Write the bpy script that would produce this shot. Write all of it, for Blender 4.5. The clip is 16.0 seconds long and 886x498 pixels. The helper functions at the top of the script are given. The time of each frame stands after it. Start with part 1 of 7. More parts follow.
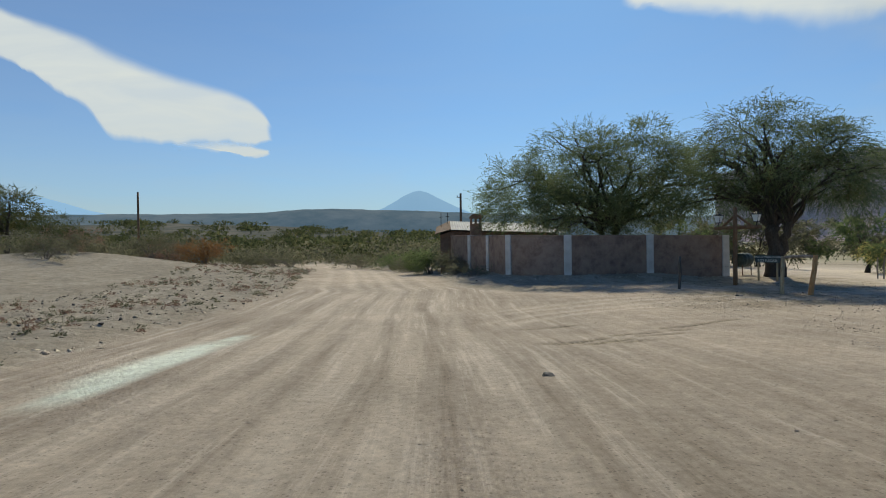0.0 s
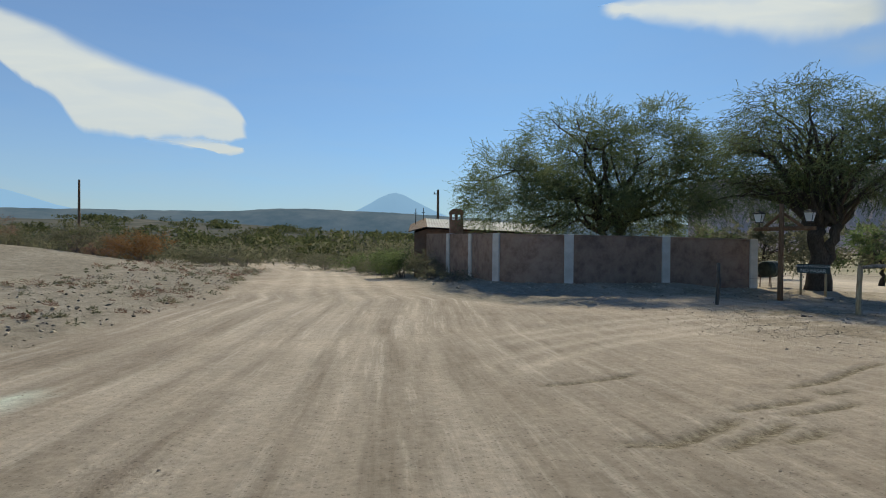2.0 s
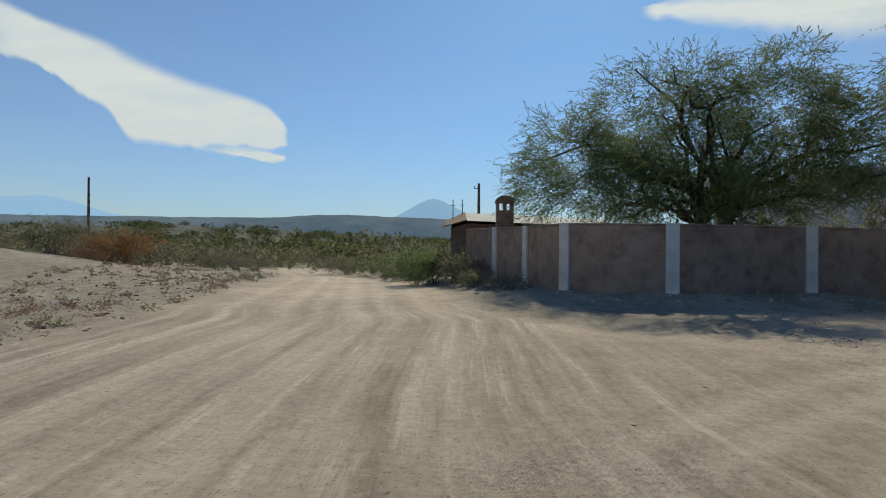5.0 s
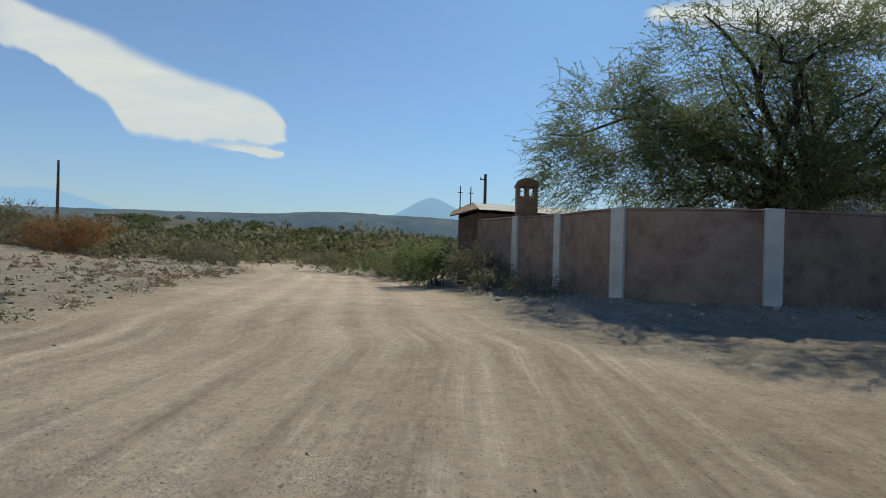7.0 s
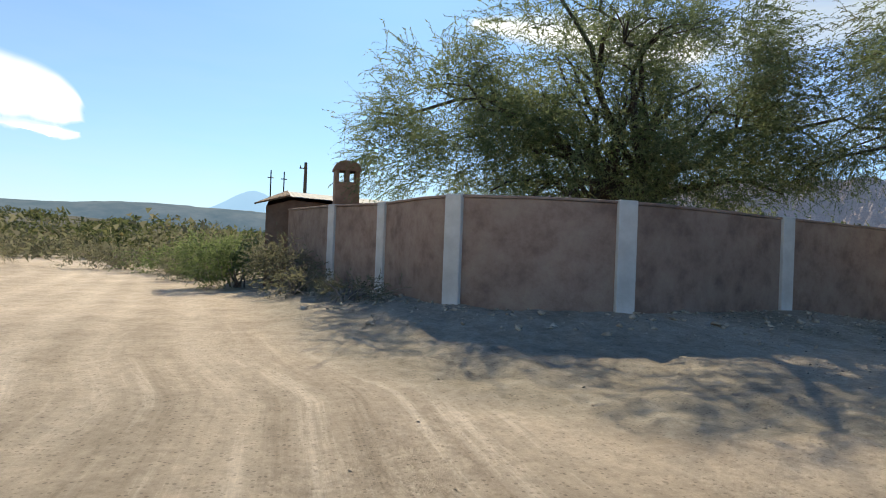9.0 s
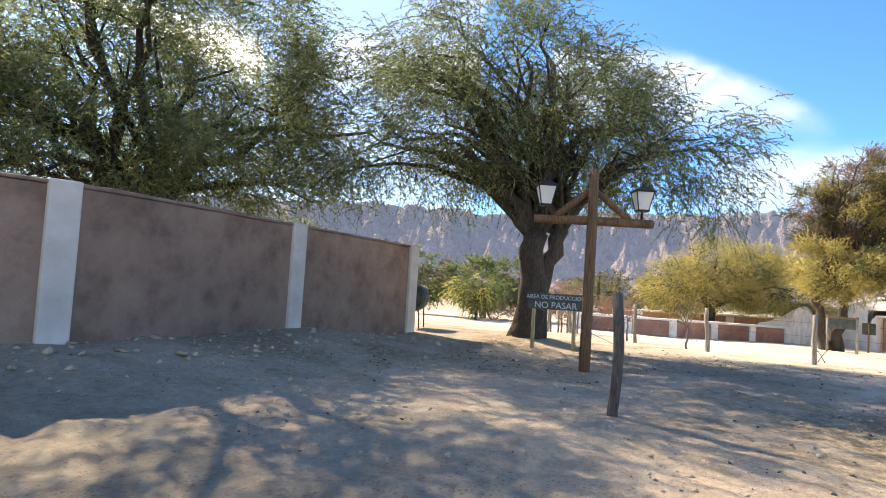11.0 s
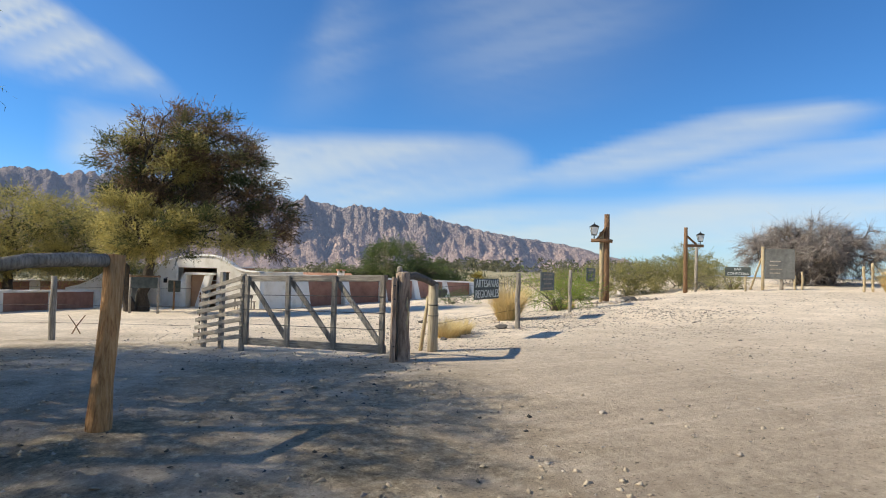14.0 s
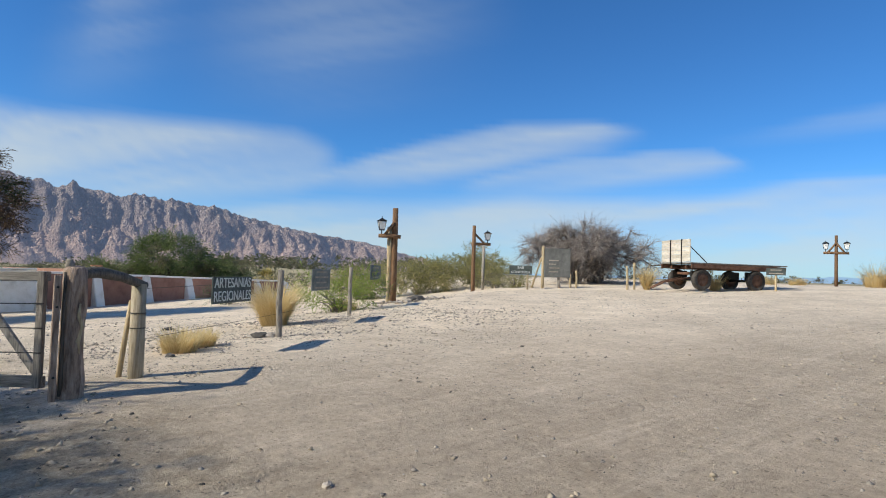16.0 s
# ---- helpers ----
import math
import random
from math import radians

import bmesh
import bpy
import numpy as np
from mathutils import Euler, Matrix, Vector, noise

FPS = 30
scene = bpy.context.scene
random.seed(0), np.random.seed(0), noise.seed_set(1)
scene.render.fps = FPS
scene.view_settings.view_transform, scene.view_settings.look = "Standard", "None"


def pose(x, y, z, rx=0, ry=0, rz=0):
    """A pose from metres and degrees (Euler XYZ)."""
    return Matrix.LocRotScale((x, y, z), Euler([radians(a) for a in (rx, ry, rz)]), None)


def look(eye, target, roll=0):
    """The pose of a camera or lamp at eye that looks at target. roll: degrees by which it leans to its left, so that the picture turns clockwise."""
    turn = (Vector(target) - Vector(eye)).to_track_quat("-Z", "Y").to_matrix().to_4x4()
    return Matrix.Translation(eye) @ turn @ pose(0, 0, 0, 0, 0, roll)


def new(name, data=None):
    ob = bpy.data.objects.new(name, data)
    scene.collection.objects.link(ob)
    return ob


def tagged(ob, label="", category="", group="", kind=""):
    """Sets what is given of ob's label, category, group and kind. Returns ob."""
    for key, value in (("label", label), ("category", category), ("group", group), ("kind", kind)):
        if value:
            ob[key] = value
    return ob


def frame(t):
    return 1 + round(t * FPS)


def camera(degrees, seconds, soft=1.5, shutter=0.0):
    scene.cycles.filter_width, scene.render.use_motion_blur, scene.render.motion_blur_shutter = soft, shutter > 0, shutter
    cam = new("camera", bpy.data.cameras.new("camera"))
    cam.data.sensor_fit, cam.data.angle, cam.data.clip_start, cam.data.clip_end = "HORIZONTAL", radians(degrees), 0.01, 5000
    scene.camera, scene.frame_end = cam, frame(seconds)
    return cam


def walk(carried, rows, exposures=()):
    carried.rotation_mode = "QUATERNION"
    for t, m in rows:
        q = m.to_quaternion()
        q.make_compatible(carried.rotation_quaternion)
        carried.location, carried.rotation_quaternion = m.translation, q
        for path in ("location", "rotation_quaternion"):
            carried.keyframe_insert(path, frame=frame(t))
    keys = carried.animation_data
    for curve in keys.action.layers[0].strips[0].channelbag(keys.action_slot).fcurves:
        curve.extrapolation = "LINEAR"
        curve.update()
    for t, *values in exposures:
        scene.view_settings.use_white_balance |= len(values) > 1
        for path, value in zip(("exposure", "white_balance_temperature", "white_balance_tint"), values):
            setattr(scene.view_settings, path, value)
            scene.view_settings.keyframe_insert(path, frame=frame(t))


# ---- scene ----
cam = camera(72.1, 16.0, soft=1.0)
PATH = [
    (0, (1.479, 0.619, 2.941), (1.474, 2.619, 2.914), -0.8),
    (0.5, (1.402, 2.264, 2.88), (1.427, 4.264, 2.855), -0.3),
    (1, (1.489, 3.763, 2.823), (1.526, 5.763, 2.805), 0.0),
    (1.5, (1.508, 5.097, 2.746), (1.567, 7.096, 2.729), 0.5),
    (2, (1.511, 6.324, 2.71), (1.588, 8.322, 2.693), 0.5),
    (2.5, (1.463, 7.478, 2.626), (1.539, 9.476, 2.61), 1.2),
    (3, (1.501, 8.709, 2.591), (1.581, 10.708, 2.571), 0.6),
    (3.5, (1.645, 10.059, 2.536), (1.725, 12.057, 2.526), 0.3),
    (4, (1.674, 11.355, 2.436), (1.733, 13.354, 2.434), 0.2),
    (4.5, (1.591, 12.451, 2.398), (1.603, 14.451, 2.396), 0.4),
    (5, (1.542, 13.646, 2.351), (1.492, 15.645, 2.352), 0.4),
    (7.5, (1.05, 19.477, 2.104), (1.031, 21.477, 2.103), 2.1),
    (8, (1.283, 20.315, 2.082), (1.423, 22.31, 2.087), 1.9),
    (8.2, (1.378, 20.559, 2.082), (1.581, 22.549, 2.089), 1.9),
    (10.3, (3.244, 22.541, 2.177), (4.424, 24.155, 2.249), 2.4),
    (10.5, (3.733, 22.628, 2.17), (5.015, 24.16, 2.265), 2.4),
    (11, (4.572, 22.844, 2.178), (6.156, 24.06, 2.284), 3.5),
    (11.5, (5.46, 22.809, 2.22), (7.262, 23.673, 2.314), 1.9),
    (12, (6.343, 22.666, 2.225), (8.276, 23.172, 2.319), 2.6),
    (12.5, (7.178, 22.359, 2.211), (9.169, 22.528, 2.31), 1.9),
    (13, (7.845, 22.041, 2.207), (9.838, 21.896, 2.294), 1.3),
    (13.5, (8.446, 21.645, 2.194), (10.402, 21.234, 2.266), 1.1),
    (14, (8.9, 21.261, 2.188), (10.796, 20.629, 2.26), 1.4),
    (14.5, (9.316, 20.904, 2.21), (11.146, 20.1, 2.276), 1.5),
    (15, (9.697, 20.55, 2.21), (11.464, 19.616, 2.278), 1.6),
    (15.5, (10.108, 20.152, 2.208), (11.801, 19.09, 2.28), 1.6),
    (16, (10.535, 19.67, 2.196), (12.131, 18.468, 2.278), 1.7),
]
walk(cam, [(t, look(eye, target, roll)) for t, eye, target, roll in PATH], exposures=[(0, -0.20, 7400, 1), (7.4, -0.18, 7600, 1), (8.2, -0.02, 7700, 2), (10.3, 1.45, 8900, 10), (11.2, 1.47, 8900, 12), (12.5, 1.02, 8800, 11), (13.2, 0.70, 8300, 8), (14, 0.40, 7600, 6), (16, 0.18, 7050, 5)])

# ---- sky, sun ----
SUN_EL, SUN_AZ = 37.0, 78.0  # degrees; azimuth counted from +x towards +y
world = bpy.data.worlds.new("sky")
scene.world = world
world.use_nodes = True
wn, wl = world.node_tree.nodes, world.node_tree.links
wn.clear()
w_out = wn.new("ShaderNodeOutputWorld")
w_bg = wn.new("ShaderNodeBackground")
sky = wn.new("ShaderNodeTexSky")
sky.sky_type, sky.sun_disc = "NISHITA", False
sky.sun_elevation, sky.sun_rotation = radians(SUN_EL), radians(90 - SUN_AZ)
sky.altitude, sky.air_density, sky.dust_density, sky.ozone_density = 1900, 1.0, 1.1, 3.0
w_bg.inputs["Strength"].default_value = 0.11
clear = wn.new("ShaderNodeVectorMath")
clear.operation = "MULTIPLY"
clear.inputs[1].default_value = (0.34, 0.81, 1.30)
wl.new(sky.outputs[0], clear.inputs[0])
wl.new(clear.outputs[0], w_bg.inputs["Color"])
wl.new(w_bg.outputs[0], w_out.inputs[0])
sun = new("sun", bpy.data.lights.new("sun", "SUN"))
sun.data.energy, sun.data.angle, sun.data.color = 4.4, radians(0.55), (1.0, 0.94, 0.85)
sun_way = Vector((math.cos(radians(SUN_AZ)) * math.cos(radians(SUN_EL)), math.sin(radians(SUN_AZ)) * math.cos(radians(SUN_EL)), math.sin(radians(SUN_EL))))
sun.matrix_world = look(sun_way * 100, (0, 0, 0))

# ---- materials ----
def surface(name, colours, scale=3.0, rough=0.85, bump=0.3, bump_scale=40.0, island=0.0, each=0.0, metal=0.0, stain=0.25, coords="Object", stretch=(1, 1, 1)):
    """A material of two or three mixed colours: grain, larger stains, fine relief, and variation from piece to piece."""
    m = bpy.data.materials.new(name)
    m.use_nodes = True
    n, l = m.node_tree.nodes, m.node_tree.links
    b = n["Principled BSDF"]
    b.inputs["Roughness"].default_value, b.inputs["Metallic"].default_value = rough, metal
    b.inputs["Specular IOR Level"].default_value = 0.25
    tc, mp = n.new("ShaderNodeTexCoord"), n.new("ShaderNodeMapping")
    l.new(tc.outputs[coords], mp.inputs[0])
    mp.inputs["Scale"].default_value = stretch
    nz = n.new("ShaderNodeTexNoise")
    nz.inputs["Scale"].default_value, nz.inputs["Detail"].default_value, nz.inputs["Roughness"].default_value = scale, 6, 0.65
    l.new(mp.outputs[0], nz.inputs["Vector"])
    ramp = n.new("ShaderNodeValToRGB")
    e = ramp.color_ramp.elements
    e[0].position, e[1].position = 0.32, 0.68
    e[0].color, e[1].color = (*colours[0], 1), (*colours[-1], 1)
    if len(colours) > 2:
        k = e.new(0.5)
        k.color = (*colours[1], 1)
    l.new(nz.outputs["Fac"], ramp.inputs[0])
    big = n.new("ShaderNodeTexNoise")
    big.inputs["Scale"].default_value, big.inputs["Detail"].default_value = scale * 0.13, 3
    l.new(mp.outputs[0], big.inputs["Vector"])
    vr = n.new("ShaderNodeMapRange")
    vr.inputs[1].default_value, vr.inputs[2].default_value = 0.3, 0.7
    vr.inputs[3].default_value, vr.inputs[4].default_value = 1 - stain, 1 + stain * 0.6
    l.new(big.outputs["Fac"], vr.inputs[0])
    value = vr.outputs[0]
    if island or each:
        src = n.new("ShaderNodeNewGeometry").outputs["Random Per Island"] if island else n.new("ShaderNodeObjectInfo").outputs["Random"]
        r = n.new("ShaderNodeMapRange")
        amount = island or each
        r.inputs[3].default_value, r.inputs[4].default_value = 1 - amount, 1 + amount
        l.new(src, r.inputs[0])
        mul = n.new("ShaderNodeMath")
        mul.operation = "MULTIPLY"
        l.new(value, mul.inputs[0]), l.new(r.outputs[0], mul.inputs[1])
        value = mul.outputs[0]
    mix = n.new("ShaderNodeVectorMath")
    mix.operation = "SCALE"
    l.new(ramp.outputs[0], mix.inputs[0]), l.new(value, mix.inputs["Scale"])
    l.new(mix.outputs[0], b.inputs["Base Color"])
    if bump:
        bn, bp = n.new("ShaderNodeTexNoise"), n.new("ShaderNodeBump")
        bn.inputs["Scale"].default_value, bn.inputs["Detail"].default_value = bump_scale, 5
        l.new(mp.outputs[0], bn.inputs["Vector"])
        bp.inputs["Strength"].default_value, bp.inputs["Distance"].default_value = bump, 0.02
        l.new(bn.outputs["Fac"], bp.inputs["Height"])
        l.new(bp.outputs[0], b.inputs["Normal"])
    return m


def leaf_material(name, colours, through_light=0.35, clump=0.5):
    """Leaves: colour by the leaf and by the clump, with some light passing through."""
    m = bpy.data.materials.new(name)
    m.use_nodes = True
    n, l = m.node_tree.nodes, m.node_tree.links
    n.remove(n["Principled BSDF"])
    geo, ramp = n.new("ShaderNodeNewGeometry"), n.new("ShaderNodeValToRGB")
    ramp.color_ramp.elements[0].color = (*colours[0], 1)
    ramp.color_ramp.elements[1].color = (*colours[-1], 1)
    for i, c in enumerate(colours[1:-1]):
        ramp.color_ramp.elements.new((i + 1) / (len(colours) - 1)).color = (*c, 1)
    nz, tone, mixf = n.new("ShaderNodeTexNoise"), n.new("ShaderNodeMapRange"), n.new("ShaderNodeMix")
    nz.inputs["Scale"].default_value, nz.inputs["Detail"].default_value = 1.1, 3
    l.new(n.new("ShaderNodeTexCoord").outputs["Object"], nz.inputs["Vector"])
    tone.inputs[1].default_value, tone.inputs[2].default_value = 0.30, 0.70
    l.new(nz.outputs["Fac"], tone.inputs[0])
    mixf.inputs[0].default_value = clump
    l.new(geo.outputs["Random Per Island"], mixf.inputs[2]), l.new(tone.outputs[0], mixf.inputs[3])
    l.new(mixf.outputs[0], ramp.inputs[0])
    d, t, mx = n.new("ShaderNodeBsdfDiffuse"), n.new("ShaderNodeBsdfTranslucent"), n.new("ShaderNodeMixShader")
    mx.inputs[0].default_value = through_light
    l.new(ramp.outputs[0], d.inputs[0]), l.new(ramp.outputs[0], t.inputs[0])
    l.new(d.outputs[0], mx.inputs[1]), l.new(t.outputs[0], mx.inputs[2])
    l.new(mx.outputs[0], n["Material Output"].inputs[0])
    return m


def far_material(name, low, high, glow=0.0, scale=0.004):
    """Distant land; the air's haze over it is put in as blue emission."""
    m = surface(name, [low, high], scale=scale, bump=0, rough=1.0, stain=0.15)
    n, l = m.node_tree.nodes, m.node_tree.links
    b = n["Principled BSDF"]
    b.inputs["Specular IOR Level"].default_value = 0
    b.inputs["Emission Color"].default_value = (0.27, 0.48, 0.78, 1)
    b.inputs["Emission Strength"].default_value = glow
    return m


MAT = {
    "panel": surface("brown_render", [(0.20, 0.13, 0.10), (0.29, 0.20, 0.155), (0.34, 0.25, 0.19)], scale=2.2, bump=0.5, bump_scale=25),
    "lime": surface("lime_wash", [(0.52, 0.50, 0.46), (0.66, 0.64, 0.60)], scale=2.5, bump=0.35, bump_scale=18, stain=0.3),
    "white": surface("white_lime_wash", [(0.68, 0.64, 0.58), (0.83, 0.80, 0.75), (0.87, 0.85, 0.82)], scale=1.6, bump=0.5, bump_scale=9, stain=0.2),
    "white_streaked": surface("streaked_lime_wash", [(0.55, 0.48, 0.41), (0.78, 0.74, 0.68), (0.86, 0.84, 0.80)], scale=2.2, bump=0.5, bump_scale=9, stain=0.25, stretch=(4, 4, 0.5)),
    "red_panel": surface("red_brown_render", [(0.26, 0.135, 0.10), (0.35, 0.185, 0.14), (0.39, 0.22, 0.165)], scale=1.5, bump=0.4, bump_scale=16),
    "ochre": surface("ochre_render", [(0.46, 0.27, 0.16), (0.55, 0.34, 0.21)], scale=1.2, bump=0.3, bump_scale=14),
    "brick_wall": surface("weathered_brick", [(0.22, 0.13, 0.09), (0.33, 0.21, 0.15)], scale=4, bump=0.6, bump_scale=22, each=0.2),
    "tin": surface("weathered_tin", [(0.27, 0.27, 0.255), (0.37, 0.37, 0.355)], scale=3, bump=0.2, rough=0.8),
    "wood_grey": surface("grey_wood", [(0.15, 0.130, 0.108), (0.29, 0.258, 0.222), (0.40, 0.365, 0.320)], scale=9, bump=0.7, bump_scale=30, stretch=(6, 6, 0.6), each=0.18),
    "wood_rail": surface("grey_wood_rails", [(0.15, 0.132, 0.110), (0.29, 0.262, 0.228), (0.40, 0.370, 0.328)], scale=9, bump=0.7, bump_scale=30, stretch=(0.5, 6, 6), each=0.18),
    "wood_tan": surface("tan_wood", [(0.30, 0.22, 0.125), (0.47, 0.37, 0.23), (0.55, 0.455, 0.31)], scale=8, bump=0.6, bump_scale=30, stretch=(6, 6, 0.5), each=0.15),
    "wood_round": surface("peeled_round_post", [(0.24, 0.195, 0.13), (0.38, 0.32, 0.235), (0.47, 0.405, 0.31)], scale=8, bump=0.5, bump_scale=30, stretch=(6, 6, 0.5)),
    "wood_brown": surface("brown_wood", [(0.11, 0.06, 0.035), (0.20, 0.115, 0.065), (0.27, 0.17, 0.10)], scale=8, bump=0.7, bump_scale=30, stretch=(6, 6, 0.5), each=0.15),
    "bark": surface("bark", [(0.035, 0.028, 0.023), (0.072, 0.058, 0.046), (0.105, 0.088, 0.070)], scale=7, bump=1.0, bump_scale=18, stretch=(4, 4, 1)),
    "bark_light": surface("grey_bark", [(0.12, 0.10, 0.09), (0.20, 0.17, 0.15), (0.26, 0.23, 0.21)], scale=7, bump=0.8, bump_scale=22),
    "twig": surface("dry_twigs", [(0.19, 0.165, 0.155), (0.30, 0.265, 0.25), (0.40, 0.36, 0.345)], scale=5, bump=0.0, island=0.3),
    "iron": surface("black_iron", [(0.018, 0.018, 0.018), (0.05, 0.045, 0.04)], scale=12, bump=0.2, rough=0.55, metal=0.4),
    "drum_green": surface("weathered_green_metal", [(0.03, 0.045, 0.04), (0.07, 0.095, 0.085)], scale=6, bump=0.2, rough=0.6, metal=0.2),
    "wood_dark": surface("dark_weathered_wood", [(0.055, 0.05, 0.045), (0.11, 0.10, 0.09), (0.16, 0.145, 0.13)], scale=9, bump=0.7, bump_scale=30, stretch=(6, 6, 0.6)),
    "rust": surface("rusty_iron", [(0.09, 0.045, 0.03), (0.16, 0.085, 0.055), (0.20, 0.12, 0.085)], scale=6, bump=0.4, rough=0.8, metal=0.2),
    "wire": surface("fence_wire", [(0.10, 0.09, 0.08), (0.17, 0.15, 0.13)], scale=20, bump=0, rough=0.6, metal=0.6),
    "rubber": surface("dusty_rubber", [(0.035, 0.032, 0.03), (0.10, 0.09, 0.08)], scale=9, bump=0.4, rough=0.9),
    "board": surface("dark_painted_board", [(0.045, 0.058, 0.056), (0.10, 0.118, 0.114)], scale=7, bump=0.3, bump_scale=30, rough=0.7),
    "paint": surface("faded_white_paint", [(0.46, 0.50, 0.50), (0.66, 0.69, 0.68)], scale=14, bump=0.1, rough=0.7),
    "slat_white": surface("weathered_pale_boards", [(0.40, 0.35, 0.28), (0.58, 0.53, 0.45), (0.66, 0.61, 0.54)], scale=7, bump=0.5, bump_scale=30, stretch=(1, 1, 6), each=0.12),
    "wood_pale": surface("pale_weathered_slats", [(0.24, 0.21, 0.17), (0.37, 0.33, 0.28), (0.47, 0.43, 0.37)], scale=9, bump=0.6, bump_scale=30, stretch=(1, 1, 7), each=0.18),
    "wood_orange": surface("orange_brown_wood", [(0.24, 0.115, 0.05), (0.48, 0.26, 0.115), (0.58, 0.36, 0.19)], scale=7, bump=0.9, bump_scale=24, stretch=(7, 7, 0.5)),
    "wood_post": surface("pale_split_trunk", [(0.17, 0.115, 0.085), (0.36, 0.265, 0.205), (0.50, 0.395, 0.32)], scale=5, bump=1.0, bump_scale=16, stretch=(5, 5, 0.9), stain=0.4),
    "board_faded": surface("faded_grey_board", [(0.095, 0.098, 0.097), (0.155, 0.158, 0.154)], scale=6, bump=0.3, bump_scale=30, rough=0.8),
    "board_grey": surface("weathered_grey_board", [(0.10, 0.118, 0.112), (0.19, 0.21, 0.20)], scale=6, bump=0.3, bump_scale=30, rough=0.8),
    "stone": surface("field_stone", [(0.20, 0.17, 0.145), (0.33, 0.29, 0.25), (0.42, 0.38, 0.33)], scale=9, bump=0.7, bump_scale=30, island=0.3),
    "clod": surface("dry_clods", [(0.30, 0.245, 0.18), (0.42, 0.35, 0.265), (0.50, 0.43, 0.34)], scale=8, bump=0.6, bump_scale=30, island=0.25),
    "dark_stone": surface("dark_stone", [(0.05, 0.05, 0.05), (0.11, 0.10, 0.09)], scale=9, bump=0.6, island=0.3),
    "tile_roof": surface("clay_tiles", [(0.42, 0.20, 0.12), (0.55, 0.30, 0.19)], scale=3, bump=0.5),
    "leaf_pepper": leaf_material("grey_green_leaves", [(0.075, 0.105, 0.055), (0.13, 0.17, 0.08), (0.20, 0.235, 0.125), (0.27, 0.275, 0.15)], 0.62),
    "leaf_dark": leaf_material("olive_leaves", [(0.035, 0.050, 0.022), (0.075, 0.094, 0.040), (0.138, 0.144, 0.069), (0.175, 0.138, 0.062)], 0.5),
    "leaf_yellow": leaf_material("yellow_green_leaves", [(0.25, 0.235, 0.09), (0.42, 0.37, 0.14), (0.54, 0.46, 0.18), (0.32, 0.32, 0.14)], 0.5),
    "leaf_gold": leaf_material("golden_green_leaves", [(0.19, 0.17, 0.065), (0.32, 0.28, 0.10), (0.44, 0.38, 0.15), (0.36, 0.33, 0.15)], 0.5),
    "leaf_brown": leaf_material("brown_dry_leaves", [(0.10, 0.068, 0.052), (0.18, 0.124, 0.088), (0.25, 0.170, 0.105), (0.30, 0.235, 0.11)], 0.45),
    "leaf_green": leaf_material("green_leaves", [(0.085, 0.12, 0.05), (0.16, 0.205, 0.085), (0.25, 0.29, 0.135)], 0.5),
    "leaf_fresh": leaf_material("fresh_willow_leaves", [(0.16, 0.24, 0.05), (0.28, 0.36, 0.09), (0.40, 0.45, 0.16)], 0.55),
    "leaf_scrub": leaf_material("dusty_scrub", [(0.10, 0.105, 0.06), (0.155, 0.155, 0.095), (0.205, 0.195, 0.13), (0.24, 0.215, 0.15)], 0.55),
    "leaf_orange": leaf_material("orange_dry_brush", [(0.19, 0.09, 0.035), (0.30, 0.16, 0.07), (0.36, 0.22, 0.11)]),
    "leaf_pink": leaf_material("pinkish_dry_brush", [(0.20, 0.12, 0.085), (0.30, 0.19, 0.14), (0.36, 0.25, 0.19)]),
    "straw": leaf_material("straw", [(0.56, 0.43, 0.21), (0.72, 0.59, 0.33), (0.82, 0.71, 0.46)], 0.55),
    "leaf_olive": leaf_material("dusty_olive_leaves", [(0.20, 0.20, 0.09), (0.30, 0.29, 0.13), (0.38, 0.35, 0.17), (0.42, 0.37, 0.21)], 0.55),
}


def glass_material():
    m = bpy.data.materials.new("lantern_glass")
    m.use_nodes = True
    b = m.node_tree.nodes["Principled BSDF"]
    b.inputs["Base Color"].default_value = (0.84, 0.86, 0.85, 1)
    b.inputs["Roughness"].default_value = 0.5
    b.inputs["Transmission Weight"].default_value = 0.35
    return m


MAT["glass"] = glass_material()


# ---- helpers of this place ----
def smooth(a, b, v):
    s = np.clip((np.asarray(v, float) - a) / (b - a), 0, 1)
    return s * s * (3 - 2 * s)


LATTICE = np.random.RandomState(7).rand(256, 256)


def value_noise(x, y):
    xi, yi = np.floor(x).astype(int), np.floor(y).astype(int)
    u, v = x - xi, y - yi
    u, v = u * u * (3 - 2 * u), v * v * (3 - 2 * v)
    a, b = LATTICE[xi % 256, yi % 256], LATTICE[(xi + 1) % 256, yi % 256]
    c, d = LATTICE[xi % 256, (yi + 1) % 256], LATTICE[(xi + 1) % 256, (yi + 1) % 256]
    return (a * (1 - u) + b * u) * (1 - v) + (c * (1 - u) + d * u) * v


def fbm(x, y, octaves=4, gain=0.5):
    total, amp, norm = 0, 1.0, 0.0
    for k in range(octaves):
        total = total + amp * value_noise(x * 2**k + 17.3 * k, y * 2**k + 5.1 * k)
        norm += amp
        amp *= gain
    return total / norm


WALL = [(3.11, 38.08, 3.22), (4.07, 35.67, 3.18), (4.91, 32.59, 3.16), (7.66, 31.27, 3.11), (12.07, 32.20, 3.08), (16.31, 32.90, 3.01)]


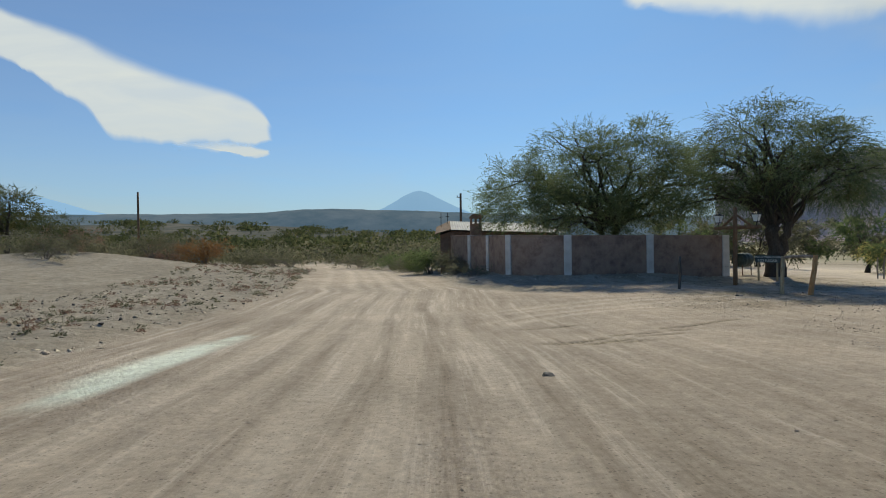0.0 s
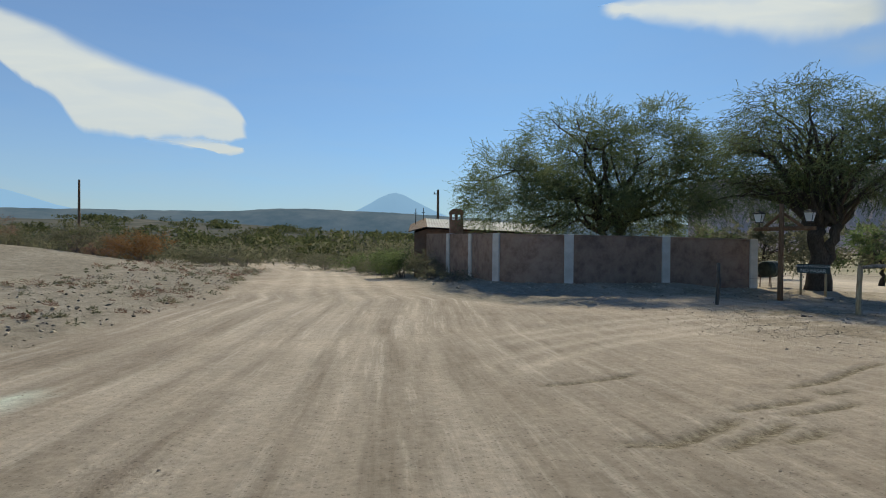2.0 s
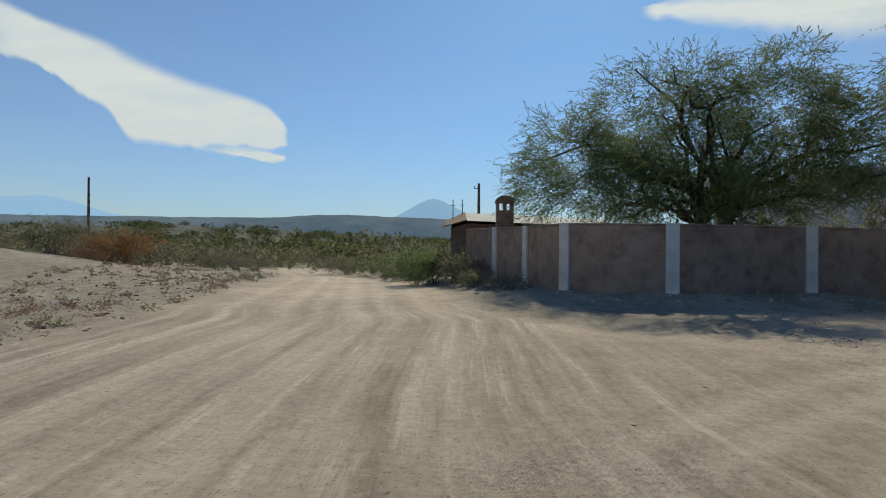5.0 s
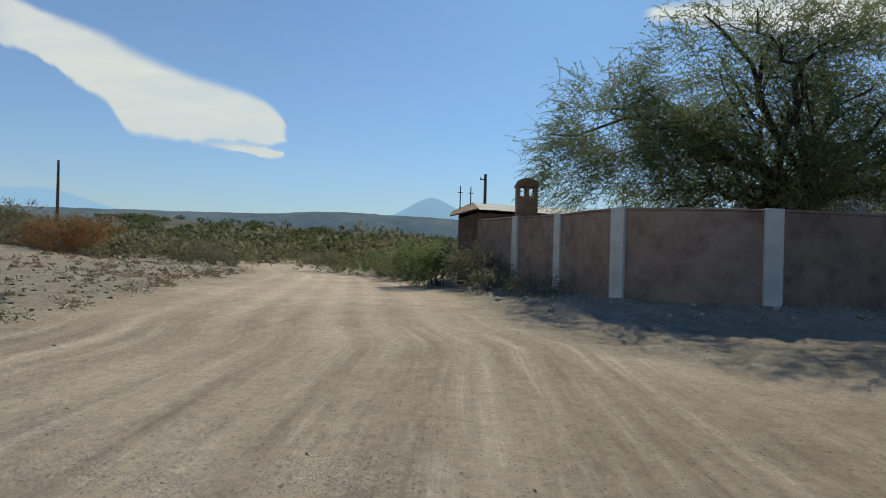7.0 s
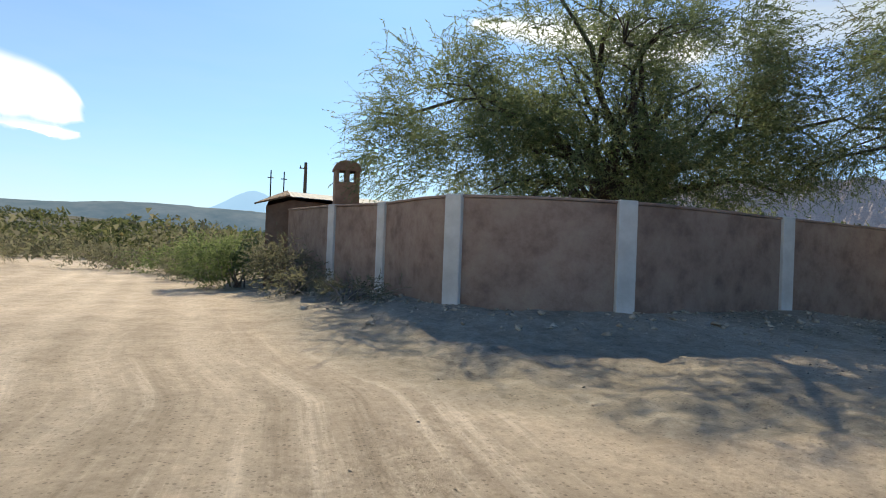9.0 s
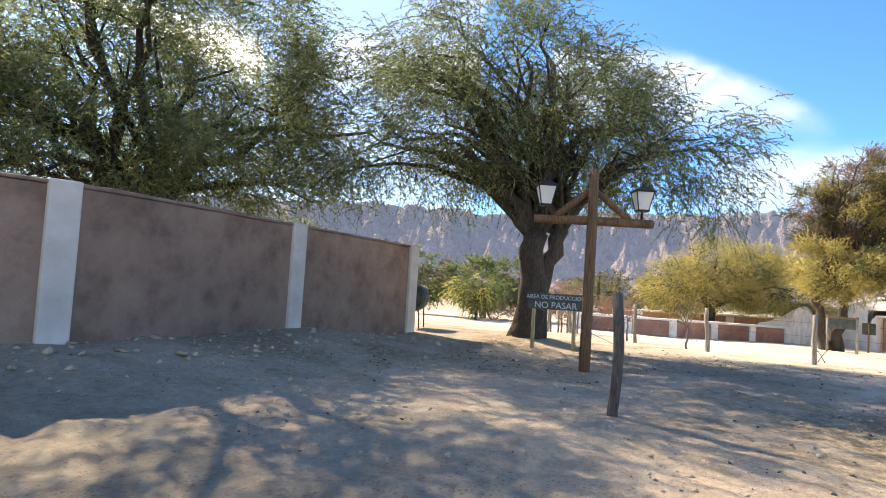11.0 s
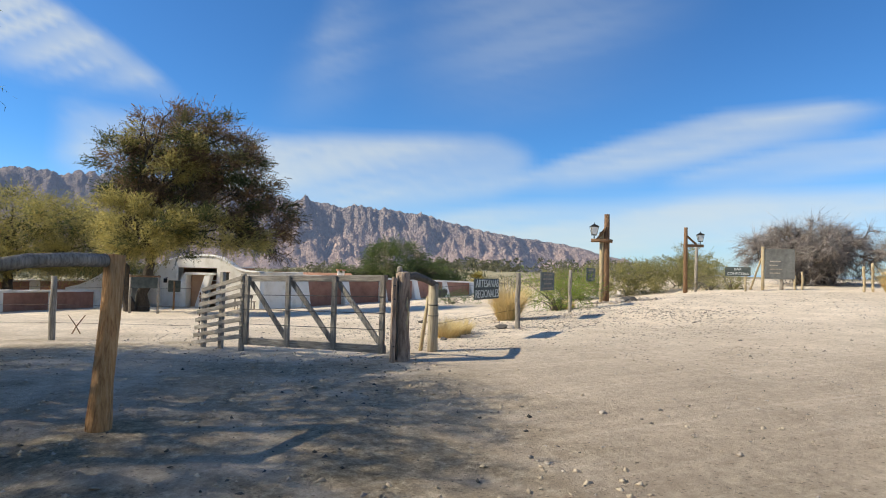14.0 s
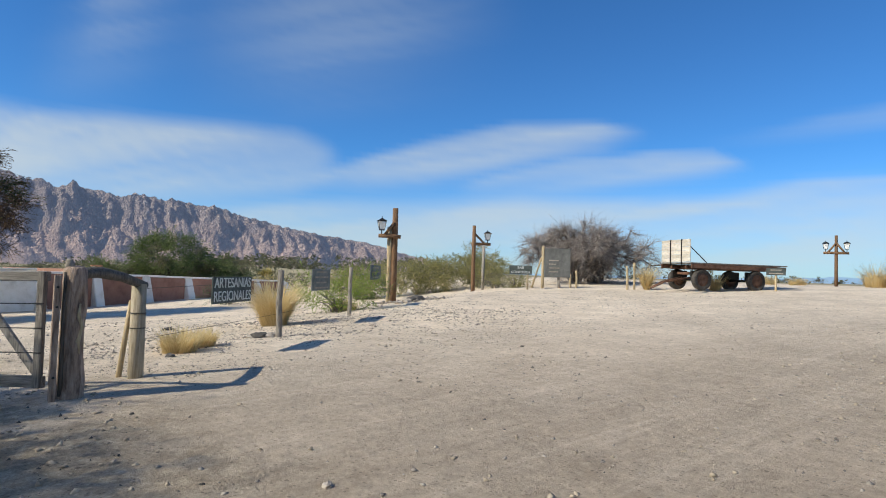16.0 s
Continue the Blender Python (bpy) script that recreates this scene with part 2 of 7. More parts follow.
def polyline_distance(x, y, pts):
    best = np.full(np.shape(x), 1e9)
    for (ax, ay), (bx, by) in zip(pts, pts[1:]):
        dx, dy = bx - ax, by - ay
        t = np.clip(((x - ax) * dx + (y - ay) * dy) / (dx * dx + dy * dy), 0, 1)
        best = np.minimum(best, np.hypot(x - ax - t * dx, y - ay - t * dy))
    return best


def road_left(y):
    return np.interp(y, [-400, 0, 8.5, 20, 27, 48, 60, 80], [-5, -4.3, -4.4, -5.05, -5.0, -8.4, -13, -26])


def road_right(y):
    return np.interp(y, [-400, 24, 25.2, 26.6, 28.7, 34.7, 45.7, 60, 80], [60, 12, 3.8, 2.5, 1.5, 0.6, -1.2, -6, -18])


def lie(x, y):
    """The lie of the land without its small relief."""
    x, y = np.asarray(x, float), np.asarray(y, float)
    z = np.interp(y, [-4000, -400, -20, -8, 0, 5, 10, 14, 19.5, 23, 33, 50, 100, 200, 1000, 5000], [6, 3, 2.15, 2.06, 1.66, 1.41, 1.2, 1.0, 0.80, 0.84, 0.85, 0.65, 0.1, -1, -8, -20])
    y0 = np.interp(x, [24, 34, 60, 200], [8, -6, -20, -40])
    fall = np.interp(x, [18, 25, 30, 35, 48, 70, 300, 4000], [0, -0.30, -0.40, -0.80, -1.15, -1.3, -2, -4])
    z = z + fall * smooth(0, 14, y - y0) * (1 - 0.6 * smooth(60, 200, y))
    z = z + 1.5 * np.exp(-((x + 25) ** 2 / 90 + (y - 43) ** 2 / 60)) + 0.9 * np.exp(-((x + 33) ** 2 / 160 + (y - 30) ** 2 / 120))
    left = smooth(0, 1.6, road_left(y) - x) * (1 - smooth(70, 120, y))
    z = z + left * 0.16 * smooth(-2, 8, y)
    near = polyline_distance(x, y, [p[:2] for p in WALL[:5]])
    z = z + 0.27 * (1 - smooth(0.3, 3.2, near)) + 0.16 * np.exp(-((x - 17.4) ** 2 + (y - 30.1) ** 2) / 1.3)
    return z


TREADS = [((3.10, 11.02), (3.42, 11.10), 0.10), ((3.40, 10.95), (4.50, 11.95), 0.085), ((3.85, 10.90), (4.88, 11.78), 0.085), ((4.62, 12.20), (5.72, 12.80), 0.07), ((5.06, 12.00), (6.15, 12.62), 0.06), ((4.45, 11.05), (5.08, 11.55), 0.07), ((6.10, 13.05), (6.50, 13.30), 0.10), ((2.98, 13.55), (4.45, 14.40), 0.07), ((5.9, 13.4), (8.6, 15.3), 0.07)]


def treads(x, y):
    """Short deep tyre prints in the soft earth of the turning place."""
    out = np.zeros(np.shape(x))
    for (ax, ay), (bx, by), w in TREADS:
        ln = math.hypot(bx - ax, by - ay)
        ux, uy = (bx - ax) / ln, (by - ay) / ln
        s, c = (x - ax) * ux + (y - ay) * uy, -(x - ax) * uy + (y - ay) * ux + 0.05 * np.sin(((x - ax) * ux + (y - ay) * uy) * 1.7)
        out += np.exp(-((c / w) ** 2)) * smooth(-0.2, 0.3, s) * smooth(ln + 0.2, ln - 0.3, s) * (0.82 + 0.18 * np.sin(s * 16 + np.abs(c) * 9))
    return out


def relief(x, y):
    """Ruts, clods and dust on the ground, in metres."""
    verge = np.maximum(smooth(-0.2, 1.0, road_left(y) - x), smooth(0, 1.2, x - road_right(y)) * (y > 24) * (0.25 + 0.75 * smooth(10, 6, x)))
    mid = 0.5 * (road_left(y) + np.minimum(road_right(y), road_left(y) + 7.5))
    across = x - mid + 0.25 * (fbm(y * 0.12, 0 * y + 3) - 0.5)
    ruts = np.zeros_like(across)
    for off, w, deep in ((-2.3, 0.22, 0.018), (-0.9, 0.24, 0.028), (-0.1, 0.2, 0.02), (0.75, 0.26, 0.03), (1.6, 0.2, 0.02), (2.7, 0.22, 0.018)):
        ruts -= deep * np.exp(-(((across - off) / w) ** 2))
    ruts *= 1 - verge
    turn = np.hypot(x - 14, y - 8.5)
    for r in (12.6, 13.3, 14.2, 14.9):
        ruts -= 0.02 * np.exp(-(((turn - r) / 0.18) ** 2)) * smooth(6, 12, y) * smooth(1.5, 4, x)
    ruts = ruts - 0.045 * treads(x, y)
    clods = (fbm(x * 1.6, y * 1.6, 4, 0.6) - 0.5) * (0.03 - 0.016 * smooth(5, 9, x) + 0.17 * verge * smooth(40, 20, y + 0 * x) + 0.07 * verge)
    east = smooth(17, 24, x) * smooth(24, 14, y)
    return ruts + clods + (fbm(x * 5, y * 5, 2) - 0.5) * (0.012 + 0.05 * verge + 0.03 * east), ruts, verge


def ground_z(x, y):
    return float(lie(x, y)) + float(relief(np.array([x]), np.array([y]))[0][0])


def mesh_of(name, verts, faces, material, smooth_faces=False):
    me = bpy.data.meshes.new(name)
    verts, faces = np.asarray(verts, np.float32), np.asarray(faces, np.int32)
    k = faces.shape[1]
    me.vertices.add(len(verts))
    me.vertices.foreach_set("co", verts.ravel())
    me.loops.add(faces.size)
    me.loops.foreach_set("vertex_index", faces.ravel())
    me.polygons.add(len(faces))
    me.polygons.foreach_set("loop_start", np.arange(0, faces.size, k, dtype=np.int32))
    if smooth_faces:
        me.polygons.foreach_set("use_smooth", np.ones(len(faces), bool))
    me.update(calc_edges=True)
    me.materials.append(material)
    return me


def part(name, data, material, parent, label="", smooth_faces=False):
    """Links a bmesh or a mesh as one object under a thing."""
    if isinstance(data, bmesh.types.BMesh):
        me = bpy.data.meshes.new(name)
        data.normal_update()
        data.to_mesh(me)
        data.free()
        me.materials.append(material)
        if smooth_faces:
            me.polygons.foreach_set("use_smooth", np.ones(len(me.polygons), bool))
    else:
        me = data
    ob = new(name, me)
    ob.parent = parent
    return tagged(ob, label) if label else ob


def thing(name, label, category, place=(0, 0, 0), turn=0.0, group="", kind=""):
    ob = new(name)
    ob.empty_display_size = 0.2
    ob.matrix_world = pose(*place, 0, 0, turn)
    return tagged(ob, label, category, group, kind)


def box(bm, a, b, bevel=0.0):
    """A box from corner a to corner b, its edges rounded."""
    a, b = Vector(a), Vector(b)
    r = bmesh.ops.create_cube(bm, size=1)
    bmesh.ops.scale(bm, vec=[max(abs(v), 1e-4) for v in b - a], verts=r["verts"])
    bmesh.ops.translate(bm, vec=(a + b) / 2, verts=r["verts"])
    if bevel:
        edges = list({e for v in r["verts"] for e in v.link_edges})
        bmesh.ops.bevel(bm, geom=edges, offset=bevel, segments=2, profile=0.6, affect="EDGES")
    return bm


def boxed(a, b, bevel=0.01):
    return box(bmesh.new(), a, b, bevel)


def bar(bm, p, q, w, d, up=(0, 0, 1), bevel=0.006):
    """A squared beam from p to q, w wide and d deep."""
    p, q = Vector(p), Vector(q)
    z = (q - p).normalized()
    x = Vector(up).cross(z)
    x = x.normalized() if x.length > 1e-3 else Vector((1, 0, 0))
    y = z.cross(x)
    m = Matrix((x, y, z)).transposed().to_4x4()
    m.translation = p
    r = bmesh.ops.create_cube(bm, size=1)
    bmesh.ops.scale(bm, vec=(w, d, (q - p).length), verts=r["verts"])
    bmesh.ops.translate(bm, vec=(0, 0, (q - p).length / 2), verts=r["verts"])
    if bevel:
        edges = list({e for v in r["verts"] for e in v.link_edges})
        r = bmesh.ops.bevel(bm, geom=edges, offset=bevel, segments=1, affect="EDGES")
        vs = list({v for f in r["faces"] for v in f.verts} | set())
        allv = set(vs)
        stack = list(vs)
        while stack:
            for e in stack.pop().link_edges:
                for v in e.verts:
                    if v not in allv:
                        allv.add(v)
                        stack.append(v)
        bmesh.ops.transform(bm, matrix=m, verts=list(allv))
    else:
        bmesh.ops.transform(bm, matrix=m, verts=r["verts"])
    return bm


def barred(p, q, w, d, up=(0, 0, 1), bevel=0.006):
    return bar(bmesh.new(), p, q, w, d, up, bevel)


def tube_rings(points, radii, sides=8, wobble=0.0, seed=1):
    """Vertices and faces of a bent, tapering round rod, closed at both ends."""
    rng = np.random.RandomState(seed)
    pts = np.asarray(points, float)
    verts, faces = [], []
    ahead = np.gradient(pts, axis=0)
    ref = np.array([0.31, 0.77, 0.2])
    for i, (p, a, r) in enumerate(zip(pts, ahead, radii)):
        a = a / (np.linalg.norm(a) + 1e-9)
        x = np.cross(a, ref)
        x /= np.linalg.norm(x) + 1e-9
        y = np.cross(a, x)
        for k in range(sides):
            ang = 2 * math.pi * k / sides
            rr = r * (1 + wobble * (rng.rand() - 0.5))
            verts.append(p + rr * (math.cos(ang) * x + math.sin(ang) * y))
    n = len(pts)
    for i in range(n - 1):
        for k in range(sides):
            a, b = i * sides + k, i * sides + (k + 1) % sides
            faces.append((a, b, b + sides, a + sides))
    verts.append(pts[0]), verts.append(pts[-1])
    for k in range(sides):
        b = (k + 1) % sides
        faces.append((n * sides, b, k, k))
        faces.append((n * sides + 1, (n - 1) * sides + k, (n - 1) * sides + b, (n - 1) * sides + b))
    return verts, faces


class Rods:
    """Several rods gathered into one mesh."""

    def __init__(self):
        self.verts, self.faces = [], []

    def add(self, points, radii, sides=7, wobble=0.1, seed=1):
        v, f = tube_rings(points, radii, sides, wobble, seed)
        k = len(self.verts)
        self.verts += v
        self.faces += [tuple(i + k for i in face) for face in f]
        return self

    def mesh(self, name, material, smooth_faces=True):
        me = bpy.data.meshes.new(name)
        me.from_pydata([tuple(v) for v in self.verts], [], [f[:3] if f[2] == f[3] else f for f in self.faces])
        if smooth_faces:
            me.polygons.foreach_set("use_smooth", np.ones(len(me.polygons), bool))
        me.materials.append(material)
        return me


def rod(name, points, radii, material, parent, sides=10, wobble=0.08, seed=1, label=""):
    return part(name, Rods().add(points, radii, sides, wobble, seed).mesh(name, material), material, parent, label)


def lettering(text, height, material, parent, place, turn, label=""):
    """Raised letters, standing upright; turn is the way they face, in degrees about z."""
    c = bpy.data.curves.new("lettering", "FONT")
    c.body, c.size, c.extrude, c.align_x, c.align_y = text, height, 0.004, "CENTER", "CENTER"
    tmp = bpy.data.objects.new("lettering", c)
    scene.collection.objects.link(tmp)
    me = bpy.data.meshes.new_from_object(tmp.evaluated_get(bpy.context.evaluated_depsgraph_get()))
    bpy.data.objects.remove(tmp)
    me.materials.clear()
    me.materials.append(material)
    ob = new("lettering", me)
    ob.parent = parent
    ob.matrix_local = pose(*place, 90, 0, turn)
    return tagged(ob, label) if label else ob

# ---- ground ----
def axis(lo, hi, step, far, fine=None):
    core = np.arange(lo, hi + step / 2, step)
    if fine:
        core = np.concatenate([core[core < fine[0] - 0.01], np.arange(fine[0], fine[1], 0.085), core[core > fine[1] - 0.01]])
    grow, out = step, [hi]
    while out[-1] < far:
        grow *= 1.16
        out.append(out[-1] + grow)
    grow, back = step, [lo]
    while back[-1] > -far:
        grow *= 1.16
        back.append(back[-1] - grow)
    return np.concatenate([back[:0:-1], core, out[1:]])


def ground_material():
    m = bpy.data.materials.new("dusty_earth")
    m.use_nodes = True
    n, l = m.node_tree.nodes, m.node_tree.links
    b = n["Principled BSDF"]
    b.inputs["Roughness"].default_value, b.inputs["Specular IOR Level"].default_value = 0.95, 0.1
    pos = n.new("ShaderNodeTexCoord").outputs["Object"]

    parts, along = n.new("ShaderNodeSeparateXYZ"), n.new("ShaderNodeCombineXYZ")
    side, slow = n.new("ShaderNodeAttribute"), n.new("ShaderNodeMath")
    side.attribute_name = "across"
    slow.operation, slow.inputs[1].default_value = "MULTIPLY", 0.045
    l.new(pos, parts.inputs[0]), l.new(parts.outputs[1], slow.inputs[0])
    l.new(side.outputs["Fac"], along.inputs[0]), l.new(slow.outputs[0], along.inputs[1])

    def noise_node(scale, detail, rough=0.6, src=None):
        k = n.new("ShaderNodeTexNoise")
        k.inputs["Scale"].default_value, k.inputs["Detail"].default_value, k.inputs["Roughness"].default_value = scale, detail, rough
        l.new(src or pos, k.inputs["Vector"])
        return k.outputs["Fac"]

    def ramp_node(src, stops):
        r = n.new("ShaderNodeValToRGB")
        r.color_ramp.elements[0].position, r.color_ramp.elements[0].color = stops[0][0], (*stops[0][1], 1)
        r.color_ramp.elements[1].position, r.color_ramp.elements[1].color = stops[-1][0], (*stops[-1][1], 1)
        for p, c in stops[1:-1]:
            r.color_ramp.elements.new(p).color = (*c, 1)
        l.new(src, r.inputs[0])
        return r.outputs[0]

    def mixed(fac, a, c):
        k = n.new("ShaderNodeMix")
        k.data_type = "RGBA"
        l.new(fac, k.inputs["Factor"]) if not isinstance(fac, float) else None
        l.new(a, k.inputs[6]), l.new(c, k.inputs[7])
        return k.outputs[2]

    def attr(name):
        k = n.new("ShaderNodeAttribute")
        k.attribute_name = name
        return k.outputs["Fac"]

    road = ramp_node(noise_node(1.3, 9, 0.75), [(0.3, (0.305, 0.242, 0.178)), (0.5, (0.409, 0.333, 0.255)), (0.7, (0.489, 0.410, 0.323))])
    verge = ramp_node(noise_node(2.2, 9, 0.78), [(0.3, (0.180, 0.151, 0.113)), (0.5, (0.288, 0.249, 0.193)), (0.7, (0.380, 0.334, 0.268))])
    far = ramp_node(noise_node(0.05, 6, 0.7), [(0.3, (0.176, 0.164, 0.100)), (0.5, (0.276, 0.247, 0.160)), (0.7, (0.376, 0.328, 0.222))])
    pale = ramp_node(noise_node(0.9, 9, 0.75), [(0.32, (0.535, 0.449, 0.349)), (0.5, (0.659, 0.561, 0.445)), (0.68, (0.762, 0.664, 0.540))])
    streak = ramp_node(noise_node(3.6, 7, 0.72, along.outputs[0]), [(0.34, (0.215, 0.172, 0.128)), (0.47, (0.335, 0.276, 0.213)), (0.54, (0.362, 0.301, 0.235)), (0.64, (0.525, 0.452, 0.368))])
    c = mixed(attr("driven"), road, streak)
    c = mixed(attr("verge"), c, verge)
    c = mixed(attr("pale"), c, pale)
    c = mixed(attr("white"), c, ramp_node(noise_node(2.5, 5), [(0.35, (0.600, 0.627, 0.521)), (0.65, (0.720, 0.756, 0.642))]))
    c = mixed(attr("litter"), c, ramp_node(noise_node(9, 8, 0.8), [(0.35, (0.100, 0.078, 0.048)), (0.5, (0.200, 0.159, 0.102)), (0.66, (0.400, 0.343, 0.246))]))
    c = mixed(attr("far"), c, far)
    vor = n.new("ShaderNodeTexVoronoi")
    vor.inputs["Scale"].default_value = 21
    l.new(pos, vor.inputs["Vector"])
    peb = n.new("ShaderNodeMapRange")
    peb.inputs[1].default_value, peb.inputs[2].default_value, peb.inputs[3].default_value, peb.inputs[4].default_value = 0.06, 0.2, 0.70, 1.0
    l.new(vor.outputs["Distance"], peb.inputs[0])
    large = n.new("ShaderNodeMapRange")
    large.inputs[1].default_value, large.inputs[2].default_value, large.inputs[3].default_value, large.inputs[4].default_value = 0.3, 0.7, 0.84, 1.1
    l.new(noise_node(0.28, 4), large.inputs[0])
    mul = n.new("ShaderNodeMath")
    mul.operation = "MULTIPLY"
    l.new(peb.outputs[0], mul.inputs[0]), l.new(large.outputs[0], mul.inputs[1])
    grit = n.new("ShaderNodeMapRange")
    grit.inputs[1].default_value, grit.inputs[2].default_value, grit.inputs[3].default_value, grit.inputs[4].default_value = 0.28, 0.72, 0.72, 1.60
    l.new(noise_node(9, 12, 0.85), grit.inputs[0])
    mul2 = n.new("ShaderNodeMath")
    mul2.operation = "MULTIPLY"
    l.new(mul.outputs[0], mul2.inputs[0]), l.new(grit.outputs[0], mul2.inputs[1])
    mul = mul2
    for scale, rare, reach, dark in ((12.0, 0.93, 0.24, 0.66), (30.0, 0.80, 0.40, 0.66)):
        cell, stone, near, rest = n.new("ShaderNodeTexVoronoi"), n.new("ShaderNodeMapRange"), n.new("ShaderNodeMapRange"), n.new("ShaderNodeMath")
        cell.inputs["Scale"].default_value = scale
        l.new(pos, cell.inputs["Vector"])
        pick = n.new("ShaderNodeSeparateColor")
        l.new(cell.outputs["Color"], pick.inputs[0])
        stone.inputs[1].default_value, stone.inputs[2].default_value = rare, rare + 0.02
        l.new(pick.outputs[0], stone.inputs[0])
        near.inputs[1].default_value, near.inputs[2].default_value, near.inputs[3].default_value, near.inputs[4].default_value = reach * 0.7, reach, 1 - dark, 0.0
        l.new(cell.outputs["Distance"], near.inputs[0])
        rest.operation = "MULTIPLY"
        l.new(stone.outputs[0], rest.inputs[0]), l.new(near.outputs[0], rest.inputs[1])
        keep, on = n.new("ShaderNodeMath"), n.new("ShaderNodeMath")
        keep.operation, keep.inputs[0].default_value = "SUBTRACT", 1.0
        l.new(rest.outputs[0], keep.inputs[1])
        on.operation = "MULTIPLY"
        l.new(mul.outputs[0], on.inputs[0]), l.new(keep.outputs[0], on.inputs[1])
        mul = on
    sc = n.new("ShaderNodeVectorMath")
    sc.operation = "SCALE"
    l.new(c, sc.inputs[0]), l.new(mul.outputs[0], sc.inputs["Scale"])
    l.new(sc.outputs[0], b.inputs["Base Color"])
    bp, bq = n.new("ShaderNodeBump"), n.new("ShaderNodeBump")
    bp.inputs["Strength"].default_value, bp.inputs["Distance"].default_value = 0.8, 0.042
    bq.inputs["Strength"].default_value, bq.inputs["Distance"].default_value = 0.9, 0.019
    l.new(noise_node(7, 9, 0.75), bp.inputs["Height"])
    l.new(noise_node(55, 6, 0.75), bq.inputs["Height"])
    l.new(bp.outputs[0], bq.inputs["Normal"])
    l.new(bq.outputs[0], b.inputs["Normal"])
    return m


def build_ground():
    xs, ys = axis(-14, 36, 0.25, 4600, (2.4, 9.0)), axis(-4, 52, 0.25, 4600, (5.4, 15.8))
    gx, gy = np.meshgrid(xs, ys, indexing="ij")
    rel, ruts, verge = relief(gx, gy)
    fade = smooth(150, 60, np.hypot(gx - 5, gy - 20))
    gz = lie(gx, gy) + rel * fade + (fbm(gx * 0.06, gy * 0.06, 3) - 0.5) * 1.2 * smooth(70, 160, np.hypot(gx - 5, gy - 20))
    nx, ny = gx.shape
    idx = np.arange(nx * ny).reshape(nx, ny)
    faces = np.stack([idx[:-1, :-1], idx[1:, :-1], idx[1:, 1:], idx[:-1, 1:]], -1).reshape(-1, 4)
    me = mesh_of("ground", np.stack([gx, gy, gz], -1).reshape(-1, 3), faces, ground_material(), True)
    tread = treads(gx, gy)
    pale = np.maximum(np.clip(-(ruts + 0.045 * tread) * 18, 0, 0.40), 0.80 * smooth(11, 23, gx - 0.35 * (gy - 15)) * smooth(70, 45, np.hypot(gx - 5, gy - 20))) * (1 - np.clip(tread, 0, 1))
    wide = np.interp(gy, [4, 7, 10, 12.6, 14.2], [0.28, 0.30, 0.30, 0.22, 0.05])
    white = smooth(1.0, 0.55, np.abs(gx + 2.62) / wide + 0.9 * (fbm(gx * 4.0, gy * 1.1, 4) - 0.5)) * smooth(6.2, 7.4, gy) * smooth(14.0, 13.0, gy) * 0.95
    white = np.maximum(white, 0.75 * smooth(1.0, 0.4, np.abs(gx + 3.22 - 0.02 * gy) / 0.10 + 0.8 * (fbm(gx * 5.0, gy * 1.3 + 7, 3) - 0.5)) * smooth(6.0, 7.0, gy) * smooth(13.0, 11.0, gy))
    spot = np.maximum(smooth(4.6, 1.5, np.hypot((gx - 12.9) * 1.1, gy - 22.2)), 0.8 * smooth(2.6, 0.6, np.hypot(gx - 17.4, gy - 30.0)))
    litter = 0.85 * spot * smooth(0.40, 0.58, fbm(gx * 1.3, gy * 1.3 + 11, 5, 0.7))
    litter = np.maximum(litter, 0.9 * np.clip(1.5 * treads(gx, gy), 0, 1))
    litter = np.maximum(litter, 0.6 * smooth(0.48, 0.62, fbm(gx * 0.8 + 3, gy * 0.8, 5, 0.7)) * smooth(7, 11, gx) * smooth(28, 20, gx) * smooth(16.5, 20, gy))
    driven = 0.78 * (1 - verge) * smooth(60, 30, gy) * smooth(9, 2.5, gx) * smooth(27, 20, gy - 6 * (gx < 3.5))
    driven = np.maximum(driven, 0.4 * smooth(4, 9, gx) * smooth(27, 20, gx) * smooth(26, 20, gy))
    across = gx - 0.5 * (road_left(gy) + np.minimum(road_right(gy), road_left(gy) + 7.5))
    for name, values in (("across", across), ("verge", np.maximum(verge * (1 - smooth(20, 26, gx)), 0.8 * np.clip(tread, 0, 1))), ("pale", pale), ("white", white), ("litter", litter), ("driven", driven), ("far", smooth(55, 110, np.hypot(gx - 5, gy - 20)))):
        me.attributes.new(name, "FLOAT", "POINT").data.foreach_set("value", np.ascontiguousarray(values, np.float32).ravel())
    tagged(new("ground", me), "pale tan dusty earth with ruts and clods", "ground", kind="structure")


build_ground()


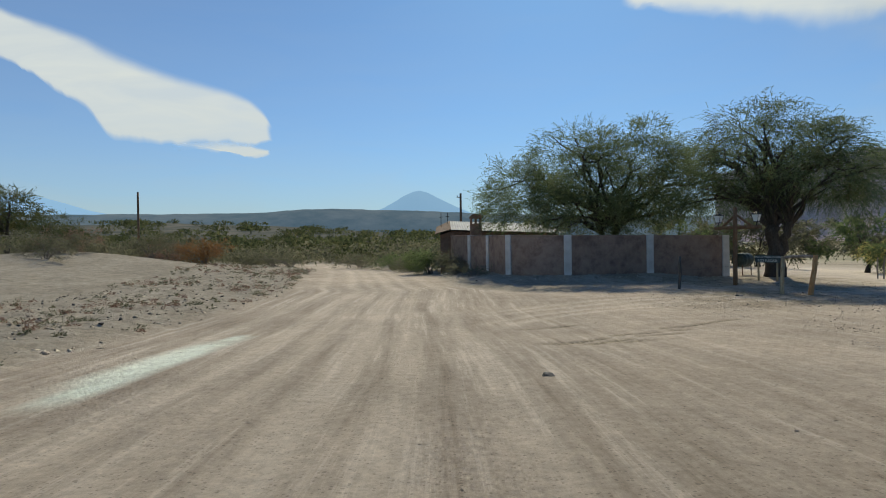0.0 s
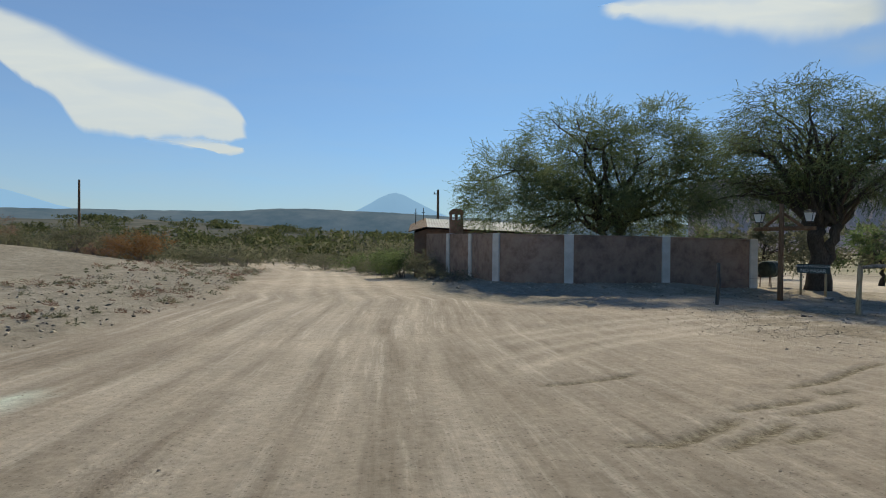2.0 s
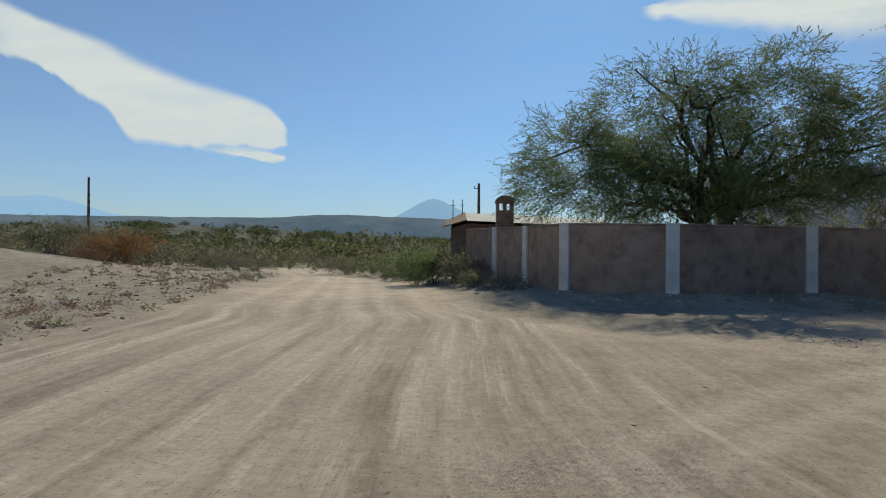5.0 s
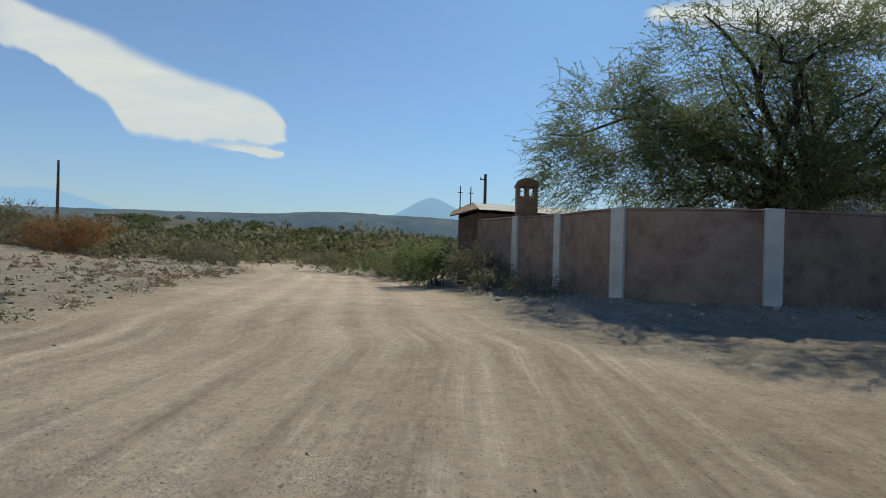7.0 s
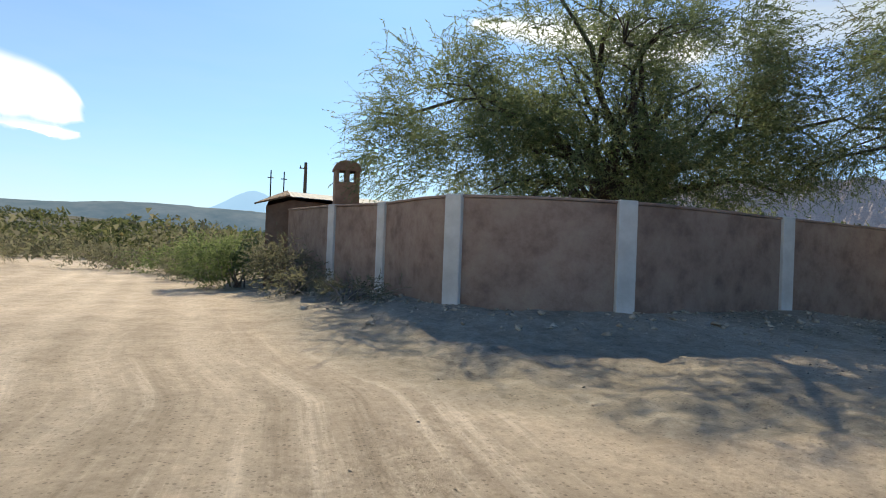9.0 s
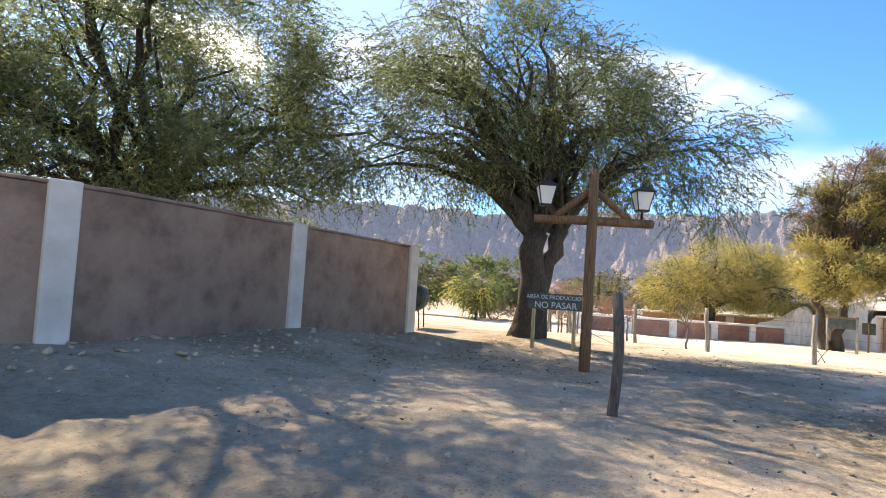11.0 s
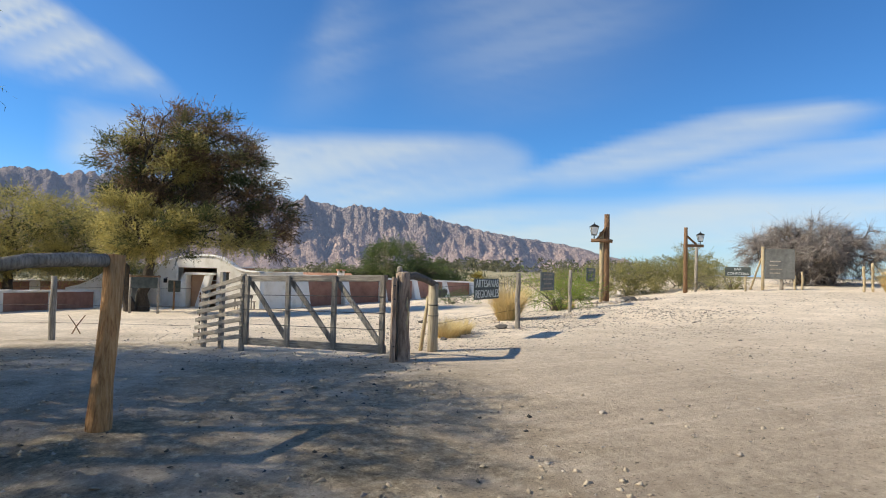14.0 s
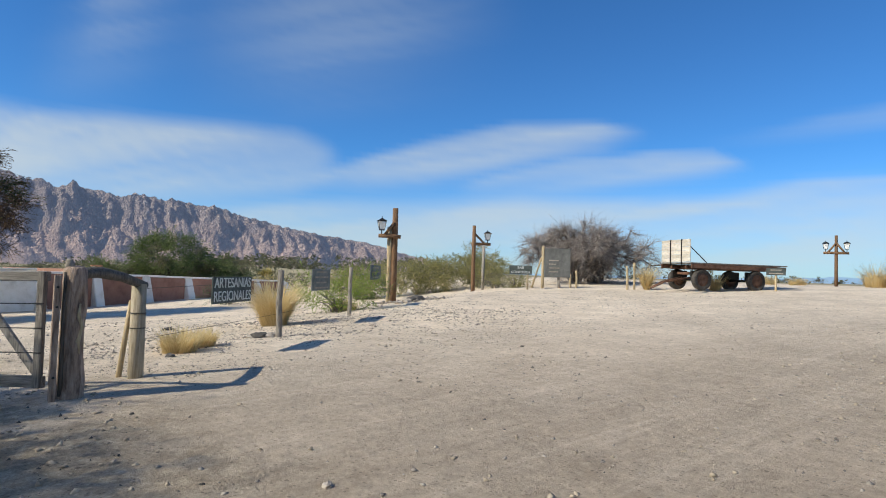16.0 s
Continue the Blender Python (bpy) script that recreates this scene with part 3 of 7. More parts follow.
# ---- distance ----
def mountain_material():
    m = bpy.data.materials.new("eroded_rock_in_haze")
    m.use_nodes = True
    n, l = m.node_tree.nodes, m.node_tree.links
    b = n["Principled BSDF"]
    b.inputs["Roughness"].default_value, b.inputs["Specular IOR Level"].default_value = 1.0, 0.0
    pos = n.new("ShaderNodeTexCoord").outputs["Object"]
    mp = n.new("ShaderNodeMapping")
    mp.inputs["Scale"].default_value = (0.055, 0.055, 0.055)
    l.new(pos, mp.inputs[0])
    nz = n.new("ShaderNodeTexNoise")
    nz.inputs["Scale"].default_value, nz.inputs["Detail"].default_value, nz.inputs["Roughness"].default_value = 1.0, 10, 0.8
    l.new(mp.outputs[0], nz.inputs["Vector"])
    r = n.new("ShaderNodeValToRGB")
    r.color_ramp.elements[0].position, r.color_ramp.elements[0].color = 0.3, (0.18, 0.145, 0.132, 1)
    r.color_ramp.elements[1].position, r.color_ramp.elements[1].color = 0.7, (0.54, 0.43, 0.37, 1)
    r.color_ramp.elements.new(0.5).color = (0.38, 0.298, 0.258, 1)
    l.new(nz.outputs["Fac"], r.inputs[0])
    # Rock tone by height; lit foothills and shaded cliffs are put into it too.
    split, height_tone, high, low, tone = n.new("ShaderNodeSeparateXYZ"), n.new("ShaderNodeMath"), n.new("ShaderNodeMapRange"), n.new("ShaderNodeMix"), n.new("ShaderNodeMix")
    l.new(pos, split.inputs[0])
    height_tone.operation, height_tone.inputs[1].default_value = "MULTIPLY_ADD", 90.0
    l.new(nz.outputs["Fac"], height_tone.inputs[0]), l.new(split.outputs[2], height_tone.inputs[2])
    high.inputs[1].default_value, high.inputs[2].default_value = 70.0, 135.0
    l.new(height_tone.outputs[0], high.inputs[0])
    low.data_type = tone.data_type = "RGBA"
    low.inputs[6].default_value, low.inputs[7].default_value = (1.16, 1.06, 1.0, 1), (0.86, 0.88, 0.90, 1)
    l.new(high.outputs[0], low.inputs["Factor"])
    tone.blend_type, tone.inputs["Factor"].default_value = "MULTIPLY", 1.0
    l.new(r.outputs[0], tone.inputs[6]), l.new(low.outputs[2], tone.inputs[7])
    l.new(tone.outputs[2], b.inputs["Base Color"])
    bp = n.new("ShaderNodeBump")
    bp.inputs["Strength"].default_value, bp.inputs["Distance"].default_value = 1.0, 14.0
    l.new(nz.outputs["Fac"], bp.inputs["Height"])
    vor, bv = n.new("ShaderNodeTexVoronoi"), n.new("ShaderNodeBump")
    vm = n.new("ShaderNodeMapping")
    vm.inputs["Scale"].default_value = (0.075, 0.075, 0.04)
    l.new(pos, vm.inputs[0])
    l.new(vm.outputs[0], vor.inputs["Vector"])
    bv.inputs["Strength"].default_value, bv.inputs["Distance"].default_value = 0.9, 7.0
    l.new(vor.outputs["Distance"], bv.inputs["Height"])
    l.new(bp.outputs[0], bv.inputs["Normal"])
    l.new(bv.outputs[0], b.inputs["Normal"])
    # Bluish haze between here and the range, put in as emission.
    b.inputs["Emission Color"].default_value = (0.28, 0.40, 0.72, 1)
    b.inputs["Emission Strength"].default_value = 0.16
    return m


def build_mountains():
    """The range of eroded rock to the east: steep, gullied, falling away to the south."""
    az = np.radians(np.linspace(-42, 66, 860))
    t = np.linspace(0, 1, 112)
    a, u = np.meshgrid(az, t, indexing="ij")
    deg = np.degrees(a)
    crest = np.interp(deg, [-42, -38, -34.5, -31, -27, -23, -19, -16, -12, -8, -3, 2, 8, 14, 22, 34, 46, 58, 66],
                      [0.002, 0.012, 0.030, 0.047, 0.058, 0.068, 0.085, 0.097, 0.103, 0.106, 0.118, 0.126, 0.132, 0.130, 0.131, 0.122, 0.124, 0.118, 0.10])
    near = 760 + 120 * np.sin(a * 5.0) + 90 * (fbm(deg * 0.25, 0 * deg, 3) - 0.5)
    far = near + 620
    rad = near + (far - near) * u
    x, y = 10 + rad * np.cos(a), 20 + rad * np.sin(a)
    warp = 4.5 * (fbm(x * 0.005, y * 0.005, 4) - 0.5)
    cut = lambda v, p: (1 - np.abs(v - 0.5) * 2) ** p
    flute = cut(fbm(deg * 0.45 + warp, u * 1.6 + warp, 3, 0.5), 2.0)
    gully = cut(0.5 * fbm(deg * 1.1 + warp * 3, u * 3.4 + 3, 3, 0.5) + 0.5 * fbm(x * 0.012, y * 0.012 + 3, 3, 0.5), 3.0)
    fine = cut(fbm(x * 0.022, y * 0.022 + 9, 3, 0.5), 3.0)
    shelf = 0.06 * (fbm(deg * 0.5, 0 * u + 2, 2) - 0.5)
    rise = np.interp(u + shelf, [0, 0.10, 0.25, 0.40, 0.50, 0.57, 0.66, 0.78, 1.0], [0, 0.12, 0.30, 0.45, 0.54, 0.86, 0.97, 1.0, 0.75])
    knob = cut(fbm(deg * 1.1, u * 1.2 + 4, 3, 0.5), 3.0)
    tooth = cut(fbm(deg * 3.0 + 7, u * 1.5, 3, 0.5), 3.0)
    jag = 1.04 + 0.07 * (fbm(deg * 0.5, 0 * deg + 4, 4, 0.55) - 0.5) - 0.040 * knob - 0.010 * tooth
    foot = fbm(deg * 0.55 + 2, 0 * deg + 8, 4, 0.6)
    spur = np.exp(-(((u - 0.17 - 0.10 * (foot - 0.5)) / 0.085) ** 2))
    rise = rise * (1 - 0.45 * smooth(0.20, 0.30, u) * smooth(0.50, 0.40, u)) + (0.10 + 0.50 * np.clip(foot - 0.30, 0, 0.5)) * spur
    z = crest * (near + (far - near) * 0.74) * rise * jag
    tall = np.clip(crest / 0.1, 0.15, 1) * np.clip(rise * 3.0, 0, 1)
    crown_ = 1 - 0.9 * smooth(0.58, 0.70, u)
    knobs = lambda f, s: np.abs(fbm(x * f + s, y * f, 2, 0.4) - 0.5) * 2
    rubble = knobs(0.016, 5) * 34 + knobs(0.045, 9) * 24 + knobs(0.10, 2) * 17
    cliff = smooth(0.44, 0.52, u) * crown_
    z = z - (flute * 34 - 12) * tall * crown_ - gully * 26 * tall * (0.05 + 0.25 * crown_ + 0.7 * cliff) - fine * 10 * tall * crown_
    z = z + (rubble - 16) * tall * (0.12 + 0.88 * crown_)
    z = np.maximum(z, -6 + 4 * u) - 3
    n, k = a.shape
    idx = np.arange(n * k).reshape(n, k)
    faces = np.stack([idx[:-1, :-1], idx[:-1, 1:], idx[1:, 1:], idx[1:, :-1]], -1).reshape(-1, 4)
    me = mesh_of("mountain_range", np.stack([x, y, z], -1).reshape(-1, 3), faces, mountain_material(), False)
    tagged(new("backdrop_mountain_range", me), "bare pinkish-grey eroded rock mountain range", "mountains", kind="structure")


def far_ridge(name, label, distance, knots, material, seed, lo, hi, rough=0.004, foot=-60):
    """A distant line of hills; knots are (azimuth in degrees, height over the eye's level as a slope)."""
    deg = np.linspace(lo, hi, 260)
    slope = np.interp(deg, [k[0] for k in knots], [k[1] for k in knots]) + rough * (fbm(deg * 1.3, 0 * deg + seed, 4) - 0.5)
    u = np.linspace(0, 1, 14)
    a, v = np.meshgrid(np.radians(deg), u, indexing="ij")
    rad = distance * (0.8 + 0.25 * v)
    top = slope[:, None] * distance + 2
    z = foot + (top - foot) * np.sin(v * math.pi * 0.62) / math.sin(0.8 * math.pi * 0.62)
    z = np.where(v > 0.8, top - (v - 0.8) * 0.2 * (top - foot), np.minimum(z, top))
    z = z + 0.02 * distance * 0.1 * (fbm(a * 60, v * 6 + seed, 4) - 0.5) * np.sin(v * math.pi)
    x, y = 2 + rad * np.cos(a), 8 + rad * np.sin(a)
    n, k = a.shape
    idx = np.arange(n * k).reshape(n, k)
    faces = np.stack([idx[:-1, :-1], idx[:-1, 1:], idx[1:, 1:], idx[1:, :-1]], -1).reshape(-1, 4)
    tagged(new(name, mesh_of(name, np.stack([x, y, z], -1).reshape(-1, 3), faces, material, True)), label, "hills", kind="structure")


def rise_z(x, y):
    """The valley's far side, which climbs slowly towards the ridge."""
    rad, deg = np.hypot(x - 1.4, y - 13), np.degrees(np.arctan2(y - 13, x - 1.4))
    slope = np.interp(deg, [84, 90.5, 95.5, 101, 106, 111, 118, 123, 140, 160], [0.004, 0.011, 0.014, 0.023, 0.029, 0.031, 0.032, 0.031, 0.028, 0.02])
    climb = smooth(120, 640, rad)
    return -1.6 * (1 - climb) - 2.5 * climb * (1 - climb) + climb * (2.3 + slope * rad + 5 * (fbm(x * 0.012, y * 0.012, 3) - 0.5))


def build_rise():
    a, rad = np.meshgrid(np.radians(np.linspace(84, 160, 220)), np.concatenate([np.linspace(110, 640, 54), [700, 900, 1500]]), indexing="ij")
    x, y = 1.4 + rad * np.cos(a), 13 + rad * np.sin(a)
    z = rise_z(x, y) * smooth(1500, 640, rad) - 30 * smooth(640, 1500, rad)
    n, k = a.shape
    idx = np.arange(n * k).reshape(n, k)
    faces = np.stack([idx[:-1, :-1], idx[:-1, 1:], idx[1:, 1:], idx[1:, :-1]], -1).reshape(-1, 4)
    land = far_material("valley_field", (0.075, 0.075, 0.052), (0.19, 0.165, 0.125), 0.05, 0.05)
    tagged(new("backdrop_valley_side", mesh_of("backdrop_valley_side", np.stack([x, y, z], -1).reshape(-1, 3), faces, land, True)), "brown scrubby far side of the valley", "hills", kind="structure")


build_mountains()
build_rise()
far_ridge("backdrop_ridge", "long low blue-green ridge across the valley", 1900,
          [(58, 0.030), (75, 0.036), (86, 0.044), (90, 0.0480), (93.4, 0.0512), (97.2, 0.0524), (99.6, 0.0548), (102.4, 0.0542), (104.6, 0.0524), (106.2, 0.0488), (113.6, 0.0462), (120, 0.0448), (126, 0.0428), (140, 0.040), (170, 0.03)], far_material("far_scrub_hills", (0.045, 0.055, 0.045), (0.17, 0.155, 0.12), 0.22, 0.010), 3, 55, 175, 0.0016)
# From here on the haze's blue is put into the base colours too.
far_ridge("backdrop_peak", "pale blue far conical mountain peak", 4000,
          [(80, 0.02), (84.5, 0.034), (87.6, 0.046), (89.0, 0.057), (90.4, 0.069), (91.5, 0.0788), (92.3, 0.0822), (92.9, 0.0812), (93.5, 0.0765), (94.5, 0.0665), (95.6, 0.0555), (96.8, 0.048), (99, 0.02), (106, 0.0)], far_material("far_haze_blue_mountain", (0.05, 0.08, 0.11), (0.07, 0.10, 0.13), 0.88), 8, 76, 106, 0.0016)
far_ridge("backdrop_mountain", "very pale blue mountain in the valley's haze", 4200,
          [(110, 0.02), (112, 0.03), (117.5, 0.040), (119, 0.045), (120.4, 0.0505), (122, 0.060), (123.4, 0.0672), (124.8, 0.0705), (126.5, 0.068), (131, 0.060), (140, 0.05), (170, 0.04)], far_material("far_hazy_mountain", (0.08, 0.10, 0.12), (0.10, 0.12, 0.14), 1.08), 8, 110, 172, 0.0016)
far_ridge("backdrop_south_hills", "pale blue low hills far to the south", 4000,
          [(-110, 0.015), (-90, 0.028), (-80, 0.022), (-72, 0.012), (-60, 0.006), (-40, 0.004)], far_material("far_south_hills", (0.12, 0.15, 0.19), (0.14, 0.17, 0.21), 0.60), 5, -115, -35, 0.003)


def cloud_material(name, glow, cover, streaks, colour=(0.93, 0.96, 1.0)):
    m = bpy.data.materials.new(name)
    m.use_nodes = True
    n, l = m.node_tree.nodes, m.node_tree.links
    n.remove(n["Principled BSDF"])
    e, t, mx = n.new("ShaderNodeEmission"), n.new("ShaderNodeBsdfTransparent"), n.new("ShaderNodeMixShader")
    e.inputs["Color"].default_value, e.inputs["Strength"].default_value = (*colour, 1), glow
    soft = n.new("ShaderNodeAttribute")
    soft.attribute_name = "soft"
    mp, nz, r = n.new("ShaderNodeMapping"), n.new("ShaderNodeTexNoise"), n.new("ShaderNodeMapRange")
    l.new(n.new("ShaderNodeTexCoord").outputs["Object"], mp.inputs[0])
    mp.inputs["Scale"].default_value = (0.0012, 0.0012, 0.006)
    l.new(mp.outputs[0], nz.inputs["Vector"])
    nz.inputs["Scale"].default_value, nz.inputs["Detail"].default_value, nz.inputs["Distortion"].default_value = 1.0, 6, 0.8
    r.inputs[1].default_value, r.inputs[2].default_value, r.inputs[3].default_value, r.inputs[4].default_value = 0.3, 0.65, streaks, 1.0
    l.new(nz.outputs["Fac"], r.inputs[0])
    mul, cov = n.new("ShaderNodeMath"), n.new("ShaderNodeMath")
    mul.operation = cov.operation = "MULTIPLY"
    l.new(soft.outputs["Fac"], mul.inputs[0]), l.new(r.outputs[0], mul.inputs[1])
    l.new(mul.outputs[0], cov.inputs[0])
    cov.inputs[1].default_value = cover
    l.new(cov.outputs[0], mx.inputs[0]), l.new(t.outputs[0], mx.inputs[1]), l.new(e.outputs[0], mx.inputs[2])
    l.new(mx.outputs[0], n["Material Output"].inputs[0])
    return m


def cloud(heading, stops, material, label, hard=0.35, distance=4300, fade=(0.35, 0.35)):
    """A smooth wind-drawn cloud far off. stops: (slope to the right, slope up, half its height) along it, seen towards heading."""
    rows = spline([(*s,) for s in stops], 14)
    across = np.linspace(-1, 1, 25)
    h = radians(heading)
    ahead, right = np.array((math.cos(h), math.sin(h))), np.array((math.sin(h), -math.cos(h)))
    verts, soft = [], []
    for i, (u, v, w) in enumerate(rows):
        end = min(1.0, i / (len(rows) * fade[0]), (len(rows) - 1 - i) / (len(rows) * fade[1]))
        for a in across:
            wob = 0.020 * (1.2 - a) * 0.6 * (float(fbm(np.array(u * 26.0 + 3), np.array(a * 1.2 + 4), 4, 0.6)) - 0.5)
            p = np.array((3.0, 10.0)) + distance * (ahead + u * right)
            verts.append((p[0] - 60 * (1 - a * a) * ahead[0], p[1] - 60 * (1 - a * a) * ahead[1], 2.5 + distance * (v + a * max(w, 0.001) + wob)))
            soft.append(float(smooth(0, hard * (1.9 if a > 0 else 1.0), 1 - abs(a))) * float(smooth(0, 1, end)))
    k = len(across)
    idx = np.arange(len(verts)).reshape(-1, k)
    faces = np.stack([idx[:-1, :-1], idx[:-1, 1:], idx[1:, 1:], idx[1:, :-1]], -1).reshape(-1, 4)
    me = mesh_of("backdrop_cloud", np.array(verts), faces, material, True)
    me.attributes.new("soft", "FLOAT", "POINT").data.foreach_set("value", np.array(soft, np.float32))
    tagged(new("backdrop_cloud", me), label, "cloud", kind="structure")


def spline(points, per=8):
    p = [np.array(points[0]) * 2 - np.array(points[1])] + [np.array(v) for v in points] + [np.array(points[-1]) * 2 - np.array(points[-2])]
    out = []
    for i in range(1, len(p) - 2):
        for k in range(per):
            t = k / per
            out.append(0.5 * (2 * p[i] + (p[i + 1] - p[i - 1]) * t + (2 * p[i - 1] - 5 * p[i] + 4 * p[i + 1] - p[i + 2]) * t**2 + (3 * p[i] - p[i - 1] - 3 * p[i + 1] + p[i + 2]) * t**3))
    out.append(p[-2])
    return np.array(out)


CLOUD_THICK, CLOUD_THIN = cloud_material("thick_cloud", 1.02, 0.97, 0.80, (0.86, 0.92, 1.02)), cloud_material("thin_cloud", 0.66, 0.92, 0.90, (0.80, 0.90, 1.0))
cloud(90.1, [(-0.98, 0.452, 0.030), (-0.825, 0.394, 0.054), (-0.767, 0.368, 0.051), (-0.700, 0.344, 0.042), (-0.642, 0.314, 0.053), (-0.585, 0.287, 0.060), (-0.537, 0.248, 0.074), (-0.461, 0.228, 0.062), (-0.385, 0.214, 0.051), (-0.328, 0.202, 0.043), (-0.296, 0.192, 0.029), (-0.276, 0.178, 0.010)], CLOUD_THICK, "smooth white lens-shaped cloud over the valley", 0.20, fade=(0.26, 0.05))
cloud(90.1, [(-0.440, 0.163, 0.003), (-0.365, 0.158, 0.010), (-0.320, 0.152, 0.011), (-0.292, 0.148, 0.008), (-0.280, 0.148, 0.003)], CLOUD_THICK, "thin white tongue under the lens-shaped cloud", 0.5, distance=4320, fade=(0.3, 0.12))
cloud(90.1, [(0.290, 0.390, 0.004), (0.337, 0.392, 0.018), (0.432, 0.398, 0.036), (0.528, 0.400, 0.055), (0.625, 0.404, 0.072), (0.703, 0.402, 0.056), (0.795, 0.412, 0.048)], CLOUD_THICK, "smooth white wind-drawn cloud", 0.6, fade=(0.1, 0.1))


def build_veils():
    """High thin cloud: one far sheet all round, whose cover swells in wind-drawn lenses of (slope to the right, slope
    of the upper edge, slope of the lower edge), seen towards heading -37. The unseen rest is added as glowing fill.
    """
    lenses = [  # most cover, softness of the upper and the lower edge, softness of the two ends
        (0.60, 0.040, 0.07, 0.10, 0.08, [(-0.93, 0.17, 0.04), (-0.795, 0.21, 0.037), (-0.686, 0.262, 0.050), (-0.555, 0.266, 0.063), (-0.366, 0.256, 0.087), (-0.254, 0.246, 0.100), (-0.195, 0.224, 0.129), (-0.16, 0.195, 0.165)]),
        (0.70, 0.022, 0.080, 0.10, 0.05, [(-0.26, 0.157, 0.120), (-0.13, 0.203, 0.115), (-0.038, 0.230, 0.120), (0.102, 0.263, 0.145), (0.243, 0.269, 0.180), (0.340, 0.256, 0.232)]),
        (0.66, 0.018, 0.060, 0.12, 0.05, [(0.00, 0.150, 0.110), (0.197, 0.201, 0.122), (0.337, 0.221, 0.140), (0.44, 0.223, 0.158), (0.515, 0.200, 0.185)]),
        (0.62, 0.035, 0.02, 0.10, 0.05, [(-0.50, 0.10, -0.1), (-0.212, 0.128, -0.1), (0.012, 0.138, -0.1), (0.199, 0.141, -0.1), (0.385, 0.150, -0.1), (0.728, 0.170, -0.1), (1.5, 0.20, -0.1)]),
        (0.45, 0.016, 0.05, 0.2, 0.05, [(0.43, 0.150, 0.110), (0.59, 0.179, 0.120), (0.728, 0.191, 0.130), (1.0, 0.205, 0.142)]),
        (0.34, 0.030, 0.05, 0.3, 0.05, [(0.36, 0.225, 0.205), (0.505, 0.260, 0.218), (0.618, 0.292, 0.232), (0.728, 0.322, 0.250), (1.1, 0.40, 0.30)]),
        (0.20, 0.200, 0.20, 0.5, 0.5, [(-0.76, 0.36, 0.20), (-0.62, 0.50, 0.22), (-0.52, 0.74, 0.24), (-0.40, 0.80, 0.30)]),
        (0.22, 0.250, 0.20, 0.5, 0.5, [(-0.52, 0.60, 0.24), (-0.264, 0.74, 0.20), (-0.10, 0.74, 0.22), (0.14, 0.64, 0.28)]),
        (0.62, 0.050, 0.12, 0.05, 0.06, [(-2.2, 0.98, 0.60), (-1.455, 0.70, 0.42), (-1.342, 0.645, 0.385), (-1.2, 0.560, 0.355), (-1.067, 0.480, 0.325), (-0.957, 0.400, 0.300), (-0.87, 0.335, 0.290)]),
        (0.50, 0.060, 0.10, 0.2, 0.2, [(-1.30, 0.40, 0.16), (-1.0, 0.34, 0.12), (-0.82, 0.30, 0.10), (-0.60, 0.26, 0.10)])]
    az, el = np.meshgrid(np.linspace(-180, 180, 541), np.linspace(0.0, 0.80, 90), indexing="ij")
    ang = np.radians((-37.0 - az + 180) % 360 - 180)
    ahead = np.abs(ang) < radians(72)
    u = np.tan(np.where(ahead, ang, 0.0))
    v = el * np.hypot(1, u)
    lean = v - 0.16 * u
    warp = fbm(u * 3.0 + 9, lean * 9, 4) - 0.5
    wisp = fbm(u * 2.2 + 4, lean * 34 + 2, 5, 0.55)
    clear_ = np.ones_like(az)
    for most, st, sb, e0, e1, stops in lenses:
        a, t, b = (np.array([p[k] for p in stops]) for k in range(3))
        w = u + 0.03 * warp
        top, bottom = np.interp(w, a, t) + 0.016 * warp, np.interp(w, a, b)
        span = a[-1] - a[0]
        ends = smooth(0, e0, (w - a[0]) / span) * smooth(0, e1, (a[-1] - w) / span)
        clear_ *= 1 - most * smooth(0, st, top - v) * smooth(0, sb, v - bottom) * ends * ahead * (0.62 + 0.62 * smooth(0.25, 0.75, wisp))
    # Pale haze of the northern sky, put in as glowing cover.
    north_haze = smooth(48, 62, az) * smooth(150, 132, az)
    # Glowing cover outside the view, added as neutral fill for bluish shade.
    unseen_fill = np.clip(1 - ahead - north_haze, 0, 1)
    streaky = smooth(0.36, 0.68, fbm(az * 0.05 + 3, el * 9 + az * 0.02, 5, 0.55))
    low = 0.30 * smooth(0.20, 0.0, el) + north_haze * (0.24 * smooth(0.80, 0.50, el) + 0.22 * smooth(0.50, 0.0, el) + 0.10 * smooth(0.12, 0, el)) + unseen_fill * (0.34 + 0.5 * streaky * smooth(0.05, 0.2, el))
    soft = np.clip(1 - clear_ * (1 - low), 0, 1) * smooth(0.80, 0.60, el)
    r = 4400.0
    q = np.stack([3 + r * np.cos(np.radians(az)), 10 + r * np.sin(np.radians(az)), 2.5 + r * el], -1).reshape(-1, 3)
    idx = np.arange(az.size).reshape(az.shape)
    faces = np.stack([idx[:-1, :-1], idx[:-1, 1:], idx[1:, 1:], idx[1:, :-1]], -1).reshape(-1, 4)
    me = mesh_of("backdrop_high_cloud", q, faces, CLOUD_THIN, True)
    me.attributes.new("soft", "FLOAT", "POINT").data.foreach_set("value", soft.astype(np.float32).ravel())
    tagged(new("backdrop_high_cloud", me), "thin white veils of high cloud, with glowing haze and unseen fill added", "cloud", kind="structure")


build_veils()


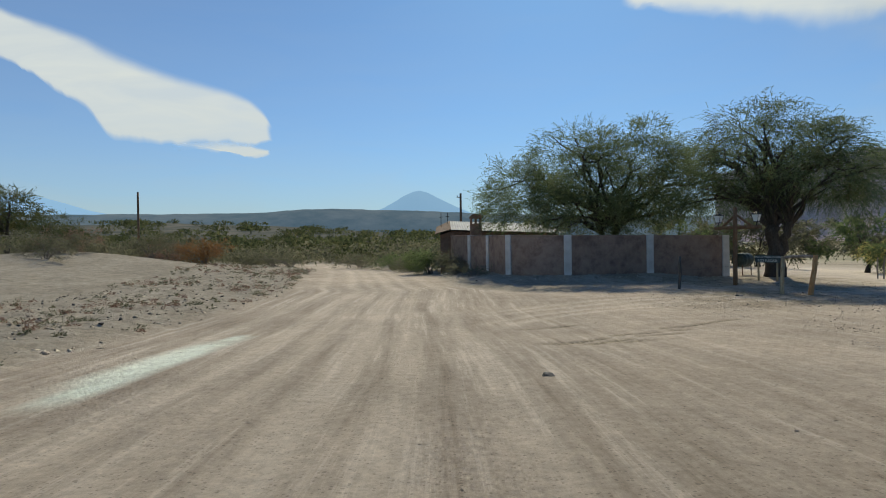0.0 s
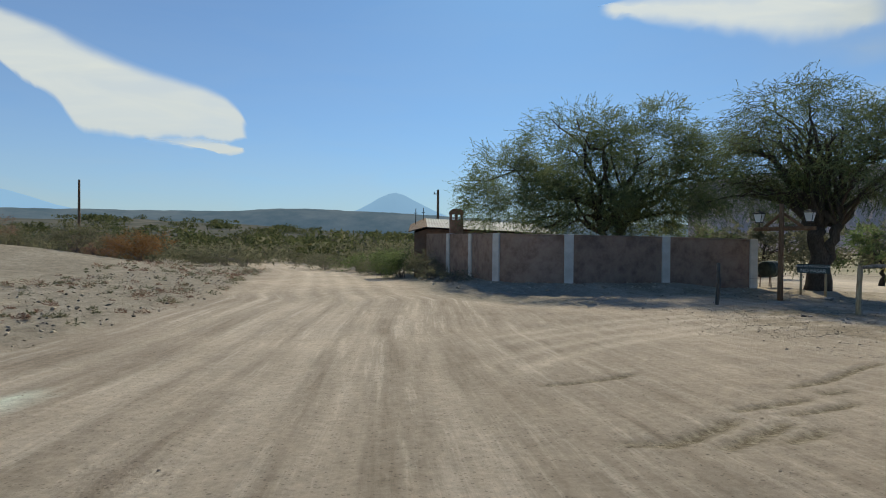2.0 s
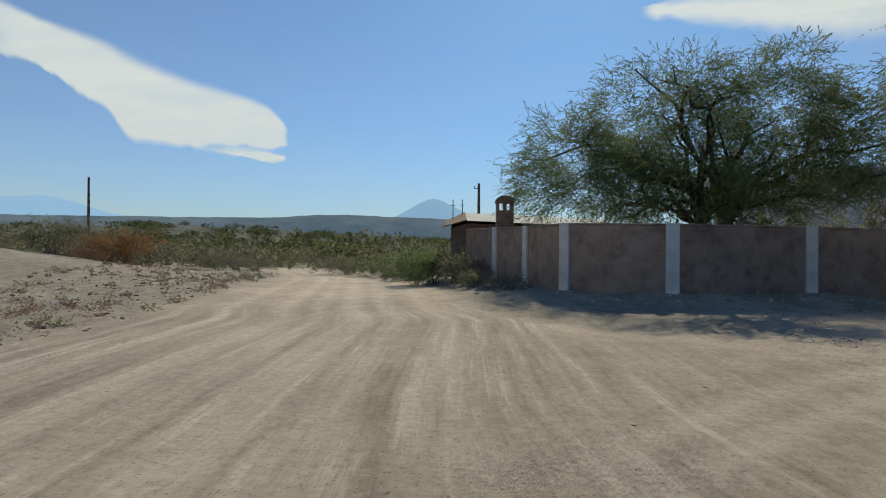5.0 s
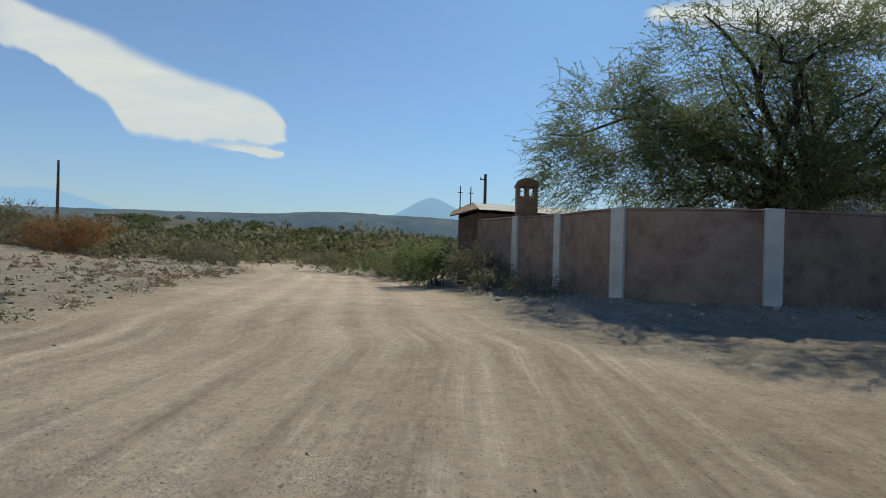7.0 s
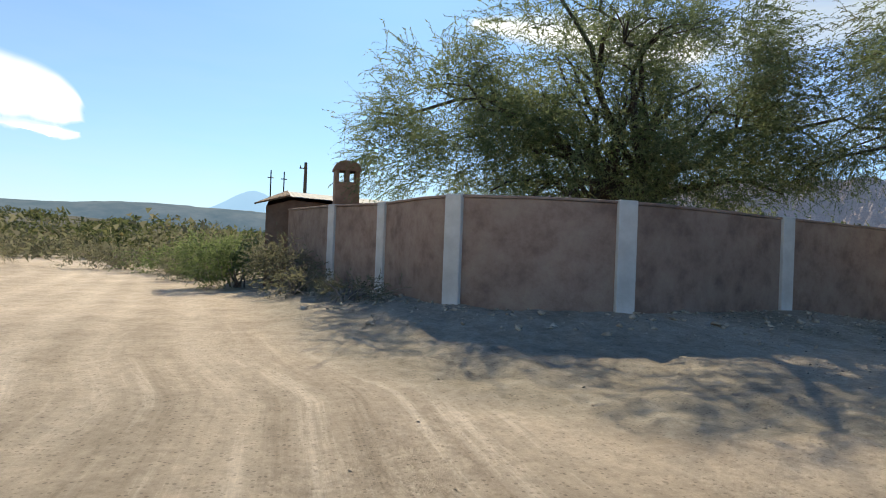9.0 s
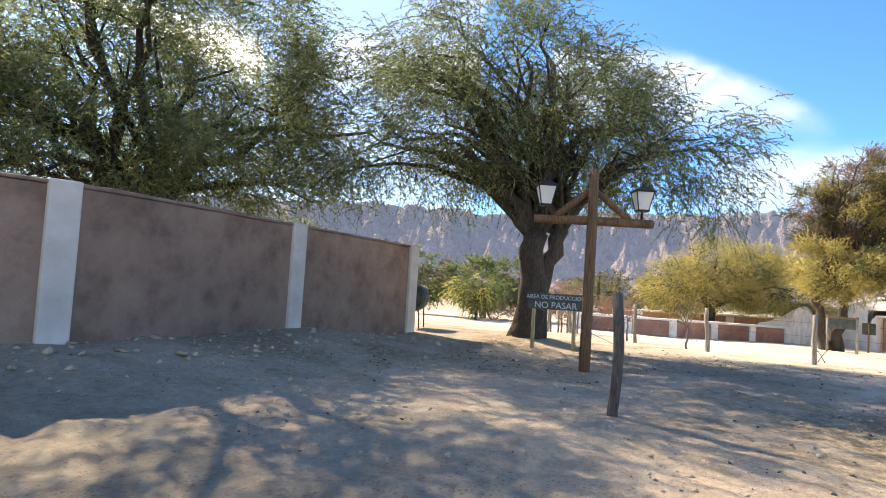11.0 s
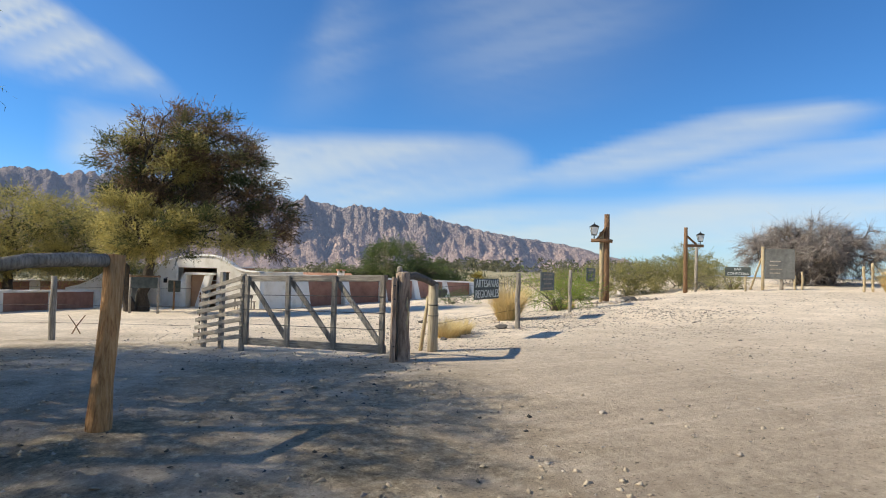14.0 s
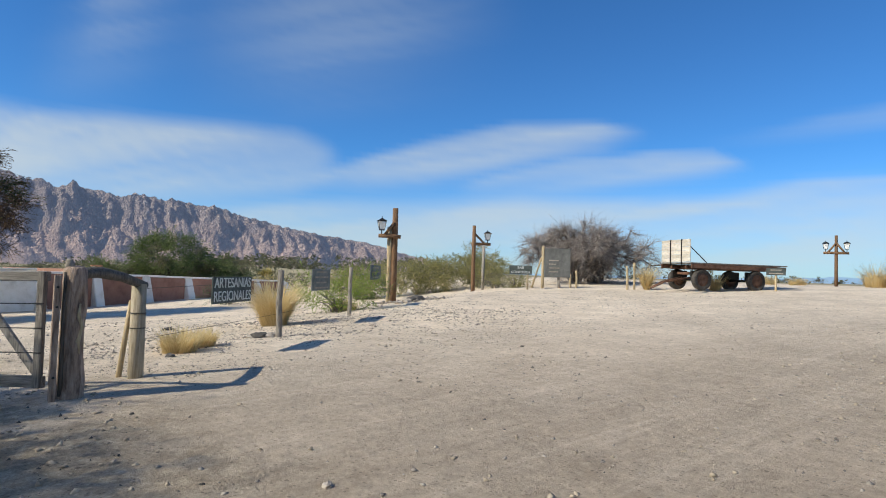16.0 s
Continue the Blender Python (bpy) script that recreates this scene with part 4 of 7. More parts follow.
# ---- trees and shrubs ----
def in_lobes(lobes, n, rng, shell=0.55, clumps=0.0, core=0.28, gather=14):
    """Points in a union of ellipsoids, denser towards their skins; clumps: the spread of the bunches of about gather points, in metres."""
    vol = np.array([l[3] * l[4] * l[5] for l in lobes]) ** 0.7
    k = max(8, n // gather) if clumps else n
    pick = rng.choice(len(lobes), k, p=vol / vol.sum())
    d = rng.normal(size=(k, 3))
    d /= np.linalg.norm(d, axis=1, keepdims=True)
    r = shell + (1 - shell) * rng.rand(k, 1) ** (1 / 3.0)
    r = np.where(rng.rand(k, 1) < core, rng.rand(k, 1) ** 0.5, r) * (1 + 0.05 * rng.normal(size=(k, 1)))
    L = np.array(lobes)[pick]
    c = L[:, :3] + d * r * L[:, 3:6]
    if clumps:
        own = rng.randint(0, k, n)
        c, d = c[own] + rng.normal(size=(n, 3)) * [clumps, clumps, clumps * 0.6], d[own]
    return c, d


def leaf_sprays(centres, outward, rng, leaves=9, length=0.6, droop=0.5, size=(0.11, 0.035), twig=0.006):
    """Short hanging twigs with leaves along them: vertices and faces of both."""
    n = len(centres)
    h = outward * [1, 1, 0.45] + rng.normal(size=(n, 3)) * 0.55
    h /= np.linalg.norm(h, axis=1, keepdims=True) + 1e-9
    s = np.linspace(0.0, 1, leaves)[None, :, None]
    ln = length * (0.6 + 0.8 * rng.rand(n, 1, 1))
    pos = centres[:, None] + h[:, None] * ln * s
    pos = pos + np.array([0, 0, -1.0]) * droop * ln * s**2
    grow = h[:, None] + np.array([0, 0, -2.0]) * droop * s
    grow /= np.linalg.norm(grow, axis=2, keepdims=True) + 1e-9
    side = rng.normal(size=(n, leaves, 3))
    a = side * 0.42 + grow * 0.9
    a /= np.linalg.norm(a, axis=2, keepdims=True) + 1e-9
    b = np.cross(a, rng.normal(size=(n, leaves, 3)))
    b /= np.linalg.norm(b, axis=2, keepdims=True) + 1e-9
    k = (0.6 + 0.8 * rng.rand(n, leaves, 1))
    la, wb = size[0] * k, size[1] * k
    blade = np.stack([pos + b * wb, pos + a * la, pos - b * wb], 2).reshape(-1, 3)
    faces = np.arange(len(blade)).reshape(-1, 3)
    tw = None
    if twig:
        pos, h = pos[::3], h[::3]
        n = len(pos)
        p0, p1, p2 = pos[:, 0], pos[:, leaves // 2], pos[:, -1]
        rim = np.cross(h, [0.2, 0.3, 1.0])
        rim /= np.linalg.norm(rim, axis=1, keepdims=True) + 1e-9
        rim2 = np.cross(h, rim)
        rings = []
        for p, r in ((p0, twig), (p1, twig * 0.7)):
            rings += [p + rim * r, p - rim * r * 0.5 + rim2 * r * 0.87, p - rim * r * 0.5 - rim2 * r * 0.87]
        tv = np.stack(rings + [p2], 1).reshape(-1, 3)
        base = (np.arange(n) * 7)[:, None]
        f = []
        for k3 in range(3):
            k4 = (k3 + 1) % 3
            f += [np.concatenate([base + k3, base + k4, base + 3 + k4], 1), np.concatenate([base + k3, base + 3 + k4, base + 3 + k3], 1), np.concatenate([base + 3 + k3, base + 3 + k4, base + 6], 1)]
        tw = (tv, np.concatenate(f))
    return blade, faces, tw


def inner_leaves(lobes, rng, n=110, share=0.85, size=0.20):
    """The dense inner foliage of bushes: broad leaf clumps turned every way, as loose triangles."""
    out = []
    for x, y, z, a, b, c in lobes:
        d = rng.normal(size=(n, 3))
        d /= np.linalg.norm(d, axis=1, keepdims=True)
        p = d * (0.35 + 0.65 * rng.rand(n, 1) ** 0.6) * share * [a, b, c] + [x, y, z]
        s = size * (a * b * c) ** (1 / 3) * (0.6 + 0.8 * rng.rand(n, 1))
        u, v = rng.normal(size=(n, 3)), rng.normal(size=(n, 3))
        u /= np.linalg.norm(u, axis=1, keepdims=True)
        v /= np.linalg.norm(v, axis=1, keepdims=True)
        out.append(np.stack([p - u * s, p + u * s, p + v * s * 1.3], 1).reshape(-1, 3))
    return np.concatenate(out)


def limb_path(p, q, rng, steps=7, bend=0.12):
    p, q = np.asarray(p, float), np.asarray(q, float)
    s = np.linspace(0, 1, steps)[:, None]
    ln = np.linalg.norm(q - p)
    up = np.array([0, 0, 1.0]) * ln * 0.16
    jit = rng.normal(size=(steps, 3)) * ln * bend * 0.25
    jit[0] = jit[-1] = 0
    return p + (q - p) * s + up * np.sin(s * math.pi) + jit


def build_tree(name, label, base, stems, lobes, leaves_of, sprays, seed, limbs=14, bark="bark", leaf=(0.11, 0.035), length=0.6, droop=0.5, per=9, twig=0.006, thin=1.0, core=0.28, bunch=0.28, rise=0.0, gather=14):
    """A tree: stems [(fork point, foot radius, fork radius)], limbs into the crown, side branches, and a crown of leafy sprays.
    leaves_of: [(material, share, lobes or None)]."""
    rng = np.random.RandomState(seed)
    ob = thing(name, label, "tree", base)
    rods = Rods()
    lob = [tuple(np.array(l[:3]) - base) + tuple(l[3:]) for l in lobes]
    foot = np.zeros(3)
    ends = []
    for j, (fork, r0, r1) in enumerate(stems):
        fork = np.array(fork) - base
        lo = foot + np.array([fork[0], fork[1], 0]) * 0.25
        path = limb_path(lo - [0, 0, 0.25], fork, rng, 8, 0.10)
        flare = r0 * np.array([1.45, 1.12, 1.0, 0.95, 0.9, 0.88, 0.92, 1.0]) * np.linspace(1, r1 / r0, 8)
        rods.add(path, flare, 12, 0.22, seed + j)
        targets, _ = in_lobes(lob, limbs, rng, 0.45)
        for i, q in enumerate(targets):
            path = limb_path(fork - [0, 0, 0.1], q, rng, 8)
            r = r1 * (0.30 + 0.35 * rng.rand()) * thin
            rods.add(path, np.linspace(r, 0.022, 8), 7, 0.15, seed + i)
            for _ in range(7):
                k = rng.randint(2, 7)
                t2 = path[k] + (path[k] - path[k - 1]) * 0.7 + np.clip(rng.normal(size=3), -1.5, 1.5) * [0.9, 0.9, 0.5] * np.linalg.norm(q - fork) * 0.13
                rods.add(limb_path(path[k], t2, rng, 5), np.linspace(r * 0.38 * (1.1 - k / 9), 0.008, 5), 5, 0.1, i)
    part("trunk", rods.mesh("trunk", MAT[bark]), MAT[bark], ob)
    tv, tf, tn = [], [], 0
    for mat_name, share, own in leaves_of:
        use = [tuple(np.array(l[:3]) - base) + tuple(l[3:]) for l in own] if own else lob
        c, d = in_lobes(use, int(sprays * share), rng, 0.55, bunch, core, gather)
        d = d + np.array([0, 0, rise])
        c[:, 2] = np.maximum(c[:, 2], 0.3)
        q, f, tw = leaf_sprays(c, d, rng, per, length, droop, leaf, twig)
        part("crown", mesh_of("crown", q, f, MAT[mat_name]), None, ob)
        if tw is not None:
            tv.append(tw[0]), tf.append(tw[1] + tn)
            tn += len(tw[0])
    if tv:
        tagged(part("branchwork", mesh_of("branchwork", np.concatenate(tv), np.concatenate(tf), MAT["twig"] if bark == "bark_light" else MAT[bark]), None, ob), kind="stuff")
    return ob


def build_shrub(name, label, base, size, mat_name, sprays, seed, leaf=(0.07, 0.03), length=0.4, droop=0.1, per=8, lumps=5, group="", category="shrub", dense=False):
    rng = np.random.RandomState(seed)
    ob = thing(name, label, category, base, group=group)
    lob = [(rng.normal() * size[0] * 0.42, rng.normal() * size[1] * 0.42, size[2] * (0.38 + 0.25 * rng.rand()), size[0] * (0.45 + 0.2 * rng.rand()), size[1] * (0.45 + 0.2 * rng.rand()), size[2] * (0.32 + 0.16 * rng.rand())) for _ in range(lumps)]
    rods = Rods()
    for i in range(9):
        q, _ = in_lobes(lob, 1, rng, 0.4)
        rods.add(limb_path((rng.normal() * 0.12, rng.normal() * 0.12, -0.1), q[0], rng, 5), np.linspace(0.035, 0.008, 5), 5, 0.1, i)
    part("stem", rods.mesh("stem", MAT["bark_light"]), None, ob)
    c, d = in_lobes(lob, sprays, rng, 0.55, 0.14)
    c[:, 2] = np.abs(c[:, 2]) + 0.02
    q, f, tw = leaf_sprays(c, d, rng, per, length, droop, leaf, 0.004)
    if dense:
        heart = inner_leaves(lob, rng, 260, 0.90, 0.065)
        heart[:, 2] = np.maximum(heart[:, 2], -0.05)
        q = np.concatenate([q, heart])
        f = np.arange(len(q)).reshape(-1, 3)
    part("crown", mesh_of("crown", q, f, MAT[mat_name]), None, ob)
    tagged(part("branchwork", mesh_of("branchwork", *tw, MAT["twig"]), None, ob), kind="stuff")
    return ob


def stand(x, y):
    return (x, y, ground_z(x, y) - 0.02)


# the tree behind the wall
build_tree("pepper_tree", "broad grey-green feathery tree behind the brown wall", stand(11.6, 37.2),
           [((11.9, 37.3, 3.6), 0.30, 0.24), ((10.9, 37.5, 3.4), 0.22, 0.17)],
           [(11.3, 37.2, 6.7, 4.6, 4.0, 2.7), (6.9, 38.6, 5.4, 3.5, 3.2, 1.9), (14.6, 36.6, 6.1, 3.0, 3.2, 2.4), (9.6, 36.4, 7.6, 3.4, 3.0, 1.7), (12.8, 36.0, 8.0, 2.6, 2.6, 1.6), (9.0, 37.8, 4.6, 4.0, 3.4, 1.1), (13.8, 37.5, 4.8, 3.2, 3.2, 1.2), (10.6, 36.2, 4.3, 4.6, 3.0, 1.2), (6.2, 38.2, 6.5, 2.4, 2.2, 1.4)],
           [("leaf_pepper", 1.0, None)], 17500, 11, limbs=18, length=0.66, droop=0.28, leaf=(0.088, 0.016), per=13, bunch=0.32, rise=0.40, twig=0.004, gather=36)
# the tree at the entrance
build_tree("entrance_tree", "large grey-green drooping tree with a thick dark trunk", stand(17.4, 30.1),
           [((17.3, 29.9, 3.4), 0.36, 0.30), ((17.9, 29.5, 3.6), 0.24, 0.20)],
           [(17.7, 30.6, 6.5, 3.8, 3.2, 2.2), (18.6, 27.5, 5.6, 2.2, 1.9, 1.3), (15.4, 32.2, 5.8, 2.7, 2.9, 1.6), (17.6, 31.8, 8.1, 2.8, 2.3, 1.6), (20.0, 30.2, 6.3, 2.2, 2.8, 1.8), (19.1, 26.5, 4.9, 1.1, 1.1, 0.9), (15.0, 33.4, 4.9, 1.5, 1.6, 1.0)],
           [("leaf_pepper", 0.75, None), ("leaf_dark", 0.25, None)], 11000, 23, limbs=26, length=0.58, droop=0.40, leaf=(0.080, 0.012), per=17, core=0.08, bunch=0.36, twig=0.004, gather=26, thin=0.85)
# the tree before the arch
B_TOP = [(42.5, 21.8, 7.4, 1.9, 1.8, 1.5), (42.2, 24.65, 8.4, 2, 2.2, 1.7), (42.2, 26.65, 7, 1.7, 1.5, 1.4), (42.5, 23.05, 8.3, 2, 2.2, 1.8), (42.6, 25.75, 6.6, 1.7, 1.7, 1.3), (41.5, 24.05, 6.6, 1.8, 2.2, 1.1), (42.6, 21.45, 6.3, 1.9, 1.9, 1.6), (41.9, 26.25, 5.6, 1.5, 1.3, 1), (42.5, 20.25, 5, 1.8, 1.7, 1.4), (42.6, 22.45, 5.2, 2, 2.4, 1), (42.7, 19.85, 3.7, 1.4, 1.3, 0.9)]
# Sunlit patches of the crown, put in as golden leaves.
B_LIT = [(41.6, 25.65, 8.2, 1, 1, 0.6), (41.4, 23.45, 8.3, 1, 1.2, 0.6), (41, 24.45, 6.9, 0.8, 1.4, 0.45), (41.3, 22.05, 7.2, 0.8, 1, 0.5)]
B_LOW = [(40.4, 25.35, 4.1, 2, 2, 0.9), (40.7, 23.05, 3.9, 2, 2, 0.9), (40.6, 26.75, 4.5, 1.3, 1.1, 0.8), (40.5, 24.85, 3.2, 1.8, 2.2, 0.6), (41, 21.45, 3.6, 1.4, 1.3, 0.7)]
build_tree("mesquite_tree", "tall brown and yellow-green tree with two dark stems", stand(41.8, 25.95),
           [((41.5, 26.75, 2.4), 0.27, 0.2), ((42.1, 25.35, 2.6), 0.29, 0.22)], B_TOP + B_LOW,
           [("leaf_brown", 0.56, B_TOP), ("leaf_gold", 0.10, B_LIT), ("leaf_dark", 0.22, B_TOP), ("leaf_gold", 0.14, B_LOW), ("leaf_yellow", 0.14, B_LOW), ("leaf_dark", 0.05, B_LOW)], 18500, 31, limbs=15, leaf=(0.10, 0.017), length=0.52, droop=0.10, per=11, bunch=0.27, rise=0.35, twig=0.007, core=0.12, gather=55)
build_tree("yellow_tree", "rounded yellow-green tree behind the low wall", stand(48.5, 33.4), [((48.5, 33.4, 1.6), 0.3, 0.24)],
           [(48.3, 32.8, 3.9, 3.0, 2.8, 2.1), (47.6, 35.4, 2.8, 2.4, 2.4, 1.7), (47.2, 33.8, 2.6, 2.4, 2.8, 1.3), (49.0, 29.8, 3.2, 2.5, 2.6, 2.0), (48.0, 31.0, 4.4, 2.0, 2.0, 1.2), (49.4, 28.2, 2.6, 1.7, 1.7, 1.4)], [("leaf_gold", 0.25, None), ("leaf_yellow", 0.68, None), ("leaf_green", 0.12, None), ("leaf_dark", 0.10, None)], 12500, 41, limbs=11, leaf=(0.11, 0.019), length=0.55, droop=0.2, per=9, bunch=0.32, rise=0.2, core=0.15, gather=24)
build_tree("green_tree", "full dark green tree behind the long wall", stand(69.0, 6.2), [((69, 6.2, 1.4), 0.3, 0.24)],
           [(69.0, 6.2, 2.7, 3.2, 2.9, 2.3), (68.4, 2.4, 1.5, 3.0, 3.0, 1.5), (69.5, 11.4, 1.2, 2.2, 2.0, 1.2)], [("leaf_green", 0.85, None), ("leaf_scrub", 0.25, None)], 8500, 43, limbs=8, leaf=(0.13, 0.022), length=0.8, droop=0.25, per=12, bunch=0.32, rise=0.3, gather=45)
for bx, by, top, wide, kindm, seed in ((36.5, 51.0, 4.3, 4.0, "leaf_green", 51), (42.0, 47.5, 3.8, 3.6, "leaf_green", 52), (30.0, 56.0, 5.0, 4.4, "leaf_scrub", 53), (56.0, 43.0, 3.4, 4.5, "leaf_scrub", 54), (24.0, 58.0, 4.5, 4.0, "leaf_green", 55)):
    build_tree("garden_tree", "leafy green garden tree in the grounds", stand(bx, by), [((bx, by, top * 0.3), 0.2, 0.15)],
               [(bx, by, top * 0.62, wide, wide, top * 0.42), (bx + wide * 0.6, by + 0.8, top * 0.45, wide * 0.7, wide * 0.7, top * 0.32)], [(kindm, 0.6, None), ("leaf_scrub", 0.5, None)], 1600, seed, limbs=7, leaf=(0.19, 0.05), length=0.7, droop=0.2, per=9, bunch=0.22, rise=0.3)
build_tree("hill_tree", "dark olive tree on the hillside above the road", stand(-33.4, 49.2), [((-33.4, 49.2, 3.8), 0.25, 0.2)], [(-33.6, 49.2, 5.6, 2.6, 2.4, 1.9), (-35.6, 49.6, 5.0, 2.2, 2.2, 1.6)], [("leaf_dark", 1.0, None)], 3000, 57, limbs=8, leaf=(0.13, 0.03), length=0.7, droop=0.2, rise=0.3)
build_tree("young_tree", "young bright green tree with a slim trunk", stand(30.5, 40.4), [((30.5, 40.4, 1.2), 0.08, 0.06)], [(30.5, 40.4, 1.75, 1.2, 1.2, 0.75)], [("leaf_yellow", 0.2, None), ("leaf_green", 0.9, None)], 900, 61, limbs=6, leaf=(0.10, 0.03), length=0.4)
for sx, sy, h in ((24.9, 30.4, 1.5), (23.6, 28.1, 1.6), (27.0, 33.0, 1.5)):
    build_tree("sapling", "thin bare sapling beside the wire fence", stand(sx, sy), [((sx + 0.1, sy, 1.3), 0.035, 0.03)], [(sx, sy, h + 0.2, 0.7, 0.7, 0.55)], [("leaf_pink", 1.0, None)], 60, int(sx * 7), limbs=6, bark="bark_light", leaf=(0.05, 0.02), length=0.4, per=4, twig=0.005, thin=0.6)


def twig_prisms(p0, p1, p2, r):
    """Three-sided bent twigs from p0 by p1 to points at p2: vertices and faces."""
    way = p2 - p0
    rim = np.cross(way, [0.2, 0.3, 1.0])
    rim /= np.linalg.norm(rim, axis=1, keepdims=True) + 1e-9
    rim2 = np.cross(way / (np.linalg.norm(way, axis=1, keepdims=True) + 1e-9), rim)
    rings = []
    for p, k in ((p0, r), (p1, r * 0.7)):
        rings += [p + rim * k, p - rim * k * 0.5 + rim2 * k * 0.87, p - rim * k * 0.5 - rim2 * k * 0.87]
    base = (np.arange(len(p0)) * 7)[:, None]
    f = []
    for a in range(3):
        b = (a + 1) % 3
        f += [np.concatenate([base + a, base + b, base + 3 + b], 1), np.concatenate([base + a, base + 3 + b, base + 3 + a], 1), np.concatenate([base + 3 + a, base + 3 + b, base + 6], 1)]
    return np.stack(rings + [p2], 1).reshape(-1, 3), np.concatenate(f)


def build_dead_tree():
    """A wide leafless thorn tree: many low stems that fan out, fork again and again, and end in grey tangled twigs."""
    base = stand(31.4, -5.2)
    ob = thing("thorn_tree", "wide leafless grey thorn tree with tangled twigs", "tree", base)
    rng = np.random.RandomState(77)
    rods, origin, heading, size = Rods(), [], [], []
    for i in range(26):
        a, e = i * 2.4 + rng.rand() * 0.5, 0.25 + 1.15 * rng.rand()
        reach = (2.9 if e < 0.8 else 2.6) * (0.86 + 0.2 * rng.rand())
        q = np.array((math.cos(a) * math.cos(e) * reach * 1.36, math.sin(a) * math.cos(e) * reach * 1.36, 0.30 + math.sin(e) * reach * 0.86))
        path = limb_path((rng.normal() * 0.3, rng.normal() * 0.3, -0.1), q, rng, 9, 0.30)
        rods.add(path, np.linspace(0.085, 0.020, 9), 6, 0.2, i)
        for k in range(2, 9):
            for _ in range(3):
                d = path[k] - path[k - 1]
                d = d / np.linalg.norm(d) + np.clip(rng.normal(size=3), -1.0, 1.0) * [0.65, 0.65, 0.45]
                ln = (0.40 + 0.45 * rng.rand()) * (1.25 - k * 0.08)
                side = limb_path(path[k], path[k] + d * ln, rng, 5, 0.35)
                rods.add(side, np.linspace(0.026, 0.010, 5), 5, 0.1, k)
                for m in (1, 2, 3, 4):
                    origin += [side[m]] * 10
                    heading += [side[m] - side[m - 1]] * 10
    part("trunk", rods.mesh("trunk", MAT["bark_light"]), None, ob)
    o, h = np.array(origin), np.array(heading)
    h = h / np.linalg.norm(h, axis=1, keepdims=True) + np.clip(rng.normal(size=h.shape), -1.5, 1.5) * [0.75, 0.75, 0.55]
    ln = (0.22 + 0.42 * rng.rand(len(o), 1))
    mid = o + h * ln * 0.5 + rng.normal(size=o.shape) * 0.05
    tip = o + h * ln + [0, 0, -0.10] * ln + rng.normal(size=o.shape) * 0.05
    tip[:, 2], mid[:, 2] = np.maximum(tip[:, 2], 0.05), np.maximum(mid[:, 2], 0.08)
    part("crown", mesh_of("crown", *twig_prisms(o, mid, tip, 0.0075), MAT["twig"]), None, ob)


build_dead_tree()
SHRUBS = [
    (38.6, 0.2, (2.2, 2.2, 2.3), "leaf_olive", 4200), (37.2, -2.6, (2.0, 2.0, 2.1), "leaf_olive", 3400), (41.0, 2.6, (2.4, 2.2, 2.2), "leaf_olive", 3800), (40.0, -4.5, (2.4, 2.2, 1.9), "leaf_olive", 2600),
    (33.6, -1.0, (1.0, 1.0, 0.7), "leaf_scrub", 320), (31.4, -0.5, (0.9, 0.9, 0.75), "leaf_olive", 520),
    (27.3, 11.0, (0.95, 0.95, 1.15), "leaf_fresh", 900), (44.0, 9.0, (2.0, 2.0, 0.9), "leaf_green", 420), (60.0, -2.0, (3.0, 3.0, 1.6), "leaf_scrub", 600),
    (-16.6, 46.5, (2.3, 1.8, 1.9), "leaf_orange", 1500), (-20.4, 46.2, (2.8, 2.0, 2.0), "leaf_scrub", 1500), (-25.0, 48.5, (2.8, 2.2, 2.0), "leaf_scrub", 1200), (-30.0, 46.0, (3.0, 2.4, 2.4), "leaf_scrub", 1200), (-22.5, 53.5, (2.8, 2.4, 2.4), "leaf_pink", 900), (-29.0, 39.0, (2.6, 2.2, 1.8), "leaf_scrub", 1100), (-23.0, 38.0, (1.8, 1.6, 1.1), "leaf_scrub", 700), (-36.0, 42.0, (3.4, 2.8, 2.6), "leaf_dark", 1300), (-27.2, 44.6, (2.0, 1.8, 3.0), "leaf_dark", 1500), (-25.0, 44.2, (1.4, 1.4, 2.0), "leaf_pink", 700), (-24.0, 41.2, (1.7, 1.5, 1.5), "leaf_scrub", 1300), (-27.0, 34.0, (2.2, 2.0, 1.7), "leaf_scrub", 900),
    (0.5, 41.0, (1.6, 2.0, 1.7), "leaf_green", 1800), (-0.9, 44.5, (1.5, 1.9, 1.1), "leaf_scrub", 900), (1.9, 38.4, (1.1, 1.2, 1.1), "leaf_scrub", 900), (2.1, 36.4, (0.8, 0.9, 0.6), "leaf_scrub", 420), (3.0, 34.0, (0.5, 0.7, 0.35), "leaf_scrub", 260), (-2.6, 50.0, (2.0, 2.2, 1.4), "leaf_green", 900), (-0.4, 48.0, (1.8, 2.0, 1.5), "leaf_green", 800),
    (-6.0, 55.0, (2.6, 2.2, 1.3), "leaf_scrub", 800), (-12.0, 54.0, (2.2, 2.0, 0.9), "leaf_scrub", 600), (-14.5, 57.5, (2.8, 2.2, 1.3), "leaf_scrub", 700), (44.0, 44.6, (2.8, 2.6, 2.9), "leaf_pink", 1700), (44.0, 41.6, (2.6, 2.4, 2.7), "leaf_pink", 1600), (43.4, 38.9, (2.0, 1.8, 2.1), "leaf_pink", 1000), (40.0, 45.5, (2.2, 2.0, 2.0), "leaf_pink", 900),
]
